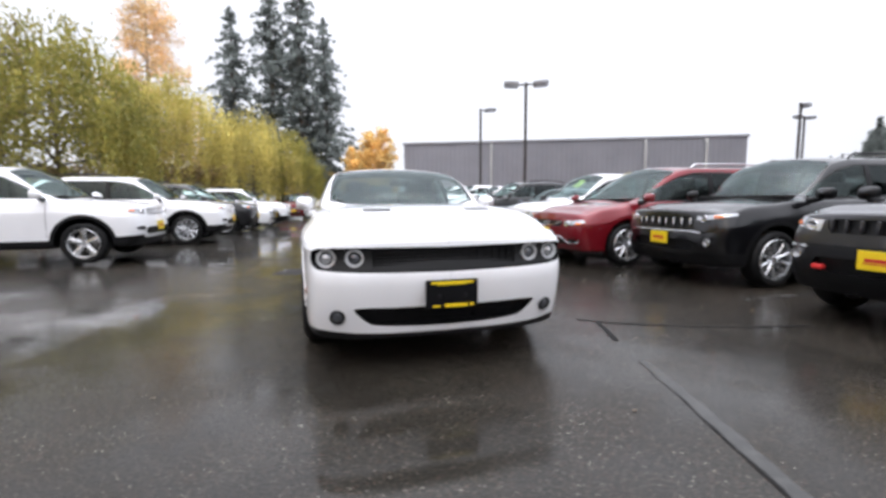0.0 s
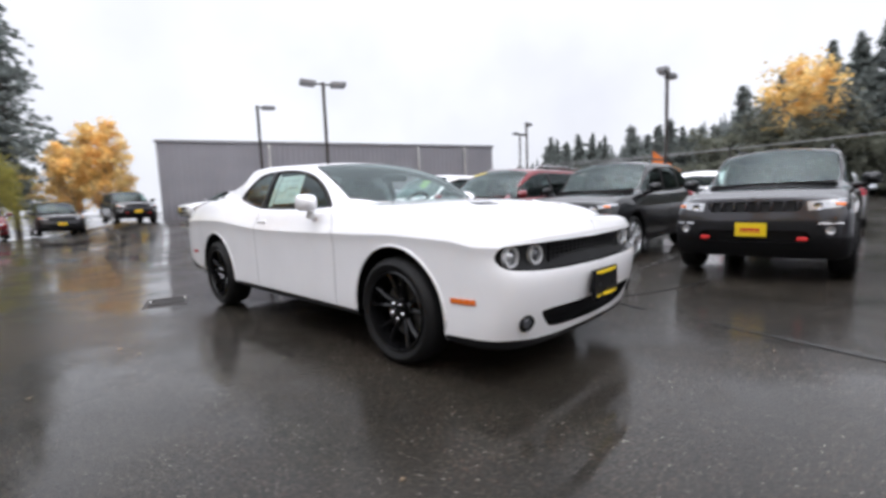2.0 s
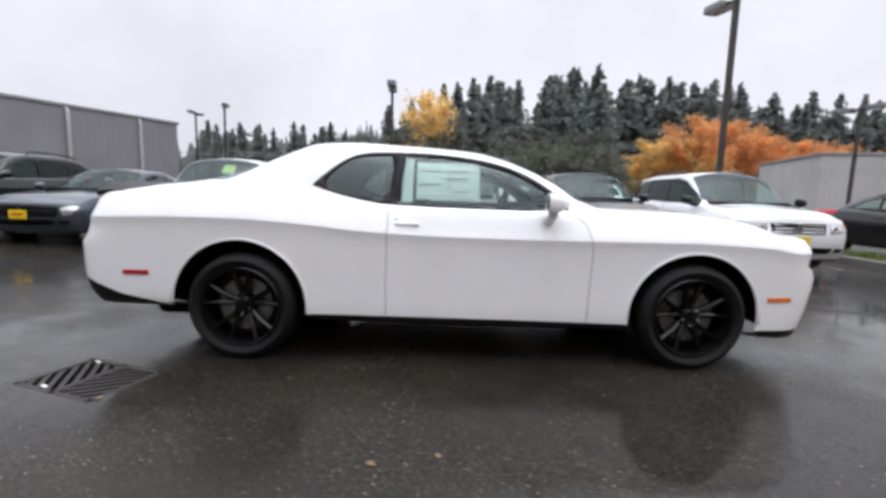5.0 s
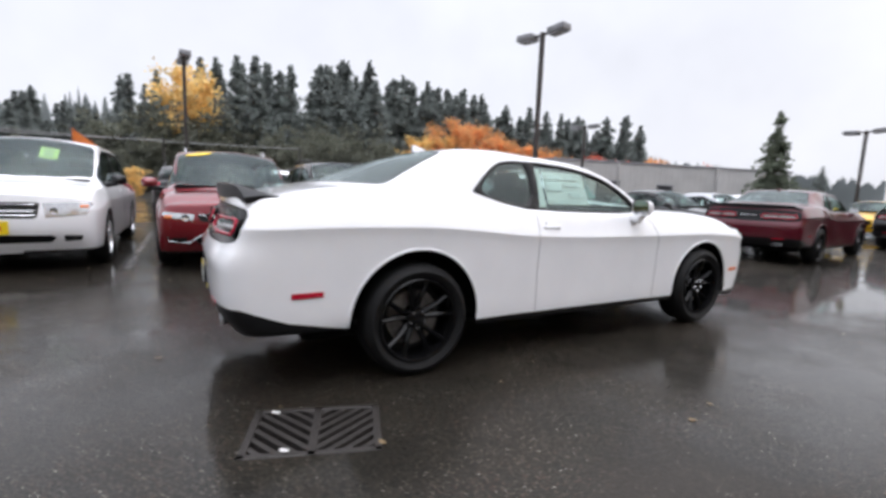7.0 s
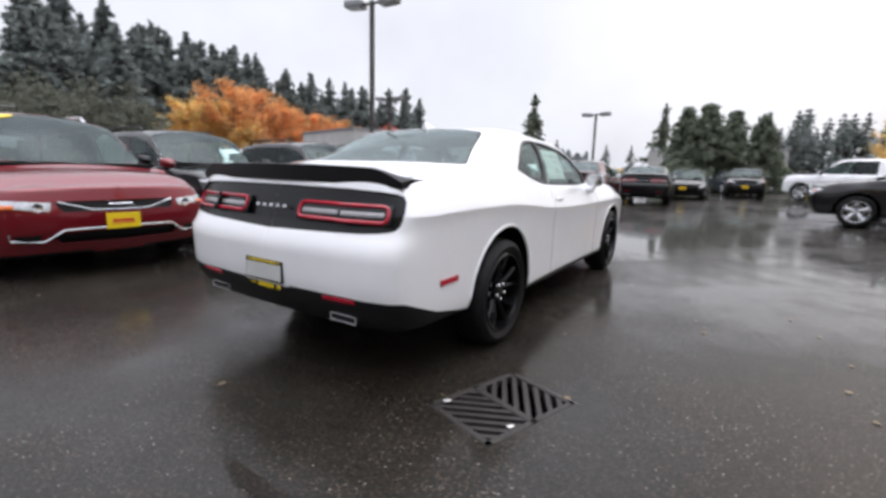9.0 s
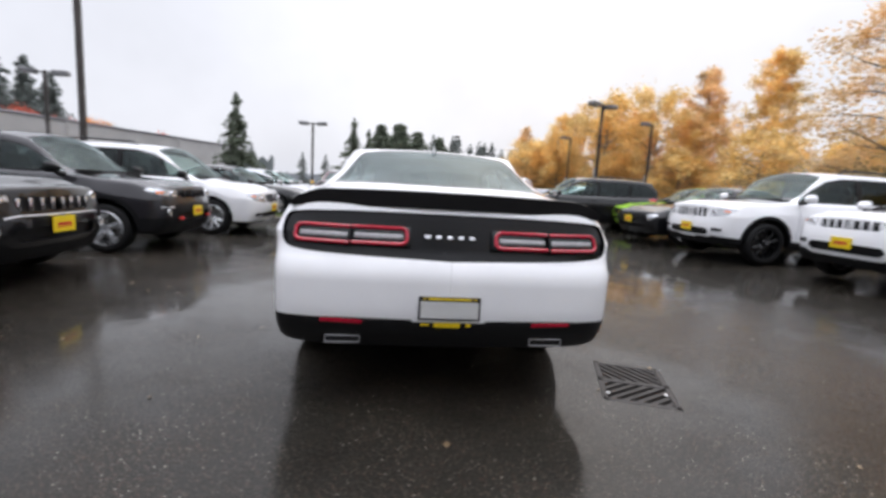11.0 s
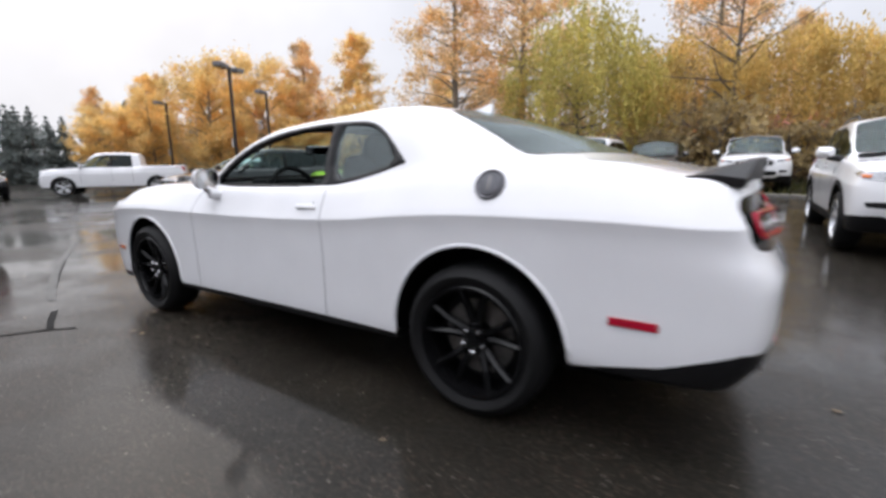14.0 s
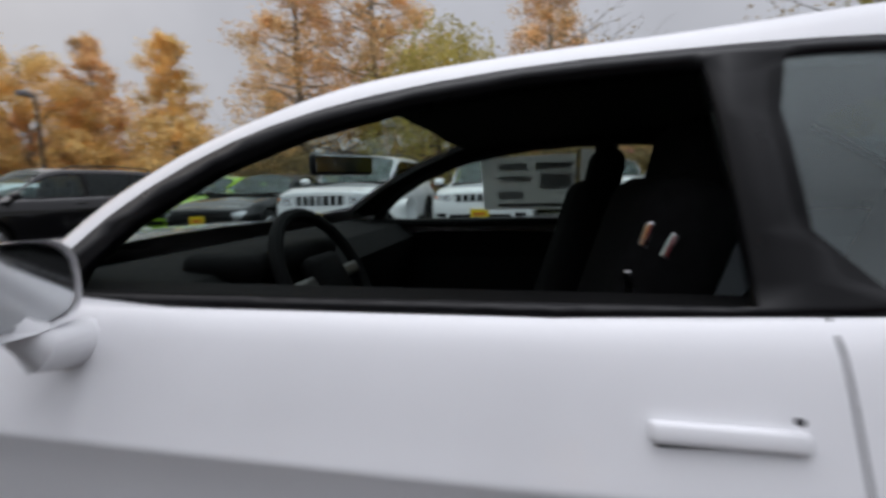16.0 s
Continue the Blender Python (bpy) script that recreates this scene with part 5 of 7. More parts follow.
    # face
    def at_front(x, z):
        co, nn = loft.spot(sides["front"][0], (abs(x), z), sides["front"][1])
        return co.y
    g = sunk("grille", p["grille"], (0, 0.035, 0), SATIN, root, CHROME if face in ("cross", "wing") else (paint_mat if paint_mat is not WHITE else WHITE), "black grille opening")
    gc = 0.5 * (gz0 + gz1)
    if face in ("slots", "chrome_slots"):
        for i in range(8):
            x = -gw + 0.02 + (2 * gw - 0.04) * i / 7
            part("grille_bar", rbox(0.036, 0.035, gz1 - gz0 - 0.012, 0.012, Matrix.Translation((x, at_front(min(abs(x), gw - 0.02), gc) + 0.010, gc)), 2), CHROME if face == "chrome_slots" else paint_mat, g, "", True)
    elif face == "cross":
        for z in (gz0 + 0.035, gz0 + 0.085, gz1 - 0.03):
            part("grille_bar", rbox(2 * gw - 0.04, 0.02, 0.014, 0.005, Matrix.Translation((0, at_front(0.2, z) + 0.02, z)), 1), CHROME, g)
        part("grille_post", rbox(0.05, 0.045, gz1 - gz0, 0.012, Matrix.Translation((0, at_front(0, gc) + 0.008, gc)), 2), CHROME, g)
    elif face == "wing":
        part("grille_bar", tube([(-gw, at_front(gw, gz1) - 0.002, gz1 - 0.005), (-0.25, at_front(0.25, gz0) - 0.004, gz0 + 0.015), (0, at_front(0, gz0) - 0.004, gz0 + 0.01), (0.25, at_front(0.25, gz0) - 0.004, gz0 + 0.015), (gw, at_front(gw, gz1) - 0.002, gz1 - 0.005)], 0.010, 8), CHROME, g, "", True)
        part("maker_mark", rbox(0.22, 0.012, 0.016, 0.005, Matrix.Translation((0, at_front(0, gc) + 0.012, gc + 0.012)), 1), CHROME, g, "bright wing shaped badge")
        for sd in (1, -1):
            part("bumper_moulding", tube([(sd * 0.02, at_front(0.02, 0.50) - 0.004, 0.50), (sd * 0.48, at_front(0.48, 0.50) - 0.004, 0.49), (sd * 0.62, at_front(0.62, 0.38) - 0.004, 0.385), (sd * 0.84, at_front(0.84, 0.41) - 0.003, 0.41), (sd * 0.85, at_front(0.85, 0.47) - 0.003, 0.475)], 0.012, 8), CHROME, root, "chrome bumper moulding", True)
    else:
        for i in range(5):
            z = gz0 + 0.03 + (gz1 - gz0 - 0.06) * i / 4
            part("grille_bar", rbox(2 * gw - 0.06, 0.018, 0.010, 0.003, Matrix.Translation((0, at_front(0.2, z) + 0.022, z)), 1), TRIM if face == "plain" else CHROME, g)
    if trail:
        for sd in (1, -1):
            part("tow_hook", rbox(0.10, 0.05, 0.045, 0.015, Matrix.Translation((sd * 0.47, at_front(0.47, 0.50) - 0.015, 0.50)), 2), REDINK, root, "red tow hook", True)
            fr = part("fog_surround", tube([(sd * 0.60, at_front(0.60, 0.66) - 0.004, 0.67), (sd * 0.80, at_front(0.80, 0.66) - 0.004, 0.67)], 0.012, 8), ALLOY, root, "silver fog lamp moulding", True)
            part("fog_lamp", lathe([(0.045, -0.01), (0.043, 0.012), (0.03, 0.006), (0.0005, 0.004)], 20, Matrix.Translation((sd * 0.70, at_front(0.70, 0.60) - 0.008, 0.60)) @ Matrix.Rotation(-math.pi / 2, 4, "Z")), LENSWHITE, fr, "", True)
    if face == "chrome_slots":
        part("bumper_moulding", tube([(x, at_front(min(abs(x), 0.7), 0.70) - 0.005, 0.70 - 0.02 * (abs(x) > 0.5)) for x in (-0.62, -0.5, -0.25, 0, 0.25, 0.5, 0.62)], 0.010, 8), CHROME, root, "chrome bumper moulding", True)
        for sd in (1, -1):
            part("fog_lamp", lathe([(0.045, -0.01), (0.043, 0.012), (0.03, 0.006), (0.0005, 0.004)], 20, Matrix.Translation((sd * 0.70, at_front(0.70, 0.575) - 0.008, 0.575)) @ Matrix.Rotation(-math.pi / 2, 4, "Z")), LENSWHITE, root, "round fog lamp", True)
    it = sunk("lower_intake", p["intake"], (0, 0.05, 0), SATIN, root, SATIN, "black lower intake")
    if plate:
        pz = 0.60 if k["clad"] else 0.555
        py = at_front(0.05, pz) - 0.014
        pl = part("plate_card", rbox(0.305, 0.010, 0.155, 0.004, Matrix.Translation((0, py, pz))), YELLOW, root, "yellow dealer card on the bumper")
        bars("card_print", [(-0.10, 0.09, pz - 0.012, pz + 0.016), (-0.11, 0.10, pz - 0.030, pz - 0.022)], py - 0.006, 0.003, REDINK, pl)
    if card:
        cx, cd = (0.24, 0.55) if card == "price" else (-0.44, 0.90)
        co, nn = loft.spot((0, 1), (abs(cx), Y(k["cy"]) + 0.02 + cd * (k["wy"] - k["cy"])), sides["top"][1])
        nn.x *= math.copysign(1, cx)
        zx = nn.normalized()
        xx = Vector((0, -1, 0)).cross(zx).normalized() if abs(zx.y) < 0.9 else Vector((1, 0, 0))
        xx = Vector((1, 0, 0)) - zx * zx.x
        xx.normalize()
        m = Matrix((xx, zx.cross(xx), zx)).transposed().to_4x4()
        m = Matrix.Translation(Vector((math.copysign(co.x, cx), co.y, co.z)) + zx * (-0.016 if card == "price" else 0.004)) @ m
        if card == "price":
            pc = part("price_card", rbox(0.20, 0.26, 0.004, 0.002, m), vary(mat_base("green_card", (0.45, 0.62, 0.12), 0.5), 8, 0.05, 0.1), root, "lime green price card")
            for j, (zz, ww) in enumerate(((0.085, 0.13), (0.03, 0.15), (-0.03, 0.12), (-0.085, 0.15))):
                part("card_print", rbox(ww, 0.026, 0.003, 0.0, m @ Matrix.Translation((0, zz, 0.004))), INK, pc)
        else:
            part("price_sticker", lathe([(0.10, 0.0), (0.098, 0.003), (0.0005, 0.004)], 28, m @ Matrix.Diagonal((1.9, 0.62, 1, 1)) @ Matrix.Rotation(-math.pi / 2, 4, "Y")), YELLOW, root, "yellow oval sticker on the windscreen")
    # cabin
    part("underbody", rbox(2 * w - 0.5, k["L"] - 0.6, 0.12, 0.04, Matrix.Translation((0, 0, k["sill"] + 0.06))), LINER, root)
    floor_z = k["sill"] + 0.16
    part("cabin_tub", rbox(2 * w - 0.34, rk - Y(k["cy"]) + 0.3, be - floor_z - 0.06, 0.05, Matrix.Translation((0, 0.5 * (rk + Y(k["cy"])) + 0.05, 0.5 * (be + floor_z) - 0.03))), LINER, root, "dark cabin")
    for sx in (-0.38, 0.38):
        for sy, nm in ((p1 - 0.15, "front_seat"), (p2 - 0.05, "rear_seat")):
            if kind == "pickup" and nm == "rear_seat":
                continue
            seat = part(nm, rbox(0.50, 0.16, 0.42, 0.06, Matrix.Translation((sx, sy, be + 0.04)) @ Matrix.Rotation(-0.25, 4, "X"), 2), FABRIC, root, "", True)
            part("headrest", rbox(0.26, 0.10, 0.18, 0.04, Matrix.Translation((sx, sy + 0.10, be + 0.30)), 2), FABRIC, seat, "", True)
    part("dashboard", rbox(2 * w - 0.42, 0.45, 0.18, 0.06, Matrix.Translation((0, a0 + 0.02, be - 0.01)), 2), LINER, root, "", True)
    v, n, t = p["body"]
    c = v[t].mean(1)
    pick = t[(c[:, 2] > be + 0.12) & (c[:, 1] > a0) & (c[:, 1] < rk + 0.3)]
    if len(pick):
        inner = shell_in((v, n, pick), 0.03)
        for q in (inner, mirrored(inner)):
            panel("headlining", q, LINER, root)
    if kind == "pickup":
        part("load_bed", rbox(2 * w * 0.80, k["L"] - k["deck"] - 0.25, 0.02, 0.005, Matrix.Translation((0, Y(k["deck"]) + 0.5 * (k["L"] - k["deck"]) + 0.0, k["tail"] + 0.012))), LINER, root, "black bed cover")
    return root


def gz(x, y):
    """Height of the lot: it falls gently to the drain and rises to the verge and towards the warehouse."""
    return 0.022 * max(0.0, -x - 1.5) * min(1.0, max(0, (26 + x) / 4) if x < -22 else 1.0) + 0.044 * min(12.0, max(0.0, y - 7.0)) * min(1.0, max(0.0, x / 3.0))


def stand(x, y, heading):
    """A pose on the ground; heading: degrees that the front is turned from -y towards +x."""
    c = Matrix.Translation((x, y, gz(x, y))) @ Matrix.Rotation(radians(heading), 4, "Z")
    return c


def fronted(kind, x, y, heading):
    """A pose whose front bumper's middle is at x, y."""
    h = CARS[kind]["L"] / 2
    a = radians(heading)
    return stand(x - math.sin(a) * h, y + math.cos(a) * h, heading)


ROW_E, ROW_W = "cars in the row facing the aisle", "cars in the row before the verge"
build_car("minivan", "minivan", WHITE, fronted("minivan", 3.55, 4.58, -90), "white minivan with a green price card in its windscreen", "seven", ALLOY, "cross", glass=GLASS, group=ROW_E, mirrors=TRIM, card="price")
build_car("van", "minivan", RED_PAINT, fronted("van", 3.05, 2.02, -90), "wet dark red minivan with chrome grille mouldings", "ten", ALLOY, "wing", group=ROW_E, card="oval")
build_car("suv", "suv", BLACK_PAINT, fronted("suv", 3.62, -0.15, -90), "wet black SUV with chrome grille slots", "ten", ALLOY, "chrome_slots", group=ROW_E, mirrors=TRIM)
build_car("compact", "suv", GREY_PAINT, fronted("compact", 3.42, -2.78, -90), "dark grey compact SUV with red tow hooks", "five", ALLOY, "slots", group=ROW_E, mirrors=TRIM, trail=True)
build_car("crossover", "crossover", WHITE, fronted("crossover", 2.88, -5.28, -92), "white crossover with a crossed chrome grille", "ten", ALLOY, "cross", group=ROW_E, mirrors=TRIM)
build_car("sedan", "sedan", SILVER, fronted("sedan", 2.75, -12.8, -90), "wet silver sedan parked in the row", "ten", ALLOY, "plain", group=ROW_E)
build_car("sedan", "sedan", WHITE, fronted("sedan", 3.0, -15.5, -90), "white sedan parked in the row", "ten", ALLOY, "plain", group=ROW_E)
build_car("sedan", "sedan", BLACK_PAINT, fronted("sedan", 2.95, -10.2, -90), "black sedan with a dark grille", "five", ALLOY, "plain", group=ROW_E)
build_car("sedan", "sedan", BLUE_GREY, fronted("sedan", 3.9, 7.4, -90), "blue-grey sedan in the long row", "ten", ALLOY, "plain", group=ROW_E)
build_car("compact", "suv", BLACK_PAINT, fronted("compact", 3.95, 9.95, -90), "black compact SUV with a yellow card", "ten", ALLOY, "chrome_slots", group=ROW_E)
build_car("sedan", "sedan", WHITE, fronted("sedan", 4.2, 13.3, -90), "white sedan in the long row", "ten", ALLOY, "chrome", group=ROW_E)
build_car("compact", "suv", WHITE, fronted("compact", -3.75, 4.25, 90), "white compact SUV with silver wheels", "five", ALLOY, "slots", group=ROW_W)
build_car("suv", "suv", WHITE, fronted("suv", -3.15, 8.0, 90), "white SUV with dark lower cladding", "ten", ALLOY, "slots", group=ROW_W)
build_car("compact", "suv", WHITE, fronted("compact", -5.95, -0.85, 90), "white compact SUV with a yellow card on its nose", "five", ALLOY, "slots", group=ROW_W)
build_car("large_suv", "suv", WHITE, fronted("large_suv", -5.45, -3.5, 90), "large white SUV with black wheels", "ten", RIMBLACK, "slots", group=ROW_W)
build_car("sedan", "sedan", BLACK_PAINT, fronted("sedan", -5.6, -6.0, 90), "black sedan with a yellow card", "ten", ALLOY, "plain", group=ROW_W)
build_car("sedan", "coupe", GREEN_PAINT, fronted("sedan", -6.6, -8.3, 90), "lime green low car between dark ones", "ten", RIMBLACK, "plain", group=ROW_W)
build_car("crossover", "crossover", BLACK_PAINT, fronted("crossover", -3.7, -10.4, 80), "black crossover with silver wheels", "five", ALLOY, "cross", group=ROW_W)
build_car("suv", "suv", WHITE, fronted("suv", -13.0, 2.6, 90), "white SUV parked on the verge side", "ten", ALLOY, "slots", group="cars in the back row")
build_car("compact", "suv", BLACK_PAINT, fronted("compact", -12.4, -0.2, 90), "black compact SUV parked on the verge side", "ten", ALLOY, "slots", group="cars in the back row")
build_car("pickup", "pickup_truck", WHITE, stand(-6.85, -22.3, 58), "white crew cab pickup parked across the lot", "five", ALLOY, "chrome", plate=False)
build_car("suv", "suv", GREY_PAINT, stand(0.2, 26.0, 0), "grey SUV at the head of the aisle", "ten", ALLOY, "slots")
maroon = copy_thing(hero, stand(1.75, -9.75, 6))
maroon.name = "muscle_coupe"
tagged(maroon, "wet dark maroon two-door coupe with a rear spoiler", "car")
for o in list(maroon.children_recursive):
    if o.data is not None and o.material_slots and o.material_slots[0].material is WHITE:
        o.material_slots[0].link = "OBJECT"
        o.material_slots[0].material = MAROON
extra = []
for o in maroon.children:
    if o.name.split(".")[0] in ("front_plate", "rear_plate", "window_sticker"):
        extra += [*o.children_recursive, o]
for o in extra:
    bpy.data.objects.remove(o)

# ---- ground ----
def asphalt():
    m, n, l, b = mat_base("wet_asphalt", (0.05, 0.05, 0.05), 0.3)
    geo = n.new("ShaderNodeNewGeometry")
    def noise_tex(scale, detail, rough=0.55):
        t = n.new("ShaderNodeTexNoise")
        t.inputs["Scale"].default_value = scale
        t.inputs["Detail"].default_value = detail
        t.inputs["Roughness"].default_value = rough
        l.new(geo.outputs["Position"], t.inputs["Vector"])
        return t.outputs["Fac"]
    def rng(v, a, c, d, e):
        r = n.new("ShaderNodeMapRange")
        for k, q in (("From Min", a), ("From Max", c), ("To Min", d), ("To Max", e)):
            r.inputs[k].default_value = q
        l.new(v, r.inputs["Value"])
        return r.outputs[0]
    def mix(f, a, c):
        x = n.new("ShaderNodeMix")
        x.data_type = "RGBA"
        l.new(f, x.inputs["Factor"])
        for s, q in (("A", a), ("B", c)):
            if isinstance(q, tuple):
                x.inputs[s].default_value = (*q, 1)
            else:
                l.new(q, x.inputs[s])
        return x.outputs["Result"]
    big = noise_tex(0.32, 5, 0.6)
    mid = noise_tex(2.2, 5, 0.6)
    grain = noise_tex(60, 4, 0.7)
    vor = n.new("ShaderNodeTexVoronoi")
    vor.inputs["Scale"].default_value = 75
    l.new(geo.outputs["Position"], vor.inputs["Vector"])
    stone = rng(vor.outputs["Distance"], 0.0, 0.45, 1.0, 0.0)
    pick = n.new("ShaderNodeSeparateColor")
    l.new(vor.outputs["Color"], pick.inputs[0])
    bright = rng(pick.outputs[0], 0.93, 1.0, 0.0, 1.0)
    mm = n.new("ShaderNodeMath")
    mm.operation = "MULTIPLY"
    l.new(bright, mm.inputs[0])
    l.new(stone, mm.inputs[1])
    base = mix(rng(mid, 0.35, 0.7, 0, 1), (0.006, 0.0053, 0.0044), (0.013, 0.0116, 0.0090))
    base = mix(rng(big, 0.52, 0.68, 0, 0.55), base, (0.034, 0.025, 0.018))
    base = mix(rng(grain, 0.42, 0.68, 0, 0.7), base, (0.036, 0.031, 0.024))
    patchy = n.new("ShaderNodeMath")
    patchy.operation = "MULTIPLY"
    l.new(mm.outputs[0], patchy.inputs[0])
    l.new(rng(noise_tex(0.9, 4, 0.65), 0.36, 0.64, 0.25, 1.0), patchy.inputs[1])
    base = mix(patchy.outputs[0], base, (0.24, 0.22, 0.175))
    # coarse gravel showing in the worn binder
    coarse = n.new("ShaderNodeTexVoronoi")
    coarse.inputs["Scale"].default_value = 72
    l.new(geo.outputs["Position"], coarse.inputs["Vector"])
    cpick = n.new("ShaderNodeSeparateColor")
    l.new(coarse.outputs["Color"], cpick.inputs[0])
    worn = rng(noise_tex(1.1, 5, 0.7), 0.40, 0.60, 0.2, 1.0)
    def times(a, c):
        q = n.new("ShaderNodeMath")
        q.operation = "MULTIPLY"
        l.new(a, q.inputs[0])
        l.new(c, q.inputs[1])
        return q.outputs[0]
    body = rng(coarse.outputs["Distance"], 0.16, 0.44, 1.0, 0.0)
    base = mix(times(times(rng(cpick.outputs[1], 0.45, 0.95, 0.0, 0.85), body), worn), base, (0.125, 0.106, 0.078))
    base = mix(times(times(rng(cpick.outputs[2], 0.72, 0.95, 0.0, 0.7), body), worn), base, (0.080, 0.042, 0.030))
    base = mix(times(times(rng(cpick.outputs[0], 0.955, 0.985, 0.0, 1.0), body), worn), base, (0.33, 0.305, 0.26))
    l.new(base, b.inputs["Base Color"])
    wet = n.new("ShaderNodeMath")
    wet.operation = "MULTIPLY_ADD"
    l.new(mid, wet.inputs[0])
    wet.inputs[1].default_value = 0.25
    l.new(big, wet.inputs[2])
    dry = rng(wet.outputs[0], 0.55, 0.70, 0.0, 1.0)
    l.new(rng(dry, 0, 1, 0.45, 0.70), b.inputs["Roughness"])
    b.inputs["Specular IOR Level"].default_value = 0.08
    # the water film lies smooth over the gravel and thins out on worn ground
    l.new(rng(dry, 0, 1, 1.0, 0.7), b.inputs["Coat Weight"])
    l.new(rng(dry, 0, 1, 0.045, 0.21), b.inputs["Coat Roughness"])
    b.inputs["Coat IOR"].default_value = 1.33
    film = n.new("ShaderNodeBump")
    film.inputs["Strength"].default_value = 0.22
    film.inputs["Distance"].default_value = 0.004
    grit = times(grain, rng(dry, 0, 1, 0.12, 1.2))
    ripple = n.new("ShaderNodeMath")
    ripple.operation = "ADD"
    l.new(times(noise_tex(9, 3, 0.5), rng(mid, 0.3, 0.7, 0.2, 1.0)), ripple.inputs[0])
    l.new(grit, ripple.inputs[1])
    l.new(ripple.outputs[0], film.inputs["Height"])
    l.new(film.outputs[0], b.inputs["Coat Normal"])
    h = n.new("ShaderNodeMath")
    h.operation = "ADD"
    l.new(grain, h.inputs[0])
    l.new(stone, h.inputs[1])
    hm = n.new("ShaderNodeMath")
    hm.operation = "MULTIPLY"
    l.new(h.outputs[0], hm.inputs[0])
    l.new(rng(dry, 0, 1, 0.5, 1.0), hm.inputs[1])
    bp = n.new("ShaderNodeBump")
    bp.inputs["Strength"].default_value = 0.55
    bp.inputs["Distance"].default_value = 0.006
    l.new(hm.outputs[0], bp.inputs["Height"])
    l.new(bp.outputs[0], b.inputs["Normal"])
    return m


ASPHALT = asphalt()
PIT = Matrix.Translation((-1.29, 2.15, 0)) @ Matrix.Rotation(radians(-19), 4, "Z")
PW, PL = 0.44, 0.62
hole = [PIT @ Vector((sx * PW / 2, sy * PL / 2, 0)) for sx, sy in ((-1, -1), (1, -1), (1, 1), (-1, 1))]
axis_pts = sorted({round(math.copysign(abs(t) ** 2.2 * 400, t), 3) for t in np.linspace(-1, 1, 61)} | {-1.5, -22.0, -26.0, 0.0, 3.0, 7.0, 13.0, 19.0})
pts = [Vector((x, y)) for x in axis_pts for y in axis_pts if (Vector((x, y, 0)) - Vector((-1.29, 2.15, 0))).length > 0.45]
base_n = len(pts)
pts += [Vector((h.x, h.y)) for h in hole]
gv, _, gf, *_ = delaunay_2d_cdt(pts, [(base_n + k, base_n + (k + 1) % 4) for k in range(4)], [], 0, 1e-5)
gv = np.array([tuple(v) for v in gv])
hp = [(h.x, h.y) for h in hole]
gf = [f for f in gf if not inside(hp, gv[list(f)].mean(0)[None])[0]]
tagged(put_mesh("ground", [(x, y, gz(x, y)) for x, y in gv], gf, ASPHALT), "wet dark asphalt of the car lot", "asphalt", kind="structure")

IRON = vary(mat_base("cast_iron", (0.030, 0.026, 0.024), 0.5, 0.2), 30, 0.35, 0.15, 0.4, 80)
MUD = vary(mat_base("pit_mud", (0.006, 0.005, 0.005), 0.8, 0, 0, 0.1), 20, 0.3, 0.1)
drain = empty("drain_grate", PIT, "rusty cast iron drain grate set in the asphalt", "drain")
bm = bmesh.new()
for sx, sy, lx, ly in ((-1, 0, 0.036, PL), (1, 0, 0.036, PL), (0, -1, PW, 0.036), (0, 1, PW, 0.036), (0, 0, PW, 0.042)):
    rbox(lx, ly, 0.045, 0.004, Matrix.Translation((sx * (PW / 2 - 0.018), sy * (PL / 2 - 0.018), -0.019)), 1, bm)
part("grate_frame", bm, IRON, drain)


def slat(c, half, wide=0.026):
    """The outline of one slanting bar of half a grate: the strip |x - half * y - c| < wide / 2 inside that half."""
    lo, hi = (0.019, PL / 2 - 0.033) if half > 0 else (-PL / 2 + 0.033, -0.019)
    poly = [(-PW / 2 + 0.033, lo), (PW / 2 - 0.033, lo), (PW / 2 - 0.033, hi), (-PW / 2 + 0.033, hi)]
    for sgn in (1, -1):
        res = []
        for p, q in zip(poly, poly[1:] + poly[:1]):
            fp, fq = (sgn * (v[0] - half * v[1] - c) + wide * 0.707 for v in (p, q))
            if fp >= 0:
                res.append(p)
            if (fp >= 0) != (fq >= 0):
                t = fp / (fp - fq)
                res.append((p[0] + t * (q[0] - p[0]), p[1] + t * (q[1] - p[1])))
        poly = res
        if len(poly) < 3:
            return []
    return poly


for half in (-1, 1):
    for k in range(-8, 9):
        outline = slat(k * 0.078 - 0.02, half)
        if outline:
            part("grate_bar", prism(outline, "z", -0.045, -0.002), IRON, drain)
part("drain_pit", rbox(PW - 0.02, PL - 0.02, 0.02, 0, Matrix.Translation((0, 0, -0.35))), MUD, drain)
bm = bmesh.new()
for sx, sy, lx, ly in ((-1, 0, 0.02, PL), (1, 0, 0.02, PL), (0, -1, PW, 0.02), (0, 1, PW, 0.02)):
    rbox(lx, ly, 0.36, 0, Matrix.Translation((sx * PW / 2, sy * PL / 2, -0.19)), 1, bm)
part("pit_wall", bm, MUD, drain)

for lx, ly in ((0.18, 0.21), (-0.17, 0.12)):
    leaf = empty("paper_scrap", PIT @ Matrix.Translation((lx, ly, 0.0)), "small pale scrap lying on the drain grate", "litter", "scraps on the grate")
    part("scrap", rbox(0.022, 0.040, 0.005, 0.002, Matrix.Translation((0, 0, 0.003)) @ Matrix.Rotation(0.15, 4, "X"), 1), CARD, leaf)


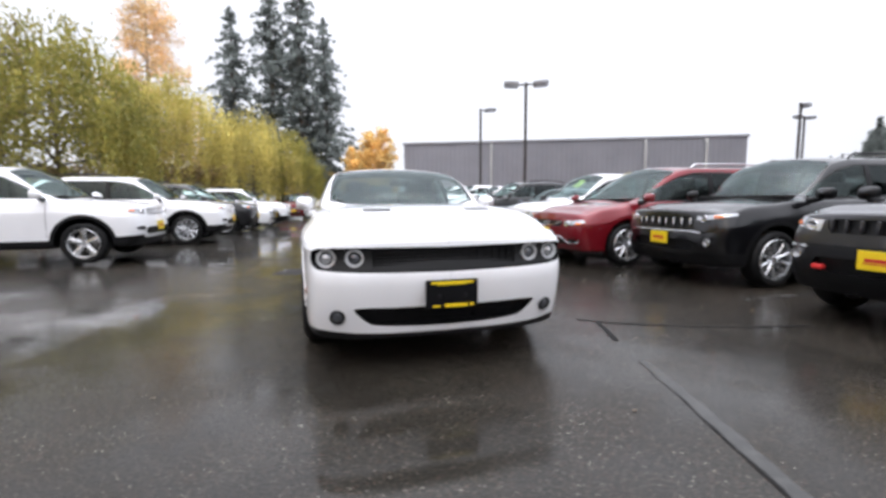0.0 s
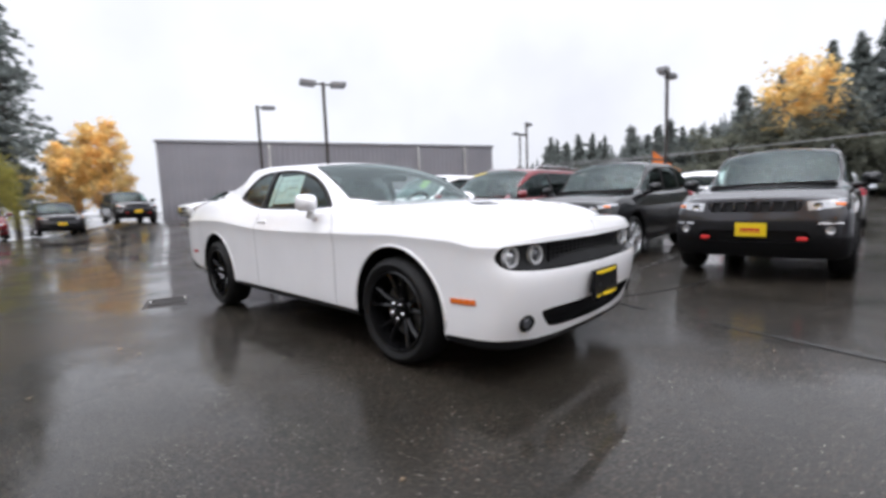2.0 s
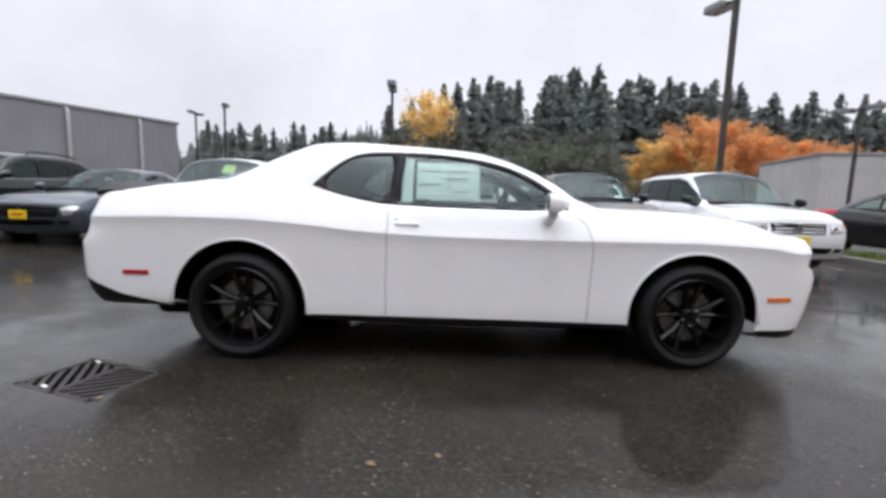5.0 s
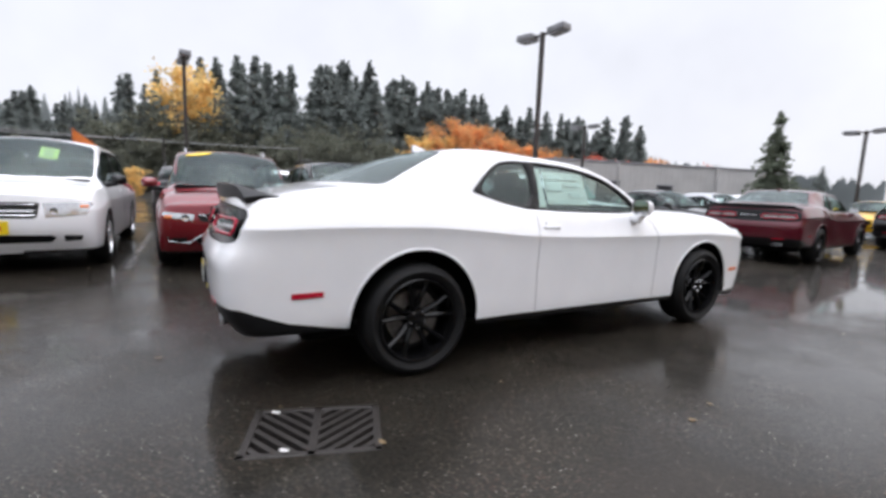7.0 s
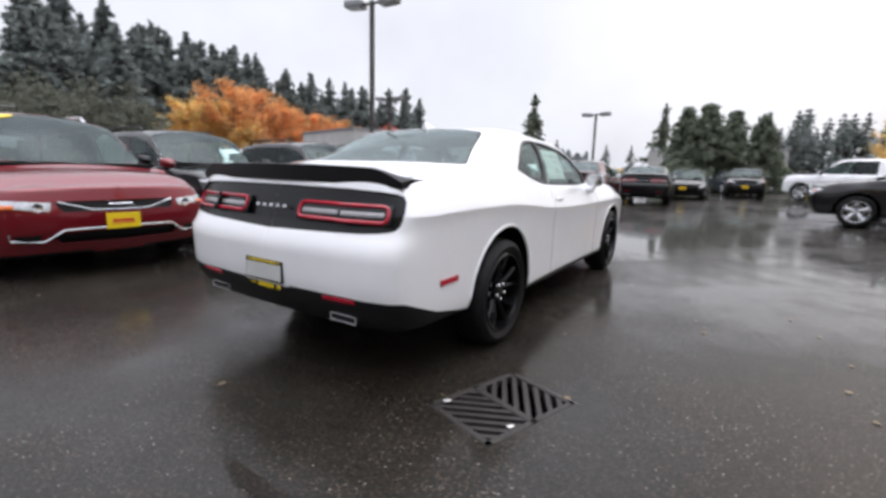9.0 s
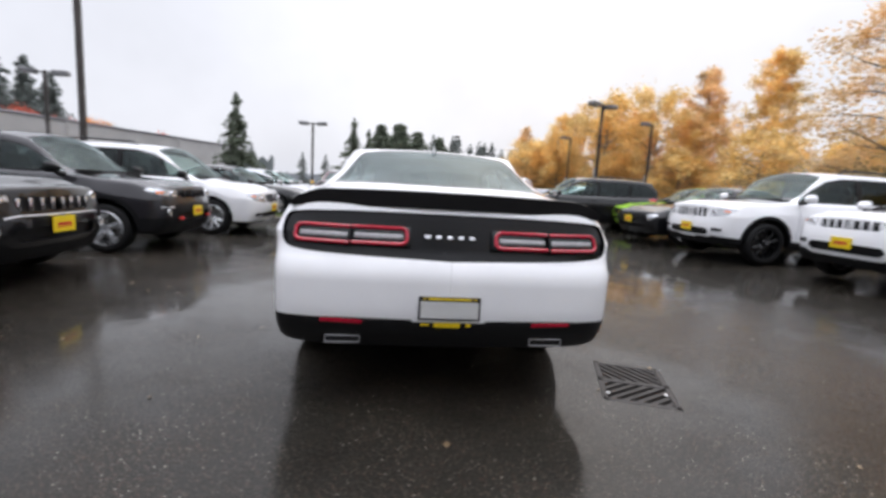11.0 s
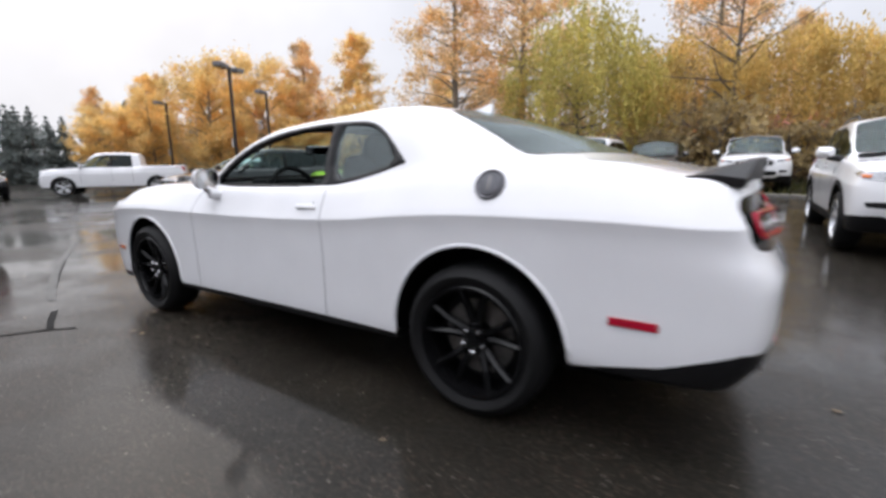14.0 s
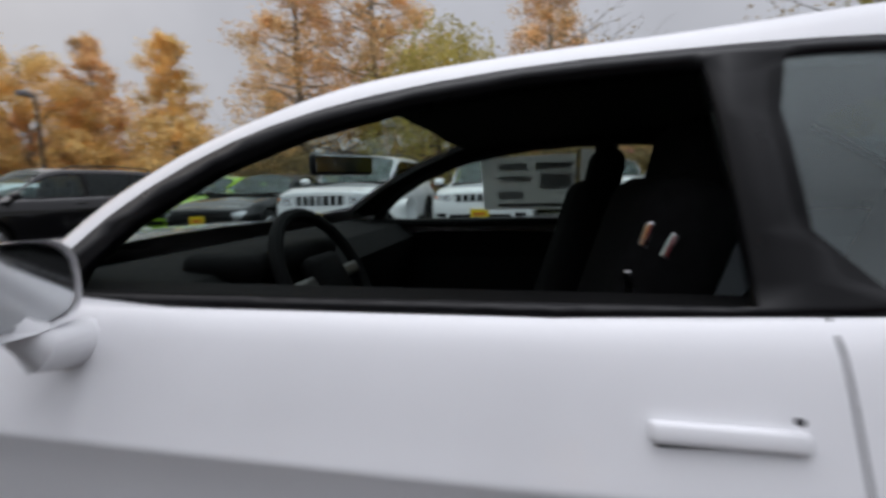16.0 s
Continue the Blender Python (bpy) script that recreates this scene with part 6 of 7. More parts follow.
def ribbon(name, line, width, material, label, category, lift=0.004, jitter=0.25, seed=1):
    """A flat band with a ragged edge along a line on the ground."""
    rnd = random.Random(seed)
    q = dense(line, 0.10, False)
    v, f = [], []
    for i, p in enumerate(q):
        a, c = np.array(q[max(0, i - 1)]), np.array(q[min(len(q) - 1, i + 1)])
        d = (c - a) / np.linalg.norm(c - a)
        nn = np.array([-d[1], d[0]])
        for s in (-1, 1):
            x, y = np.array(p) + nn * s * width / 2 * (1 + rnd.uniform(-jitter, jitter))
            v.append((x, y, gz(x, y) + lift))
    for i in range(len(q) - 1):
        f.append((2 * i, 2 * i + 1, 2 * i + 3, 2 * i + 2))
    return tagged(put_mesh(name, v, f, material, None, False), label, category, kind="structure")


SEAM = vary(mat_base("crack_filler", (0.006, 0.006, 0.006), 0.7, 0, 0, 0.15), 12, 0.3, 0.15, 0.3, 90)
# smooth wet band by the joint, lightened to carry part of the sky sheen
JOINT_SHEEN = vary(mat_base("joint_sheen_band", (0.030, 0.029, 0.027), 0.13), 14, 0.45, 0.06, 0.15, 120, 8)
MARKING = vary(mat_base("stall_paint", (0.045, 0.044, 0.042), 0.25), 10, 0.35, 0.15, 0.3, 120, 8)
ribbon("trim_crack", [(1.46, -1.66), (1.60, -1.80), (1.85, -1.95), (2.25, -2.16), (2.7, -2.30), (3.3, -2.42)], 0.035, SEAM, "dark sealed crack in the asphalt", "crack", seed=2)
ribbon("trim_crack", [(1.57, -1.82), (1.50, -2.04), (1.40, -2.32)], 0.045, SEAM, "dark sealed crack in the asphalt", "crack", seed=6)
ribbon("trim_seam", [(1.28, -2.78), (1.17, -3.16), (1.025, -3.56), (0.86, -4.08), (0.62, -4.75), (0.2, -5.9)], 0.026, SEAM, "dark sealed joint in the asphalt", "crack", seed=3)
ribbon("trim_line", [(1.30, -2.74), (1.20, -3.12), (1.07, -3.54), (0.91, -4.06), (0.67, -4.73), (-0.40, -7.4)], 0.075, JOINT_SHEEN, "worn faded line on the asphalt", "line", 0.0045, 0.22, 4)
ribbon("trim_stall_line", [(2.15, -4.98), (2.75, -4.86)], 0.08, MARKING, "worn white stall mark", "line", 0.0045, 0.3, 5)
for k, y in enumerate((6.0, 3.35, 1.0, -1.45, -4.15, -6.85, -9.5)):
    ribbon("trim_stall_line", [(3.6, y), (8.6, y)], 0.09, MARKING, "worn white stall line between cars", "line", 0.0045, 0.3, 10 + k)

# grass verge along the lot's edge
def leafmat(name, col_a, col_b, rough=0.6, trans=0.35, island=True):
    m = bpy.data.materials.new(name)
    m.use_nodes = True
    n, l = m.node_tree.nodes, m.node_tree.links
    b = n["Principled BSDF"]
    geo = n.new("ShaderNodeNewGeometry")
    mx = n.new("ShaderNodeMix")
    mx.data_type = "RGBA"
    mx.inputs["A"].default_value = (*col_a, 1)
    mx.inputs["B"].default_value = (*col_b, 1)
    l.new(geo.outputs["Random Per Island"], mx.inputs["Factor"])
    nz = n.new("ShaderNodeTexNoise")
    nz.inputs["Scale"].default_value = 0.5
    tc = n.new("ShaderNodeTexCoord")
    l.new(tc.outputs["Object"], nz.inputs["Vector"])
    hs = n.new("ShaderNodeHueSaturation")
    mr = n.new("ShaderNodeMapRange")
    mr.inputs["From Min"].default_value = 0.3
    mr.inputs["From Max"].default_value = 0.7
    mr.inputs["To Min"].default_value = 0.65
    mr.inputs["To Max"].default_value = 1.3
    l.new(nz.outputs["Fac"], mr.inputs["Value"])
    l.new(mr.outputs[0], hs.inputs["Value"])
    l.new(mx.outputs["Result"], hs.inputs["Color"])
    l.new(hs.outputs[0], b.inputs["Base Color"])
    b.inputs["Roughness"].default_value = rough
    if trans:
        tr = n.new("ShaderNodeBsdfTranslucent")
        ms = n.new("ShaderNodeMixShader")
        ms.inputs["Fac"].default_value = trans
        l.new(hs.outputs[0], tr.inputs["Color"])
        l.new(b.outputs[0], ms.inputs[1])
        l.new(tr.outputs[0], ms.inputs[2])
        l.new(ms.outputs[0], n["Material Output"].inputs["Surface"])
    return m


GRASS = leafmat("grass_blades", (0.035, 0.055, 0.012), (0.10, 0.085, 0.022), 0.7, 0.2)
LAWN = leafmat("green_grass", (0.07, 0.12, 0.02), (0.16, 0.19, 0.05), 0.7, 0.3)
SOIL = vary(mat_base("verge_soil", (0.10, 0.085, 0.045), 0.9), 1.5, 0.45, 0.05, 0.5, 40)
VERGE = [(-13.0, -16), (-12.8, -6), (-12.6, 2), (-11.2, 7), (-9.8, 14), (-7.6, 20), (-5.0, 27), (-2.0, 33), (-14, 60), (-60, 60), (-60, -60), (-18, -30), (-12.5, -22)]
vv = [(x, y, gz(x, y) + 0.03) for x, y in dense(VERGE, 2.0)]
bm = bmesh.new()
top_f = bm.faces.new([bm.verts.new(p) for p in vv])
bmesh.ops.triangulate(bm, faces=[top_f])
tagged(part("verge", bm, SOIL), "rough autumn grass verge beside the lot", "verge", kind="structure")
KERB = vary(mat_base("kerb_concrete", (0.12, 0.115, 0.105), 0.6), 3, 0.25, 0.1, 0.3, 120)
bm = bmesh.new()
kl = dense(VERGE[:8], 1.0, False)
for a, c in zip(kl, kl[1:]):
    d = Vector((c[0] - a[0], c[1] - a[1], 0))
    ang = math.atan2(d.y, d.x)
    mx_, my_ = 0.5 * (a[0] + c[0]), 0.5 * (a[1] + c[1])
    rbox(d.length - 0.01, 0.15, 0.20, 0.02, Matrix.Translation((mx_, my_, gz(mx_, my_) - 0.045)) @ Matrix.Rotation(ang, 4, "Z"), 1, bm)
tagged(part("kerb", bm, KERB), "low wet concrete kerb along the verge", "kerb", kind="structure")
rnd = random.Random(7)
gvv, gff = [], []
while len(gff) < 9000:
    x, y = rnd.uniform(-22, -6), rnd.uniform(-18, 26)
    if not inside(VERGE, np.array([[x, y]]))[0]:
        continue
    a, hgt, wd = rnd.uniform(0, 6.28), rnd.uniform(0.06, 0.22), rnd.uniform(0.015, 0.04)
    z = gz(x, y) + 0.03
    k = len(gvv)
    gvv += [(x - wd * math.cos(a), y - wd * math.sin(a), z), (x + wd * math.cos(a), y + wd * math.sin(a), z), (x + rnd.uniform(-0.06, 0.06), y + rnd.uniform(-0.06, 0.06), z + hgt)]
    gff.append((k, k + 1, k + 2))
tagged(put_mesh("verge_grass", gvv, gff, GRASS, None, False), "tufts of tired autumn grass on the verge", "grass", kind="stuff")
# small planted islands between bays
for ix0, ix1, iy0, iy1 in ((4.2, 8.6, 11.25, 12.0), (4.0, 8.8, 14.75, 15.5), (4.2, 8.8, 18.7, 19.4), (2.75, 7.6, -8.75, -7.75)):
    isl = empty("planted_island", Matrix.Translation((0.5 * (ix0 + ix1), 0.5 * (iy0 + iy1), gz(0.5 * (ix0 + ix1), 0.5 * (iy0 + iy1)))), "narrow planted island with kerb and grass", "island", "planted islands")
    lx, ly = ix1 - ix0, iy1 - iy0
    for sy in (-1, 1):
        part("kerb_stone", rbox(lx, 0.12, 0.22, 0.025, Matrix.Translation((0, sy * (ly / 2 - 0.06), 0.02)), 2), KERB, isl)
        part("kerb_stone", rbox(0.12, ly - 0.25, 0.22, 0.025, Matrix.Translation((sy * (lx / 2 - 0.06), 0, 0.02)), 2), KERB, isl)
    part("soil", rbox(lx - 0.245, ly - 0.245, 0.16, 0.03, Matrix.Translation((0, 0, 0.04)), 2), SOIL, isl)
    iv, jf = [], []
    for _ in range(1500):
        x, y, a = rnd.uniform(-lx / 2 + 0.14, lx / 2 - 0.14), rnd.uniform(-ly / 2 + 0.14, ly / 2 - 0.14), rnd.uniform(0, 6.28)
        wd, hgt, k = rnd.uniform(0.006, 0.014), rnd.uniform(0.06, 0.17), len(iv)
        iv += [(x - wd * math.cos(a), y - wd * math.sin(a), 0.11), (x + wd * math.cos(a), y + wd * math.sin(a), 0.11), (x + rnd.uniform(-0.05, 0.05), y + rnd.uniform(-0.05, 0.05), 0.11 + hgt)]
        jf.append((k, k + 1, k + 2))
    put_mesh("grass", iv, jf, LAWN, isl, False)
lv, lf = [], []
rnd = random.Random(21)
for _ in range(260):
    x, y = rnd.uniform(-9, 5), rnd.uniform(-9, 9)
    if abs(x) < 0.95 and abs(y) < 2.6:
        continue
    a, s = rnd.uniform(0, 6.28), rnd.uniform(0.010, 0.024)
    z = gz(x, y) + 0.005
    k = len(lv)
    for q in range(5):
        t = a + 6.283 * q / 5
        lv.append((x + s * math.cos(t) * (1.4 if q == 0 else 0.8), y + s * math.sin(t) * (1.4 if q == 0 else 0.8), z + rnd.uniform(0, 0.004)))
    lf.append(tuple(range(k, k + 5)))
LITTER = leafmat("fallen_leaf", (0.08, 0.05, 0.025), (0.20, 0.14, 0.07), 0.4, 0.0)
tagged(put_mesh("fallen_leaves", lv, lf, LITTER, None, False), "small fallen leaves on wet asphalt", "leaves", kind="stuff")

# ---- buildings ----
CLADW = vary(mat_base("grey_metal_wall", (0.245, 0.24, 0.265), 0.5, 0.2), 0.6, 0.10, 0.1)
TRIMG = vary(mat_base("grey_flashing", (0.26, 0.26, 0.28), 0.45, 0.3), 1.0, 0.1, 0.1)
PALE = vary(mat_base("pale_wall", (0.48, 0.47, 0.46), 0.7), 0.5, 0.12, 0.1)
DARKOPEN = vary(mat_base("dark_opening", (0.03, 0.03, 0.035), 0.3), 2, 0.2, 0.1)


def hall(name, a, c, depth, h, wall_mat, label, pitch=0.30, pipes=(), openings=()):
    """A long plain hall with an upright-ribbed wall from a to c, its body behind."""
    a, c = Vector((*a, 0)), Vector((*c, 0))
    d = (c - a)
    length = d.length
    ang = math.atan2(d.y, d.x)
    root = empty(name, Matrix.Translation(a) @ Matrix.Rotation(ang, 4, "Z"), label, "building")
    part("wall_core", rbox(length, depth, h, 0.01, Matrix.Translation((length / 2, depth / 2, h / 2)), 1), wall_mat, root)
    n = int(length / pitch)
    v, f = [], []
    for i in range(n):
        x = pitch * i
        for xx, yy in ((x + 0.03, 0), (x + 0.06, -0.014), (x + 0.13, -0.014), (x + 0.16, 0)):
            v += [(xx, yy - 0.004, 0.0), (xx, yy - 0.004, h - 0.06)]
        k = 8 * i
        for j in range(3):
            f.append((k + 2 * j, k + 2 * j + 2, k + 2 * j + 3, k + 2 * j + 1))
    put_mesh("wall_rib", v, f, wall_mat, root, False)
    part("roof_edge", rbox(length + 0.16, depth + 0.16, 0.16, 0.02, Matrix.Translation((length / 2, depth / 2, h + 0.02)), 1), TRIMG, root, "grey roof edge flashing")
    for x in pipes:
        part("downpipe", tube([(x, -0.12, 0.1), (x, -0.12, h - 0.3), (x, 0.0, h - 0.1)], 0.08, 8), PALE, root, "pale downpipe", True)
    for x0, x1, z0, z1 in openings:
        o = part("wall_opening", rbox(x1 - x0, 0.12, z1 - z0, 0.01, Matrix.Translation(((x0 + x1) / 2, -0.03, (z0 + z1) / 2)), 1), DARKOPEN, root, "dark opening")
        part("opening_frame", rbox(x1 - x0 + 0.2, 0.10, 0.12, 0.01, Matrix.Translation(((x0 + x1) / 2, -0.05, z1 + 0.04)), 1), TRIMG, o)
    return root


hall("warehouse", (4.37, 23.77), (23.2, 15.82), 12, 4.75, CLADW, "long grey metal warehouse with a flat roof", pipes=(5.6, 14.8, 18.2))
hall("low_hall", (24.5, -23.5), (17.5, -47.0), 10, 4.2, PALE, "long pale low building beyond the lot", 0.6, (6, 16), ((4, 6.2, 0, 2.6), (10, 11.5, 1.2, 2.4)))
hall("white_shed", (5.5, -47), (-6, -49), 8, 3.6, PALE, "white shed behind the far trees", 0.6, (), ((3, 5, 0, 2.4),))
shed = hall("red_roofed_shed", (-25, -5), (-24, 12), 6, 2.45, vary(mat_base("brown_wall", (0.10, 0.06, 0.05), 0.8), 1, 0.3, 0.1), "low brown shed with a red tiled roof behind trees", 0.4)
RROOF = vary(mat_base("red_roof", (0.28, 0.05, 0.04), 0.7), 2, 0.3, 0.1, 0.3, 30)

for side_y, sgn in ((-0.4, 1), (6.4, -1)):
    for c in range(7):
        ya, za = side_y + sgn * 0.49 * c, 2.58 + 0.135 * c
        part("roof_course", prism([(ya, za), (ya + sgn * 0.56, za + 0.15), (ya + sgn * 0.56, za + 0.19), (ya, za + 0.045)], "x", -0.3, 17.3), RROOF, shed, "red roof tiles")

# ---- lamp posts ----
BRONZE = vary(mat_base("dark_bronze_post", (0.06, 0.053, 0.05), 0.4, 0.5), 3, 0.25, 0.1)
GREYMETAL = vary(mat_base("grey_lamp_head", (0.22, 0.22, 0.23), 0.45, 0.4), 3, 0.2, 0.1)
CONC = vary(mat_base("post_footing", (0.28, 0.27, 0.25), 0.8), 4, 0.25, 0.1, 0.4, 60)


def lamp_post(x, y, h, turn, heads=2, post_mat=None, sign=False):
    root = empty("lamp_post", Matrix.Translation((x, y, gz(x, y))) @ Matrix.Rotation(radians(turn), 4, "Z"), "tall dark lot lamp with %s box heads" % ("two" if heads == 2 else "one"), "lamp post", "lot lamps")
    part("footing", lathe([(0.26, 0.0), (0.26, 0.68), (0.24, 0.72), (0.001, 0.72)], 20, Matrix.Rotation(-math.pi / 2, 4, "Y")), CONC, root, "round concrete footing", True, 0.5)
    part("post", rbox(0.125, 0.125, h - 0.7, 0.02, Matrix.Translation((0, 0, 0.7 + (h - 0.7) / 2)), 2), post_mat or BRONZE, root)
    part("base_plate", rbox(0.30, 0.30, 0.03, 0.005, Matrix.Translation((0, 0, 0.735))), BRONZE, root)
    for s in ((-1, 1) if heads == 2 else (1,)):
        part("arm", rbox(0.30, 0.06, 0.06, 0.01, Matrix.Translation((s * 0.16, 0, h - 0.08))), BRONZE, root)
        hd = part("lamp_head", rbox(0.60, 0.40, 0.20, 0.03, Matrix.Translation((s * 0.60, 0, h - 0.06)) @ Matrix.Rotation(s * -0.06, 4, "Y"), 2), GREYMETAL, root, "grey box lamp head", True)
        part("lens", rbox(0.50, 0.32, 0.02, 0.005, Matrix.Translation((s * 0.60, 0, h - 0.168)) @ Matrix.Rotation(s * -0.06, 4, "Y")), LENSWHITE, hd)
    if sign:
        part("post_sign", rbox(0.30, 0.02, 0.40, 0.01, Matrix.Translation((0, -0.09, 2.2))), CARD, root, "small white post sign")
    return root


for x, y, h, turn, heads, sg in ((7.49, 12.33, 5.95, -22, 2, False), (17.8, 2.58, 6.05, 4, 2, False), (23.6, 13.2, 6.1, 20, 1, False), (8.1, 19.6, 6.35, 0, 1, False), (7.62, -6.85, 6.05, 8, 2, False),
                               (5.76, -25.8, 4.85, -10, 2, False), (16.0, -17.8, 5.3, 10, 2, False), (-9.8, -17.3, 5.55, 25, 2, True), (-16.1, -23.5, 5.7, 20, 1, True), (33.0, 20.0, 7.0, 0, 2, False), (-14.0, -32.0, 5.6, 20, 1, True)):
    lamp_post(x, y, h - (gz(x, y) if x > 0 else 0.0), turn, heads, None, sg)

# ---- trees ----
BARK = vary(mat_base("tree_bark", (0.14, 0.12, 0.10), 0.85), 6, 0.4, 0.05, 0.6, 30)
BARKPALE = vary(mat_base("pale_bark", (0.22, 0.20, 0.17), 0.8), 6, 0.4, 0.05, 0.6, 30)
# haze over the far conifers is put into this pale needle colour
HAZED_NEEDLE = leafmat("hazed_fir_needles", (0.195, 0.22, 0.212), (0.26, 0.285, 0.27), 0.8, 0.65)
NEEDLE_B = leafmat("green_needles", (0.12, 0.15, 0.105), (0.18, 0.205, 0.145), 0.75, 0.5)
ORANGE = leafmat("orange_leaves", (0.78, 0.50, 0.22), (0.88, 0.68, 0.40), 0.6, 0.6)
GOLD = leafmat("golden_leaves", (0.80, 0.54, 0.18), (0.90, 0.71, 0.35), 0.6, 0.6)
RUST = leafmat("rust_leaves", (0.66, 0.28, 0.12), (0.80, 0.48, 0.20), 0.6, 0.6)
WILLOW = leafmat("willow_leaves", (0.46, 0.42, 0.12), (0.68, 0.57, 0.20), 0.6, 0.65)
WILLOW_B = leafmat("amber_willow_leaves", (0.56, 0.40, 0.12), (0.74, 0.55, 0.22), 0.6, 0.65)
BUSH = leafmat("brown_scrub", (0.28, 0.21, 0.11), (0.48, 0.36, 0.16), 0.7, 0.4)


def leaves(centres, size, rng, droop=0.0, long=1.0):
    """Small quads round given centres."""
    n = len(centres)
    a = rng.normal(size=(n, 3))
    a[:, 2] -= droop
    a /= np.linalg.norm(a, axis=1, keepdims=True)
    c = np.cross(a, rng.normal(size=(n, 3)))
    c /= np.linalg.norm(c, axis=1, keepdims=True) + 1e-9
    s = size * rng.uniform(0.6, 1.3, (n, 1))
    p = np.asarray(centres)
    v = np.stack([p - a * s * long * 0.5, p + c * s * 0.32, p + a * s * long * 0.5, p - c * s * 0.32], 1).reshape(-1, 3)
    f = np.arange(4 * n).reshape(-1, 4)
    return v, f


def limb(bm, a, c, r0, r1, rng, bend=0.12, n=6, sides_n=6):
    a, c = np.array(a, float), np.array(c, float)
    L = np.linalg.norm(c - a)
    off = rng.normal(size=3) * bend * L
    pts = [a + (c - a) * t + off * math.sin(math.pi * t) * 0.5 for t in np.linspace(0, 1, n)]
    tube(pts, [r0 + (r1 - r0) * t for t in np.linspace(0, 1, n)], sides_n, bm)
    return pts


def broadleaf(name, h, spread, leaf, leaf_mat, bark, count, seed, label, shape="oval", base=0.22, sparse=0.0):
    """Trunk, limbs and a loose crown of small leaves; oval, poplar (narrow, upswept) or willow (hanging)."""
    rng = np.random.default_rng(seed)
    root = empty(name, Matrix(), label, "tree")
    bm = bmesh.new()
    top = (rng.normal() * 0.15, rng.normal() * 0.15, h * (0.93 if shape != "willow" else 0.70))
    trunk = limb(bm, (0, 0, -0.1), top, 0.016 * h + 0.05, 0.02, rng, 0.03, 10, 8)
    tips = []
    nl = {"oval": 26, "poplar": 46, "tiered": 64, "willow": 22}[shape]
    for i in range(nl):
        t = base + (0.97 - base) * (i + rng.uniform(0, 0.8)) / nl
        k = min(len(trunk) - 1, int(t * (len(trunk) - 1)))
        o = np.array(trunk[k]) + (np.array(trunk[min(k + 1, len(trunk) - 1)]) - np.array(trunk[k])) * (t * (len(trunk) - 1) - k)
        a = i * 2.4 + rng.uniform(-0.5, 0.5)
        prof = math.sin(math.pi * min(1, max(0.05, (t - base) / (1 - base) * 0.86 + 0.14))) ** 0.8
        if shape == "poplar":
            L, up = spread * (0.35 + 0.75 * prof) * rng.uniform(0.7, 1.2), rng.uniform(0.5, 0.95)
        elif shape == "tiered":
            q = max(0.0, (t - base) / (1 - base))
            L, up = spread * (1.05 - 0.9 * q ** 1.3) * rng.uniform(0.65, 1.15), rng.uniform(0.15, 0.45)
        elif shape == "willow":
            L, up = spread * rng.uniform(0.6, 1.1), rng.uniform(0.10, 0.55)
        else:
            L, up = spread * (0.3 + 0.8 * prof) * rng.uniform(0.7, 1.15), rng.uniform(0.15, 0.7)
        d = np.array([math.cos(a), math.sin(a), up])
        d /= np.linalg.norm(d)
        end = o + d * L
        pts = limb(bm, o, end, (0.006 if shape == "tiered" else 0.009) * h * (1.1 - t) + 0.010, 0.006, rng, 0.15, 6, 5)
        tips.append(pts)
        for _ in range(3):
            q = np.array(pts[rng.integers(2, 6)])
            e = q + (d + rng.normal(size=3) * 0.55) * L * rng.uniform(0.2, 0.42)
            tips.append(limb(bm, q, e, 0.012, 0.004, rng, 0.15, 4, 4))
    part("trunk", bm, bark, root, "", True)
    cs = []
    if shape == "willow":
        wide = 1.2 * spread
        for _ in range(58):
            az, rr = rng.uniform(0, 6.283), wide * math.sqrt(rng.uniform())
            peak = h * (1.0 - 0.45 * (rr / wide) ** 2) * rng.uniform(0.86, 1.05)
            mid = np.array([rr * math.cos(az), rr * math.sin(az), peak])
            cs.append(mid + rng.normal(size=(int(count / 420), 3)) * (0.45, 0.45, 0.30))
            for _ in range(int(count / 70 / 36) + 1):
                q = mid + rng.normal(size=3) * (0.42, 0.42, 0.25)
                drop = min(q[2] - 0.4, rng.uniform(0.2, 0.6) * h)
                n = int(10 + 30 * drop / (0.5 * h))
                t = np.linspace(0, 1, n)[:, None]
                out = np.array([math.cos(az), math.sin(az)]) * rng.uniform(0.0, 0.35) + rng.normal(size=2) * 0.15
                cs.append(q + np.hstack([out[0] * t, out[1] * t, -drop * t**1.2]) + rng.normal(size=(n, 3)) * 0.07)
        cs = np.vstack(cs)
        v, f = leaves(cs, leaf, rng, 1.8, 1.5)
    else:
        per = int(count / len(tips))
        for pts in tips:
            if rng.uniform() < sparse:
                continue
            arr = np.array(pts)
            k = rng.uniform(0.25, 1, per) * (len(arr) - 1)
            i = np.minimum(k.astype(int), len(arr) - 2)
            p = arr[i] + (arr[i + 1] - arr[i]) * (k - i)[:, None]
            cs.append(p + rng.normal(size=(per, 3)) * spread * ({"poplar": 0.085, "tiered": 0.065}.get(shape, 0.10)))
        cs = np.vstack(cs)
        v, f = leaves(cs, leaf, rng, 0.3)
    put_mesh("crown", v, f, leaf_mat, root, False)
    return root


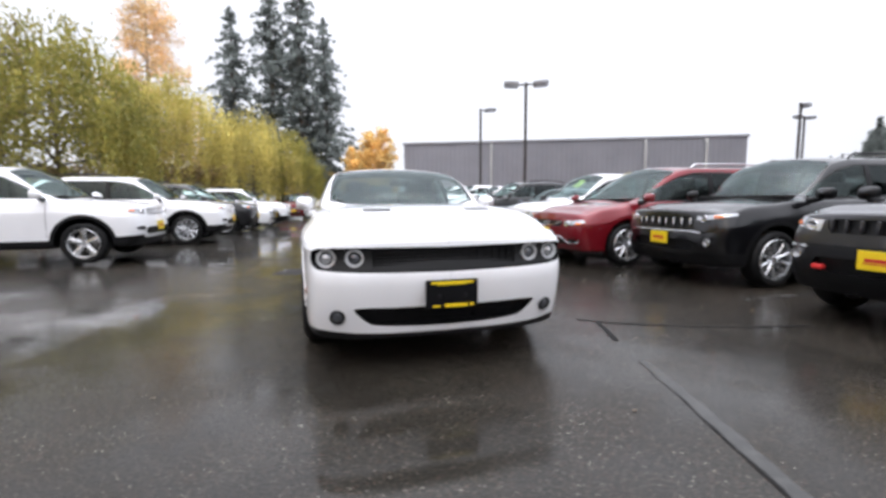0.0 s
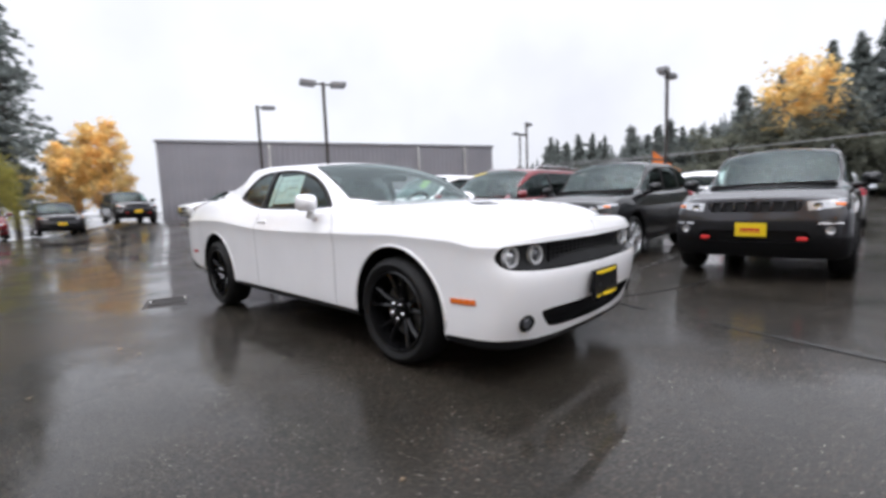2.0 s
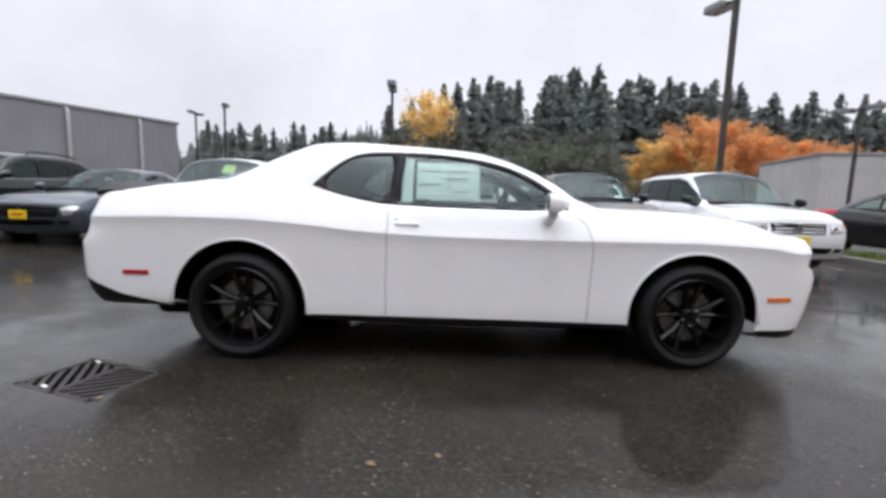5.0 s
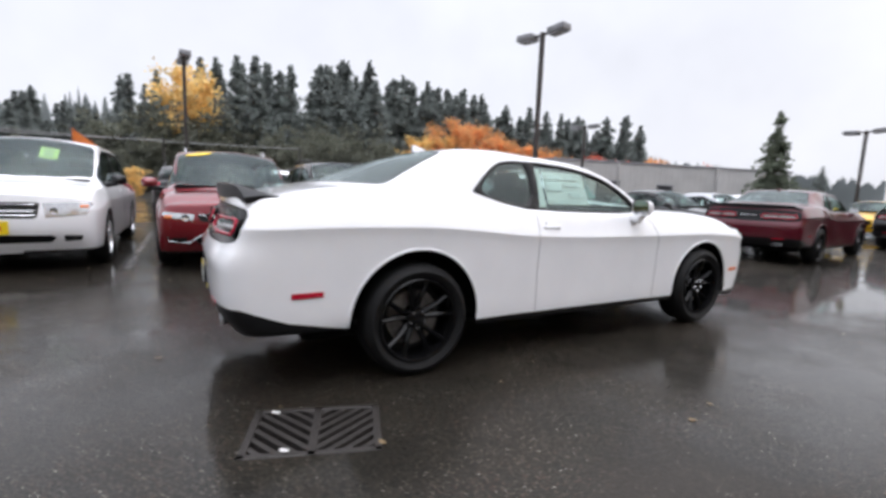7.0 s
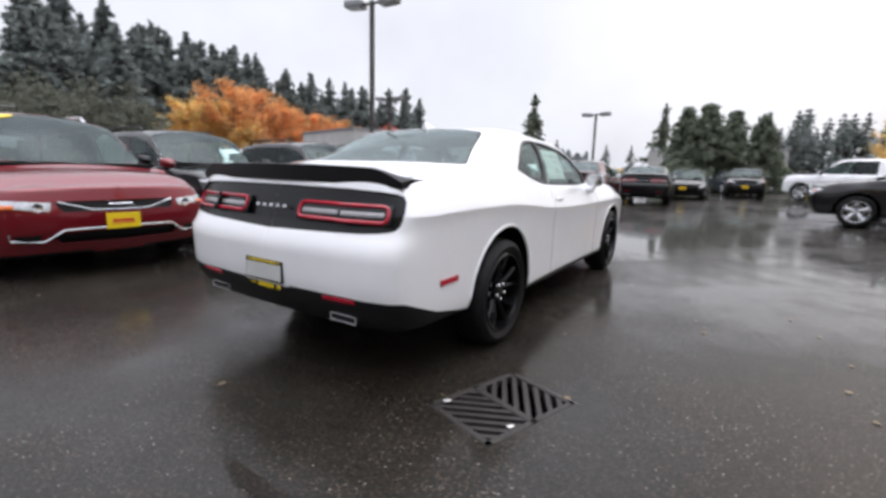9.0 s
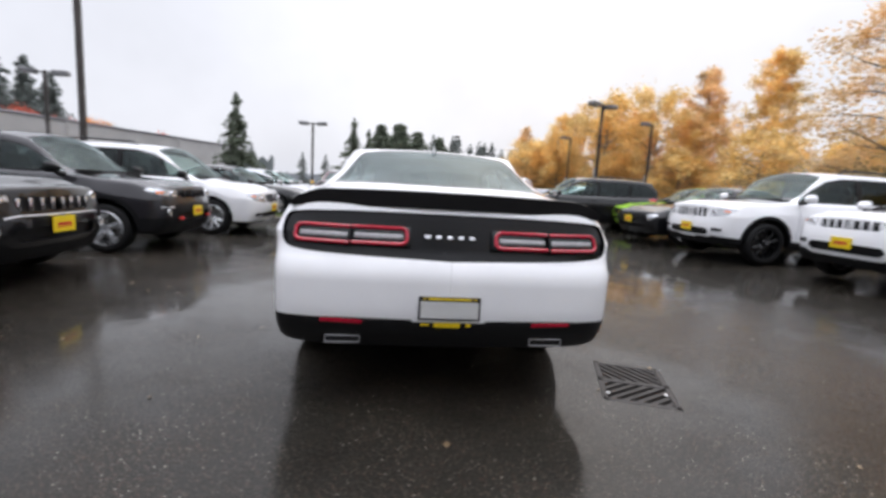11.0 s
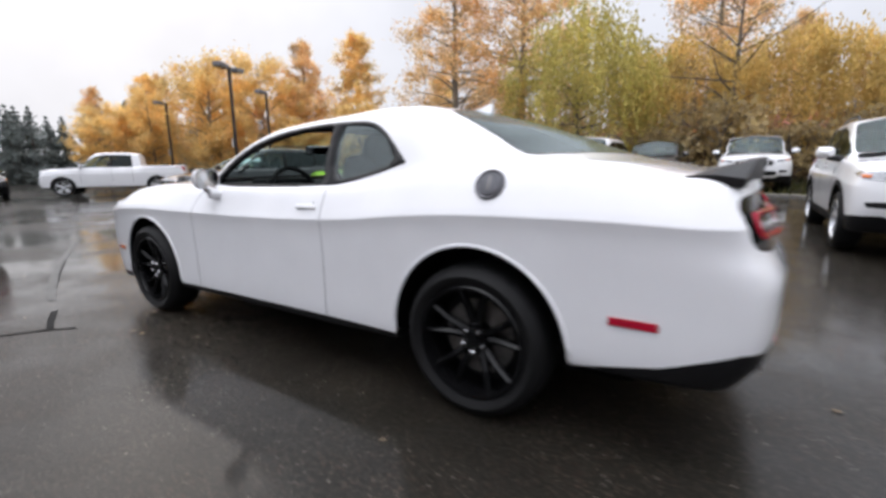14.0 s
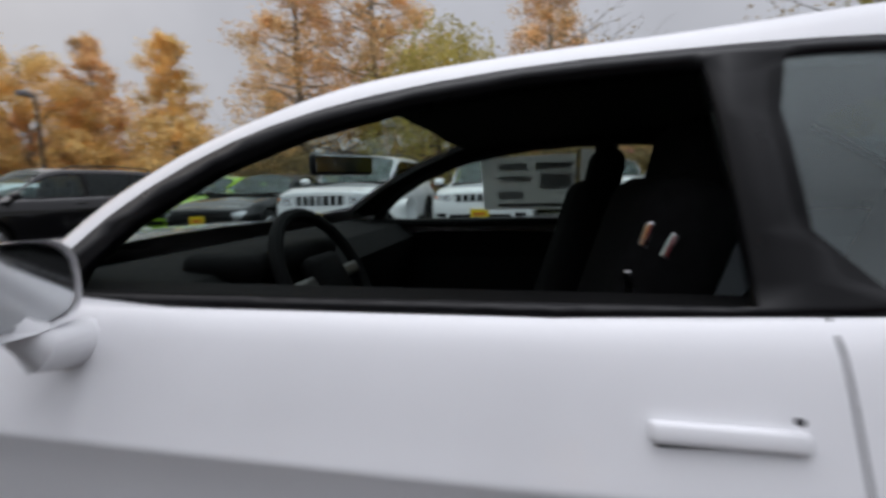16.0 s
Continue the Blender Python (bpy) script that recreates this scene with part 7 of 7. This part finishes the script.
def conifer(name, h, r, mat, seed, label, density=1.0, bare=0.08, ragged=0.25, size=0.30, taper=0.8):
    """Straight trunk and whorls of drooping boughs."""
    rng = np.random.default_rng(seed)
    root = empty(name, Matrix(), label, "tree")
    bm = tube([(0, 0, -0.2), (0, 0, h * 0.5), (0, 0, h * 0.98)], [0.011 * h + 0.04, 0.008 * h + 0.02, 0.01], 7)
    cs = []
    levels = int(h * 2.0 * density ** 0.5)
    for i in range(levels):
        t = bare + (1 - bare) * (i + rng.uniform(-0.3, 0.3)) / levels
        rad = r * (1 - t) ** taper * (1 + rng.normal() * ragged) + 0.15
        if rng.uniform() < ragged * 0.4:
            rad *= 0.5
        nb = max(4, int((6 + 3 * rng.uniform()) * density ** 0.5))
        for b_ in range(nb):
            a = rng.uniform(0, 6.283)
            L = rad * rng.uniform(0.6, 1.1)
            droop = rng.uniform(0.1, 0.45)
            n = max(3, int(L / size * 3.2 * density))
            k = rng.uniform(0.1, 1, n)
            x = k * L
            side = rng.normal(size=n) * 0.16 * L * (1.1 - k)
            z = t * h - droop * x * k + rng.normal(size=n) * 0.10
            cs.append(np.stack([x * math.cos(a) - side * math.sin(a), x * math.sin(a) + side * math.cos(a), z], 1))
            if L > 0.8 and rng.uniform() < 0.5:
                tube([(0, 0, t * h), (0.7 * L * math.cos(a), 0.7 * L * math.sin(a), t * h - droop * 0.4 * L)], [0.03, 0.01], 4, bm)
    part("trunk", bm, BARK, root, "", True)
    cs = np.vstack(cs)
    v, f = leaves(cs, size, rng, 0.6, 1.3)
    # shading normals bent outwards and up, so the crown looks more sky-lit
    q = v.reshape(-1, 4, 3)
    bent_normals = np.stack([cs[:, 0], cs[:, 1], 0 * cs[:, 0]], 1)
    bent_normals /= np.linalg.norm(bent_normals, axis=1, keepdims=True) + 1e-6
    bent_normals = 0.7 * bent_normals + np.array([0.0, 0.0, 0.75]) + 0.35 * rng.normal(size=bent_normals.shape)
    bent_normals /= np.linalg.norm(bent_normals, axis=1, keepdims=True)
    back = (np.cross(q[:, 1] - q[:, 0], q[:, 2] - q[:, 0]) * bent_normals).sum(1) < 0
    q[back] = q[back][:, [0, 3, 2, 1]]
    put_mesh("crown", q.reshape(-1, 3), f, mat, root, False, "", np.repeat(bent_normals, 4, axis=0))
    return root


def plant(tree, spots, rng, group):
    """Sets copies of a tree; the first spot takes the tree itself. Spot: x, y, scale."""
    tree["group"] = group
    for i, (x, y, s) in enumerate(spots):
        m = Matrix.Translation((x, y, gz(x, y))) @ Matrix.Rotation(rng.uniform(0, 6.28), 4, "Z") @ Matrix.Diagonal((s * rng.uniform(0.9, 1.1), s * rng.uniform(0.9, 1.1), s, 1))
        if i == 0:
            tree.matrix_basis = m
            first = tree
        else:
            c = copy_thing(tree, Matrix())
            c.matrix_basis = m


rt = random.Random(5)
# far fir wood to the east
firs = [conifer("fir_tree", 16, 3.4 + 0.3 * (k % 2), HAZED_NEEDLE, 10 + k, "tall dark fir in the far misty wood", 1.5, 0.02, 0.34, 0.52, 0.70 + 0.04 * k) for k in range(5)]
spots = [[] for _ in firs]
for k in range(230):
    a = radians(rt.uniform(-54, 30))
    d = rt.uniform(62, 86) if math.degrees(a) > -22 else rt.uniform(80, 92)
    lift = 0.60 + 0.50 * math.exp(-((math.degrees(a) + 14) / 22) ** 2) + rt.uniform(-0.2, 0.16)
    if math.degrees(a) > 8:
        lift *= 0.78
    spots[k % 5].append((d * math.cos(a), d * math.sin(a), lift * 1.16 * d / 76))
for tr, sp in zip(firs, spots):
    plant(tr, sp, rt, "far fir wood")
# lower wood in front of and between the firs, haze greyed into its leaves
scrub = broadleaf("shrub", 5.0, 2.6, 0.42, leafmat("hazed_green_leaves", (0.14, 0.15, 0.12), (0.20, 0.205, 0.155), 0.7, 0.6), BARK, 2200, 31, "dull green broadleaf shrub at the wood's edge", "oval", 0.05)
plant(scrub, [(d * math.cos(a), d * math.sin(a), s) for d, a, s in ((rt.uniform(56, 62), radians(-54 + 86 * k / 31), rt.uniform(0.8, 1.45) * (0.5 if k < 12 else 1.0 if k < 22 else 0.55)) for k in range(32))], rt, "wood edge shrubs")
tall = copy_thing(scrub, Matrix())
tagged(tall, "dark green broadleaf tree among the firs", "tree")
plant(tall, [(d * math.cos(a), d * math.sin(a), s) for d, a, s in ((rt.uniform(61, 68), radians(-19 + 27 * k / 15 + rt.uniform(-1, 1)), rt.uniform(1.2, 1.7)) for k in range(16))], rt, "wood edge trees")
# autumn trees in front of the wood
rust = broadleaf("maple_tree", 13.0, 4.4, 0.42, RUST, BARK, 7000, 41, "rust-orange maple at the wood's edge", "oval", 0.10)
plant(rust, [(62.9, -37.4, 1.0), (61.2, -40.6, 0.96), (59.1, -43.6, 0.80), (56.8, -46.8, 0.74), (54.3, -50.0, 0.66), (30, -44, 0.45)], rt, "rust-coloured maples")
amber = broadleaf("maple_tree", 11.0, 3.6, 0.42, GOLD, BARK, 6000, 43, "golden maple at the wood's edge", "oval", 0.08)
plant(amber, [(65.5, -32.0, 0.92), (64.5, -34.6, 0.98), (67.0, -30.0, 0.75), (33.0, 5.6, 0.19)], rt, "golden maples at the wood's edge")
goldfar = broadleaf("maple_tree", 13.5, 3.5, 0.50, GOLD, BARK, 3300, 42, "broad golden maple among dark firs", "oval", 0.45)
plant(goldfar, [(62, 2.0, 1.12), (58, -37, 0.55)], rt, "golden maples")
# firs and hedges to the south
plant(conifer("fir_tree", 8.0, 2.0, NEEDLE_B, 21, "slender green fir beyond the lot", 2.2, 0.03, 0.3, 0.20, 0.85), [(13.5, -34.7, 1.0), (6.5, -62, 1.3), (4.5, -64, 1.15)], rt, "southern firs")
plant(conifer("fir_tree", 6.3, 2.6, NEEDLE_B, 22, "dense dark green conifer beyond the lot", 2.6, 0.0, 0.16, 0.24, 0.62), [(0.1, -36.3, 1.05), (-1.6, -38.5, 1.0), (-3.4, -35.5, 0.88), (1.9, -40, 1.1)], rt, "southern firs")
plant(conifer("fir_tree", 11.5, 3.0, HAZED_NEEDLE, 23, "dark conifer in the southern screen", 1.0, 0.0, 0.25, 0.42),
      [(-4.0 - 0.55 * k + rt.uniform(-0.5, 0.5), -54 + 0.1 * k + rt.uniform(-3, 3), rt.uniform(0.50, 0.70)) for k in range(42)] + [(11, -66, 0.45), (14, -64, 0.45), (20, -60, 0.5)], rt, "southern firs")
# golden poplars round the south-west
pop_a = broadleaf("poplar_tree", 13.0, 3.0, 0.17, GOLD, BARKPALE, 22000, 51, "tall golden poplar with a narrow crown", "tiered", 0.10, 0.06)
plant(pop_a, [(-26.2, -25.2, 1.0), (-18.6, -34.5, 0.72), (-15.5, -38, 0.70), (-21.5, -35, 0.66), (-34, -22, 0.8)], rt, "golden poplars")
pop_b = broadleaf("poplar_tree", 12.0, 2.6, 0.17, ORANGE, BARKPALE, 16000, 52, "thinning orange poplar with pale bark", "tiered", 0.12, 0.22)
plant(pop_b, [(-23.0, -28.0, 0.98), (-12.5, -40, 0.66), (-17.5, -40, 0.8), (-20, -30, 0.55), (-38, 5, 1.0)], rt, "golden poplars")
big = broadleaf("cottonwood_tree", 17.0, 4.4, 0.17, ORANGE, BARKPALE, 25000, 53, "large orange cottonwood with open limbs", "tiered", 0.10, 0.26)
plant(big, [(-22.5, -9.0, 1.0), (-21.5, -12.3, 0.88), (-27.0, 0.5, 0.86), (-12.0, 31.0, 0.95)], rt, "orange cottonwoods")
bushy = broadleaf("golden_shrub", 5.5, 2.4, 0.24, GOLD, BARK, 6000, 54, "full golden shrub at the lot edge", "oval", 0.08)
plant(broadleaf("golden_tree", 9.4, 3.0, 0.20, GOLD, BARKPALE, 12000, 56, "broad golden tree beyond the lot", "oval", 0.12), [(-17.4, -32.3, 1.0), (-20.4, -30.4, 1.04), (-23.2, -28.9, 0.85), (-14.2, -35.2, 0.72), (-12.0, -37.4, 0.62)], rt, "golden trees round the lot")
plant(bushy, [(-13.5, -36.5, 0.95), (-22.5, -21.5, 0.95), (-24.5, -17, 0.85), (-28, -20, 1.0), (-20.5, -26.5, 0.8), (-17, -31, 0.75)], rt, "golden shrubs")
plant(broadleaf("orange_tree", 6.6, 1.9, 0.24, GOLD, BARK, 8000, 55, "compact golden tree beside the warehouse", "poplar", 0.06), [(4.3, 35.8, 1.02), (2.5, 38.5, 0.85)], rt, "golden trees by the warehouse")
# willows along the western verge
wil = broadleaf("willow_tree", 8.6, 3.3, 0.145, WILLOW, BARK, 21000, 61, "weeping willow turning yellow on the verge", "willow", 0.30)
wil2 = broadleaf("willow_tree", 7.6, 3.0, 0.145, WILLOW_B, BARK, 19000, 62, "amber and green weeping willow on the verge", "willow", 0.25)
wil3 = broadleaf("willow_tree", 8.2, 3.2, 0.15, leafmat("olive_willow_leaves", (0.24, 0.25, 0.065), (0.46, 0.39, 0.10), 0.6, 0.5), BARK, 21000, 67, "olive green weeping willow on the verge", "willow", 0.25)
plant(wil, [(-20.0, -4.6, 0.92), (-19.0, 9.0, 0.72), (-9.0, 24.0, 0.92), (-5.4, 27.5, 0.8)], rt, "verge willows")
plant(wil3, [(-12.5, 19.5, 1.06), (-16.2, 14.2, 1.12), (-3.6, 31.5, 0.76)], rt, "verge willows")
plant(wil2, [(-22.0, -0.6, 0.86), (-20.0, 4.2, 0.76)], rt, "verge willows")
scr = broadleaf("scrub_bush", 2.4, 1.5, 0.19, BUSH, BARK, 1500, 63, "brown autumn scrub under the trees", "oval", 0.03)
plant(scr, [(-18.6 + rt.uniform(-1.5, 1.5) + (0.0 if y < 8 else (y - 8) * 0.55), y, rt.uniform(0.7, 1.25)) for y in np.linspace(-17, 26, 22)], rt, "verge scrub")
redtree = broadleaf("maple_tree", 5.5, 2.2, 0.26, leafmat("red_leaves", (0.50, 0.08, 0.06), (0.66, 0.20, 0.12), 0.6, 0.5), BARK, 3600, 66, "small red-leaved maple beside the low hall", "oval", 0.15)
plant(redtree, [(25.8, -31.2, 0.85), (22.0, -42.5, 0.8)], rt, "red maples")
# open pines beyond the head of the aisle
pines = conifer("pine_tree", 25, 5.4, HAZED_NEEDLE, 71, "tall open grey-green pine, paled as if by mist", 1.0, 0.10, 0.40, 0.48)
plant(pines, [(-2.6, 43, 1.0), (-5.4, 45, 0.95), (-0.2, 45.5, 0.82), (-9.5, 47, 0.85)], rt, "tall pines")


plant(broadleaf("bare_tree", 9.5, 3.6, 0.16, BUSH, BARK, 1500, 64, "half-bare dark tree with crooked limbs", "oval", 0.15, 0.5), [(-19.5, 1.8, 0.85), (-17.5, 11.5, 1.0), (-13.5, 16.5, 0.95)], rt, "half-bare trees")


# ---- far wooded rises with mist put into their colour, beyond the lot's surroundings ----
def far_rise(name, dist, top_at, seed, mat, label, spike):
    """A far sheet with a fir-wood skyline; top_at: pairs of bearing in degrees and height angle in degrees."""
    rng = np.random.default_rng(seed)
    b = np.arange(top_at[0][0], top_at[-1][0], 0.07)
    e = np.interp(b, [q[0] for q in top_at], [q[1] for q in top_at])
    wob = np.interp(b, np.arange(-260, 261, 5), rng.uniform(0.82, 1.1, 105))
    out = np.zeros_like(b)
    for c in rng.uniform(b[0], b[-1], int((b[-1] - b[0]) * 4.5)):
        out = np.maximum(out, rng.uniform(0.3, 1.0) * np.clip(1 - np.abs(b - c) / rng.uniform(0.18, 0.5), 0, 1) ** 0.75)
    top = dist * np.tan(np.radians(e * wob * (1 - spike + spike * out))) + rng.uniform(-0.45, 0.45, len(b))
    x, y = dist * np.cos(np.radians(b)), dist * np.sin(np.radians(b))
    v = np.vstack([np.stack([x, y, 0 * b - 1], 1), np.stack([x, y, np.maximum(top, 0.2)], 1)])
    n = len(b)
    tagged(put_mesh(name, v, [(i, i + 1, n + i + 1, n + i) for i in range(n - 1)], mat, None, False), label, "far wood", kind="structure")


# the greyed tones of both sheets stand in for mist
far_rise("backdrop", 170, [(-75, 3.0), (-58, 5.0), (-45, 9.5), (-25, 11.5), (-5, 11.5), (8, 9.0), (20, 7.5), (34, 5.0), (40, 3.0)], 3, vary(mat_base("misted_fir_wood", (0.19, 0.21, 0.21), 0.9, 0, 0, 0.1), 0.06, 0.25, 0.05), "dim fir wood in the mist", 0.36)
far_rise("backdrop_hill", 260, [(-215, 3.0), (-195, 6.0), (-175, 7.0), (-160, 6.0), (-140, 6.0), (-115, 3.0), (-100, 1.6), (-75, 1.0)], 4, vary(mat_base("misted_hill_wood", (0.34, 0.36, 0.38), 0.9, 0, 0, 0.1), 0.05, 0.2, 0.05), "pale wooded hill in the mist", 0.3)


# ---- small things of the lot ----
flag = empty("sale_flag", Matrix.Translation((36.0, 8.1, 0)), "orange triangular pennant on a thin pole", "flag")
part("pole", tube([(0, 1.15, 0), (0, 1.15, 4.6)], 0.03, 8), GREYMETAL, flag, "", True)
fv = [(0.06 * math.sin(5 * u + 3 * v) * (1 - u), 1.12 - 2.2 * u * (1 - 0.0 * v), 4.5 - 1.9 * (v * (1 - u) + u * 0.95)) for u in np.linspace(0, 1, 9) for v in np.linspace(0, 1, 5)]
ff = [(5 * i + j, 5 * i + j + 1, 5 * i + j + 6, 5 * i + j + 5) for i in range(8) for j in range(4)]
put_mesh("cloth", fv, ff, vary(mat_base("orange_cloth", (0.75, 0.20, 0.04), 0.7), 6, 0.12, 0.1), flag, True)
CABLE = vary(mat_base("grey_cable", (0.30, 0.30, 0.31), 0.5), 8, 0.1, 0.1)
for z0, y0, y1 in ((4.35, -6, 20), (4.2, 4, 26)):
    w_ = empty("overhead_cable", Matrix(), "grey overhead cable between two thin poles", "cable")
    part("cable", tube([(37.0, y0 + (y1 - y0) * t, z0 - 0.9 * t * (1 - t)) for t in np.linspace(0, 1, 13)], 0.035, 6), CABLE, w_, "", True)
    for yy in (y0, y1):
        part("pole", tube([(37.0, yy, 0), (37.0, yy, z0 + 0.1)], 0.07, 8), BRONZE, w_, "", True)


# ---- cars further off, copies of those above ----
def like(label_part):
    for o in scene.objects:
        if o.parent is None and label_part in str(o.get("label", "")):
            return o


for src, x, y, head, kind, label in (
        ("white minivan", 17.4, 5.6, 90, "minivan", "white minivan in the second row"), ("black SUV with chrome", 16.6, 2.6, 90, "suv", "black SUV in the second row"),
        ("white crossover", 16.8, 0.0, 90, "crossover", "white crossover in the second row"), ("wet silver", 17.0, -2.8, 90, "sedan", "silver sedan in the second row"),
        ("white SUV with dark", 16.7, -5.6, 90, "suv", "white SUV in the second row"), ("blue-grey sedan", 16.8, -8.4, 90, "sedan", "blue-grey sedan in the second row"),
        ("black compact SUV with a", -2.9, 10.9, 90, "compact", "black compact SUV near the willows"), ("white sedan parked", -2.6, 13.6, 90, "sedan", "white sedan near the willows"),
        ("white compact SUV with silver", -2.2, 16.3, 90, "compact", "white compact SUV near the willows"), ("dark grey compact", 2.9, 22.0, 0, "compact", "dark grey compact SUV at the head of the aisle"),
        ("wet dark red", -2.6, 23.6, 0, "van", "dark red minivan at the head of the aisle"), ("white sedan in the long", 4.4, 17.1, -90, "sedan", "white sedan at the end of the long row"), ("white sedan parked", 4.5, 21.3, -90, "sedan", "white sedan beside the warehouse"),
        ("wet silver", -4.6, -13.2, 84, "sedan", "silver sedan beyond the black crossover"), 
        ("black compact SUV parked", -2.6, -24.5, 180, "compact", "black compact SUV far down the lot"), ("black sedan with a dark", -0.1, -19.6, 180, "sedan", "black sedan far down the lot"),
        ("blue-grey sedan", -2.6, -31.5, 200, "sedan", "blue-grey sedan far down the lot")):
    c = copy_thing(like(src), fronted(kind, x, y, head))
    tagged(c, label, "car", "cars further off")
dark = copy_thing(maroon, stand(0.95, -16.9, 4))
tagged(dark, "black two-door coupe with a rear spoiler, far down the lot", "car", "cars further off")
for o in dark.children_recursive:
    if o.data is not None and o.material_slots and o.material_slots[0].material is MAROON:
        o.material_slots[0].material = BLACK_PAINT
ycar = copy_thing(like("lime green"), fronted("sedan", 3.9, -19.6, 180))
tagged(ycar, "bright yellow low car far down the lot", "car", "cars further off")
for o in ycar.children_recursive:
    if o.data is not None and o.material_slots and o.material_slots[0].material is GREEN_PAINT:
        o.material_slots[0].link = "OBJECT"
        o.material_slots[0].material = YELLOW_PAINT
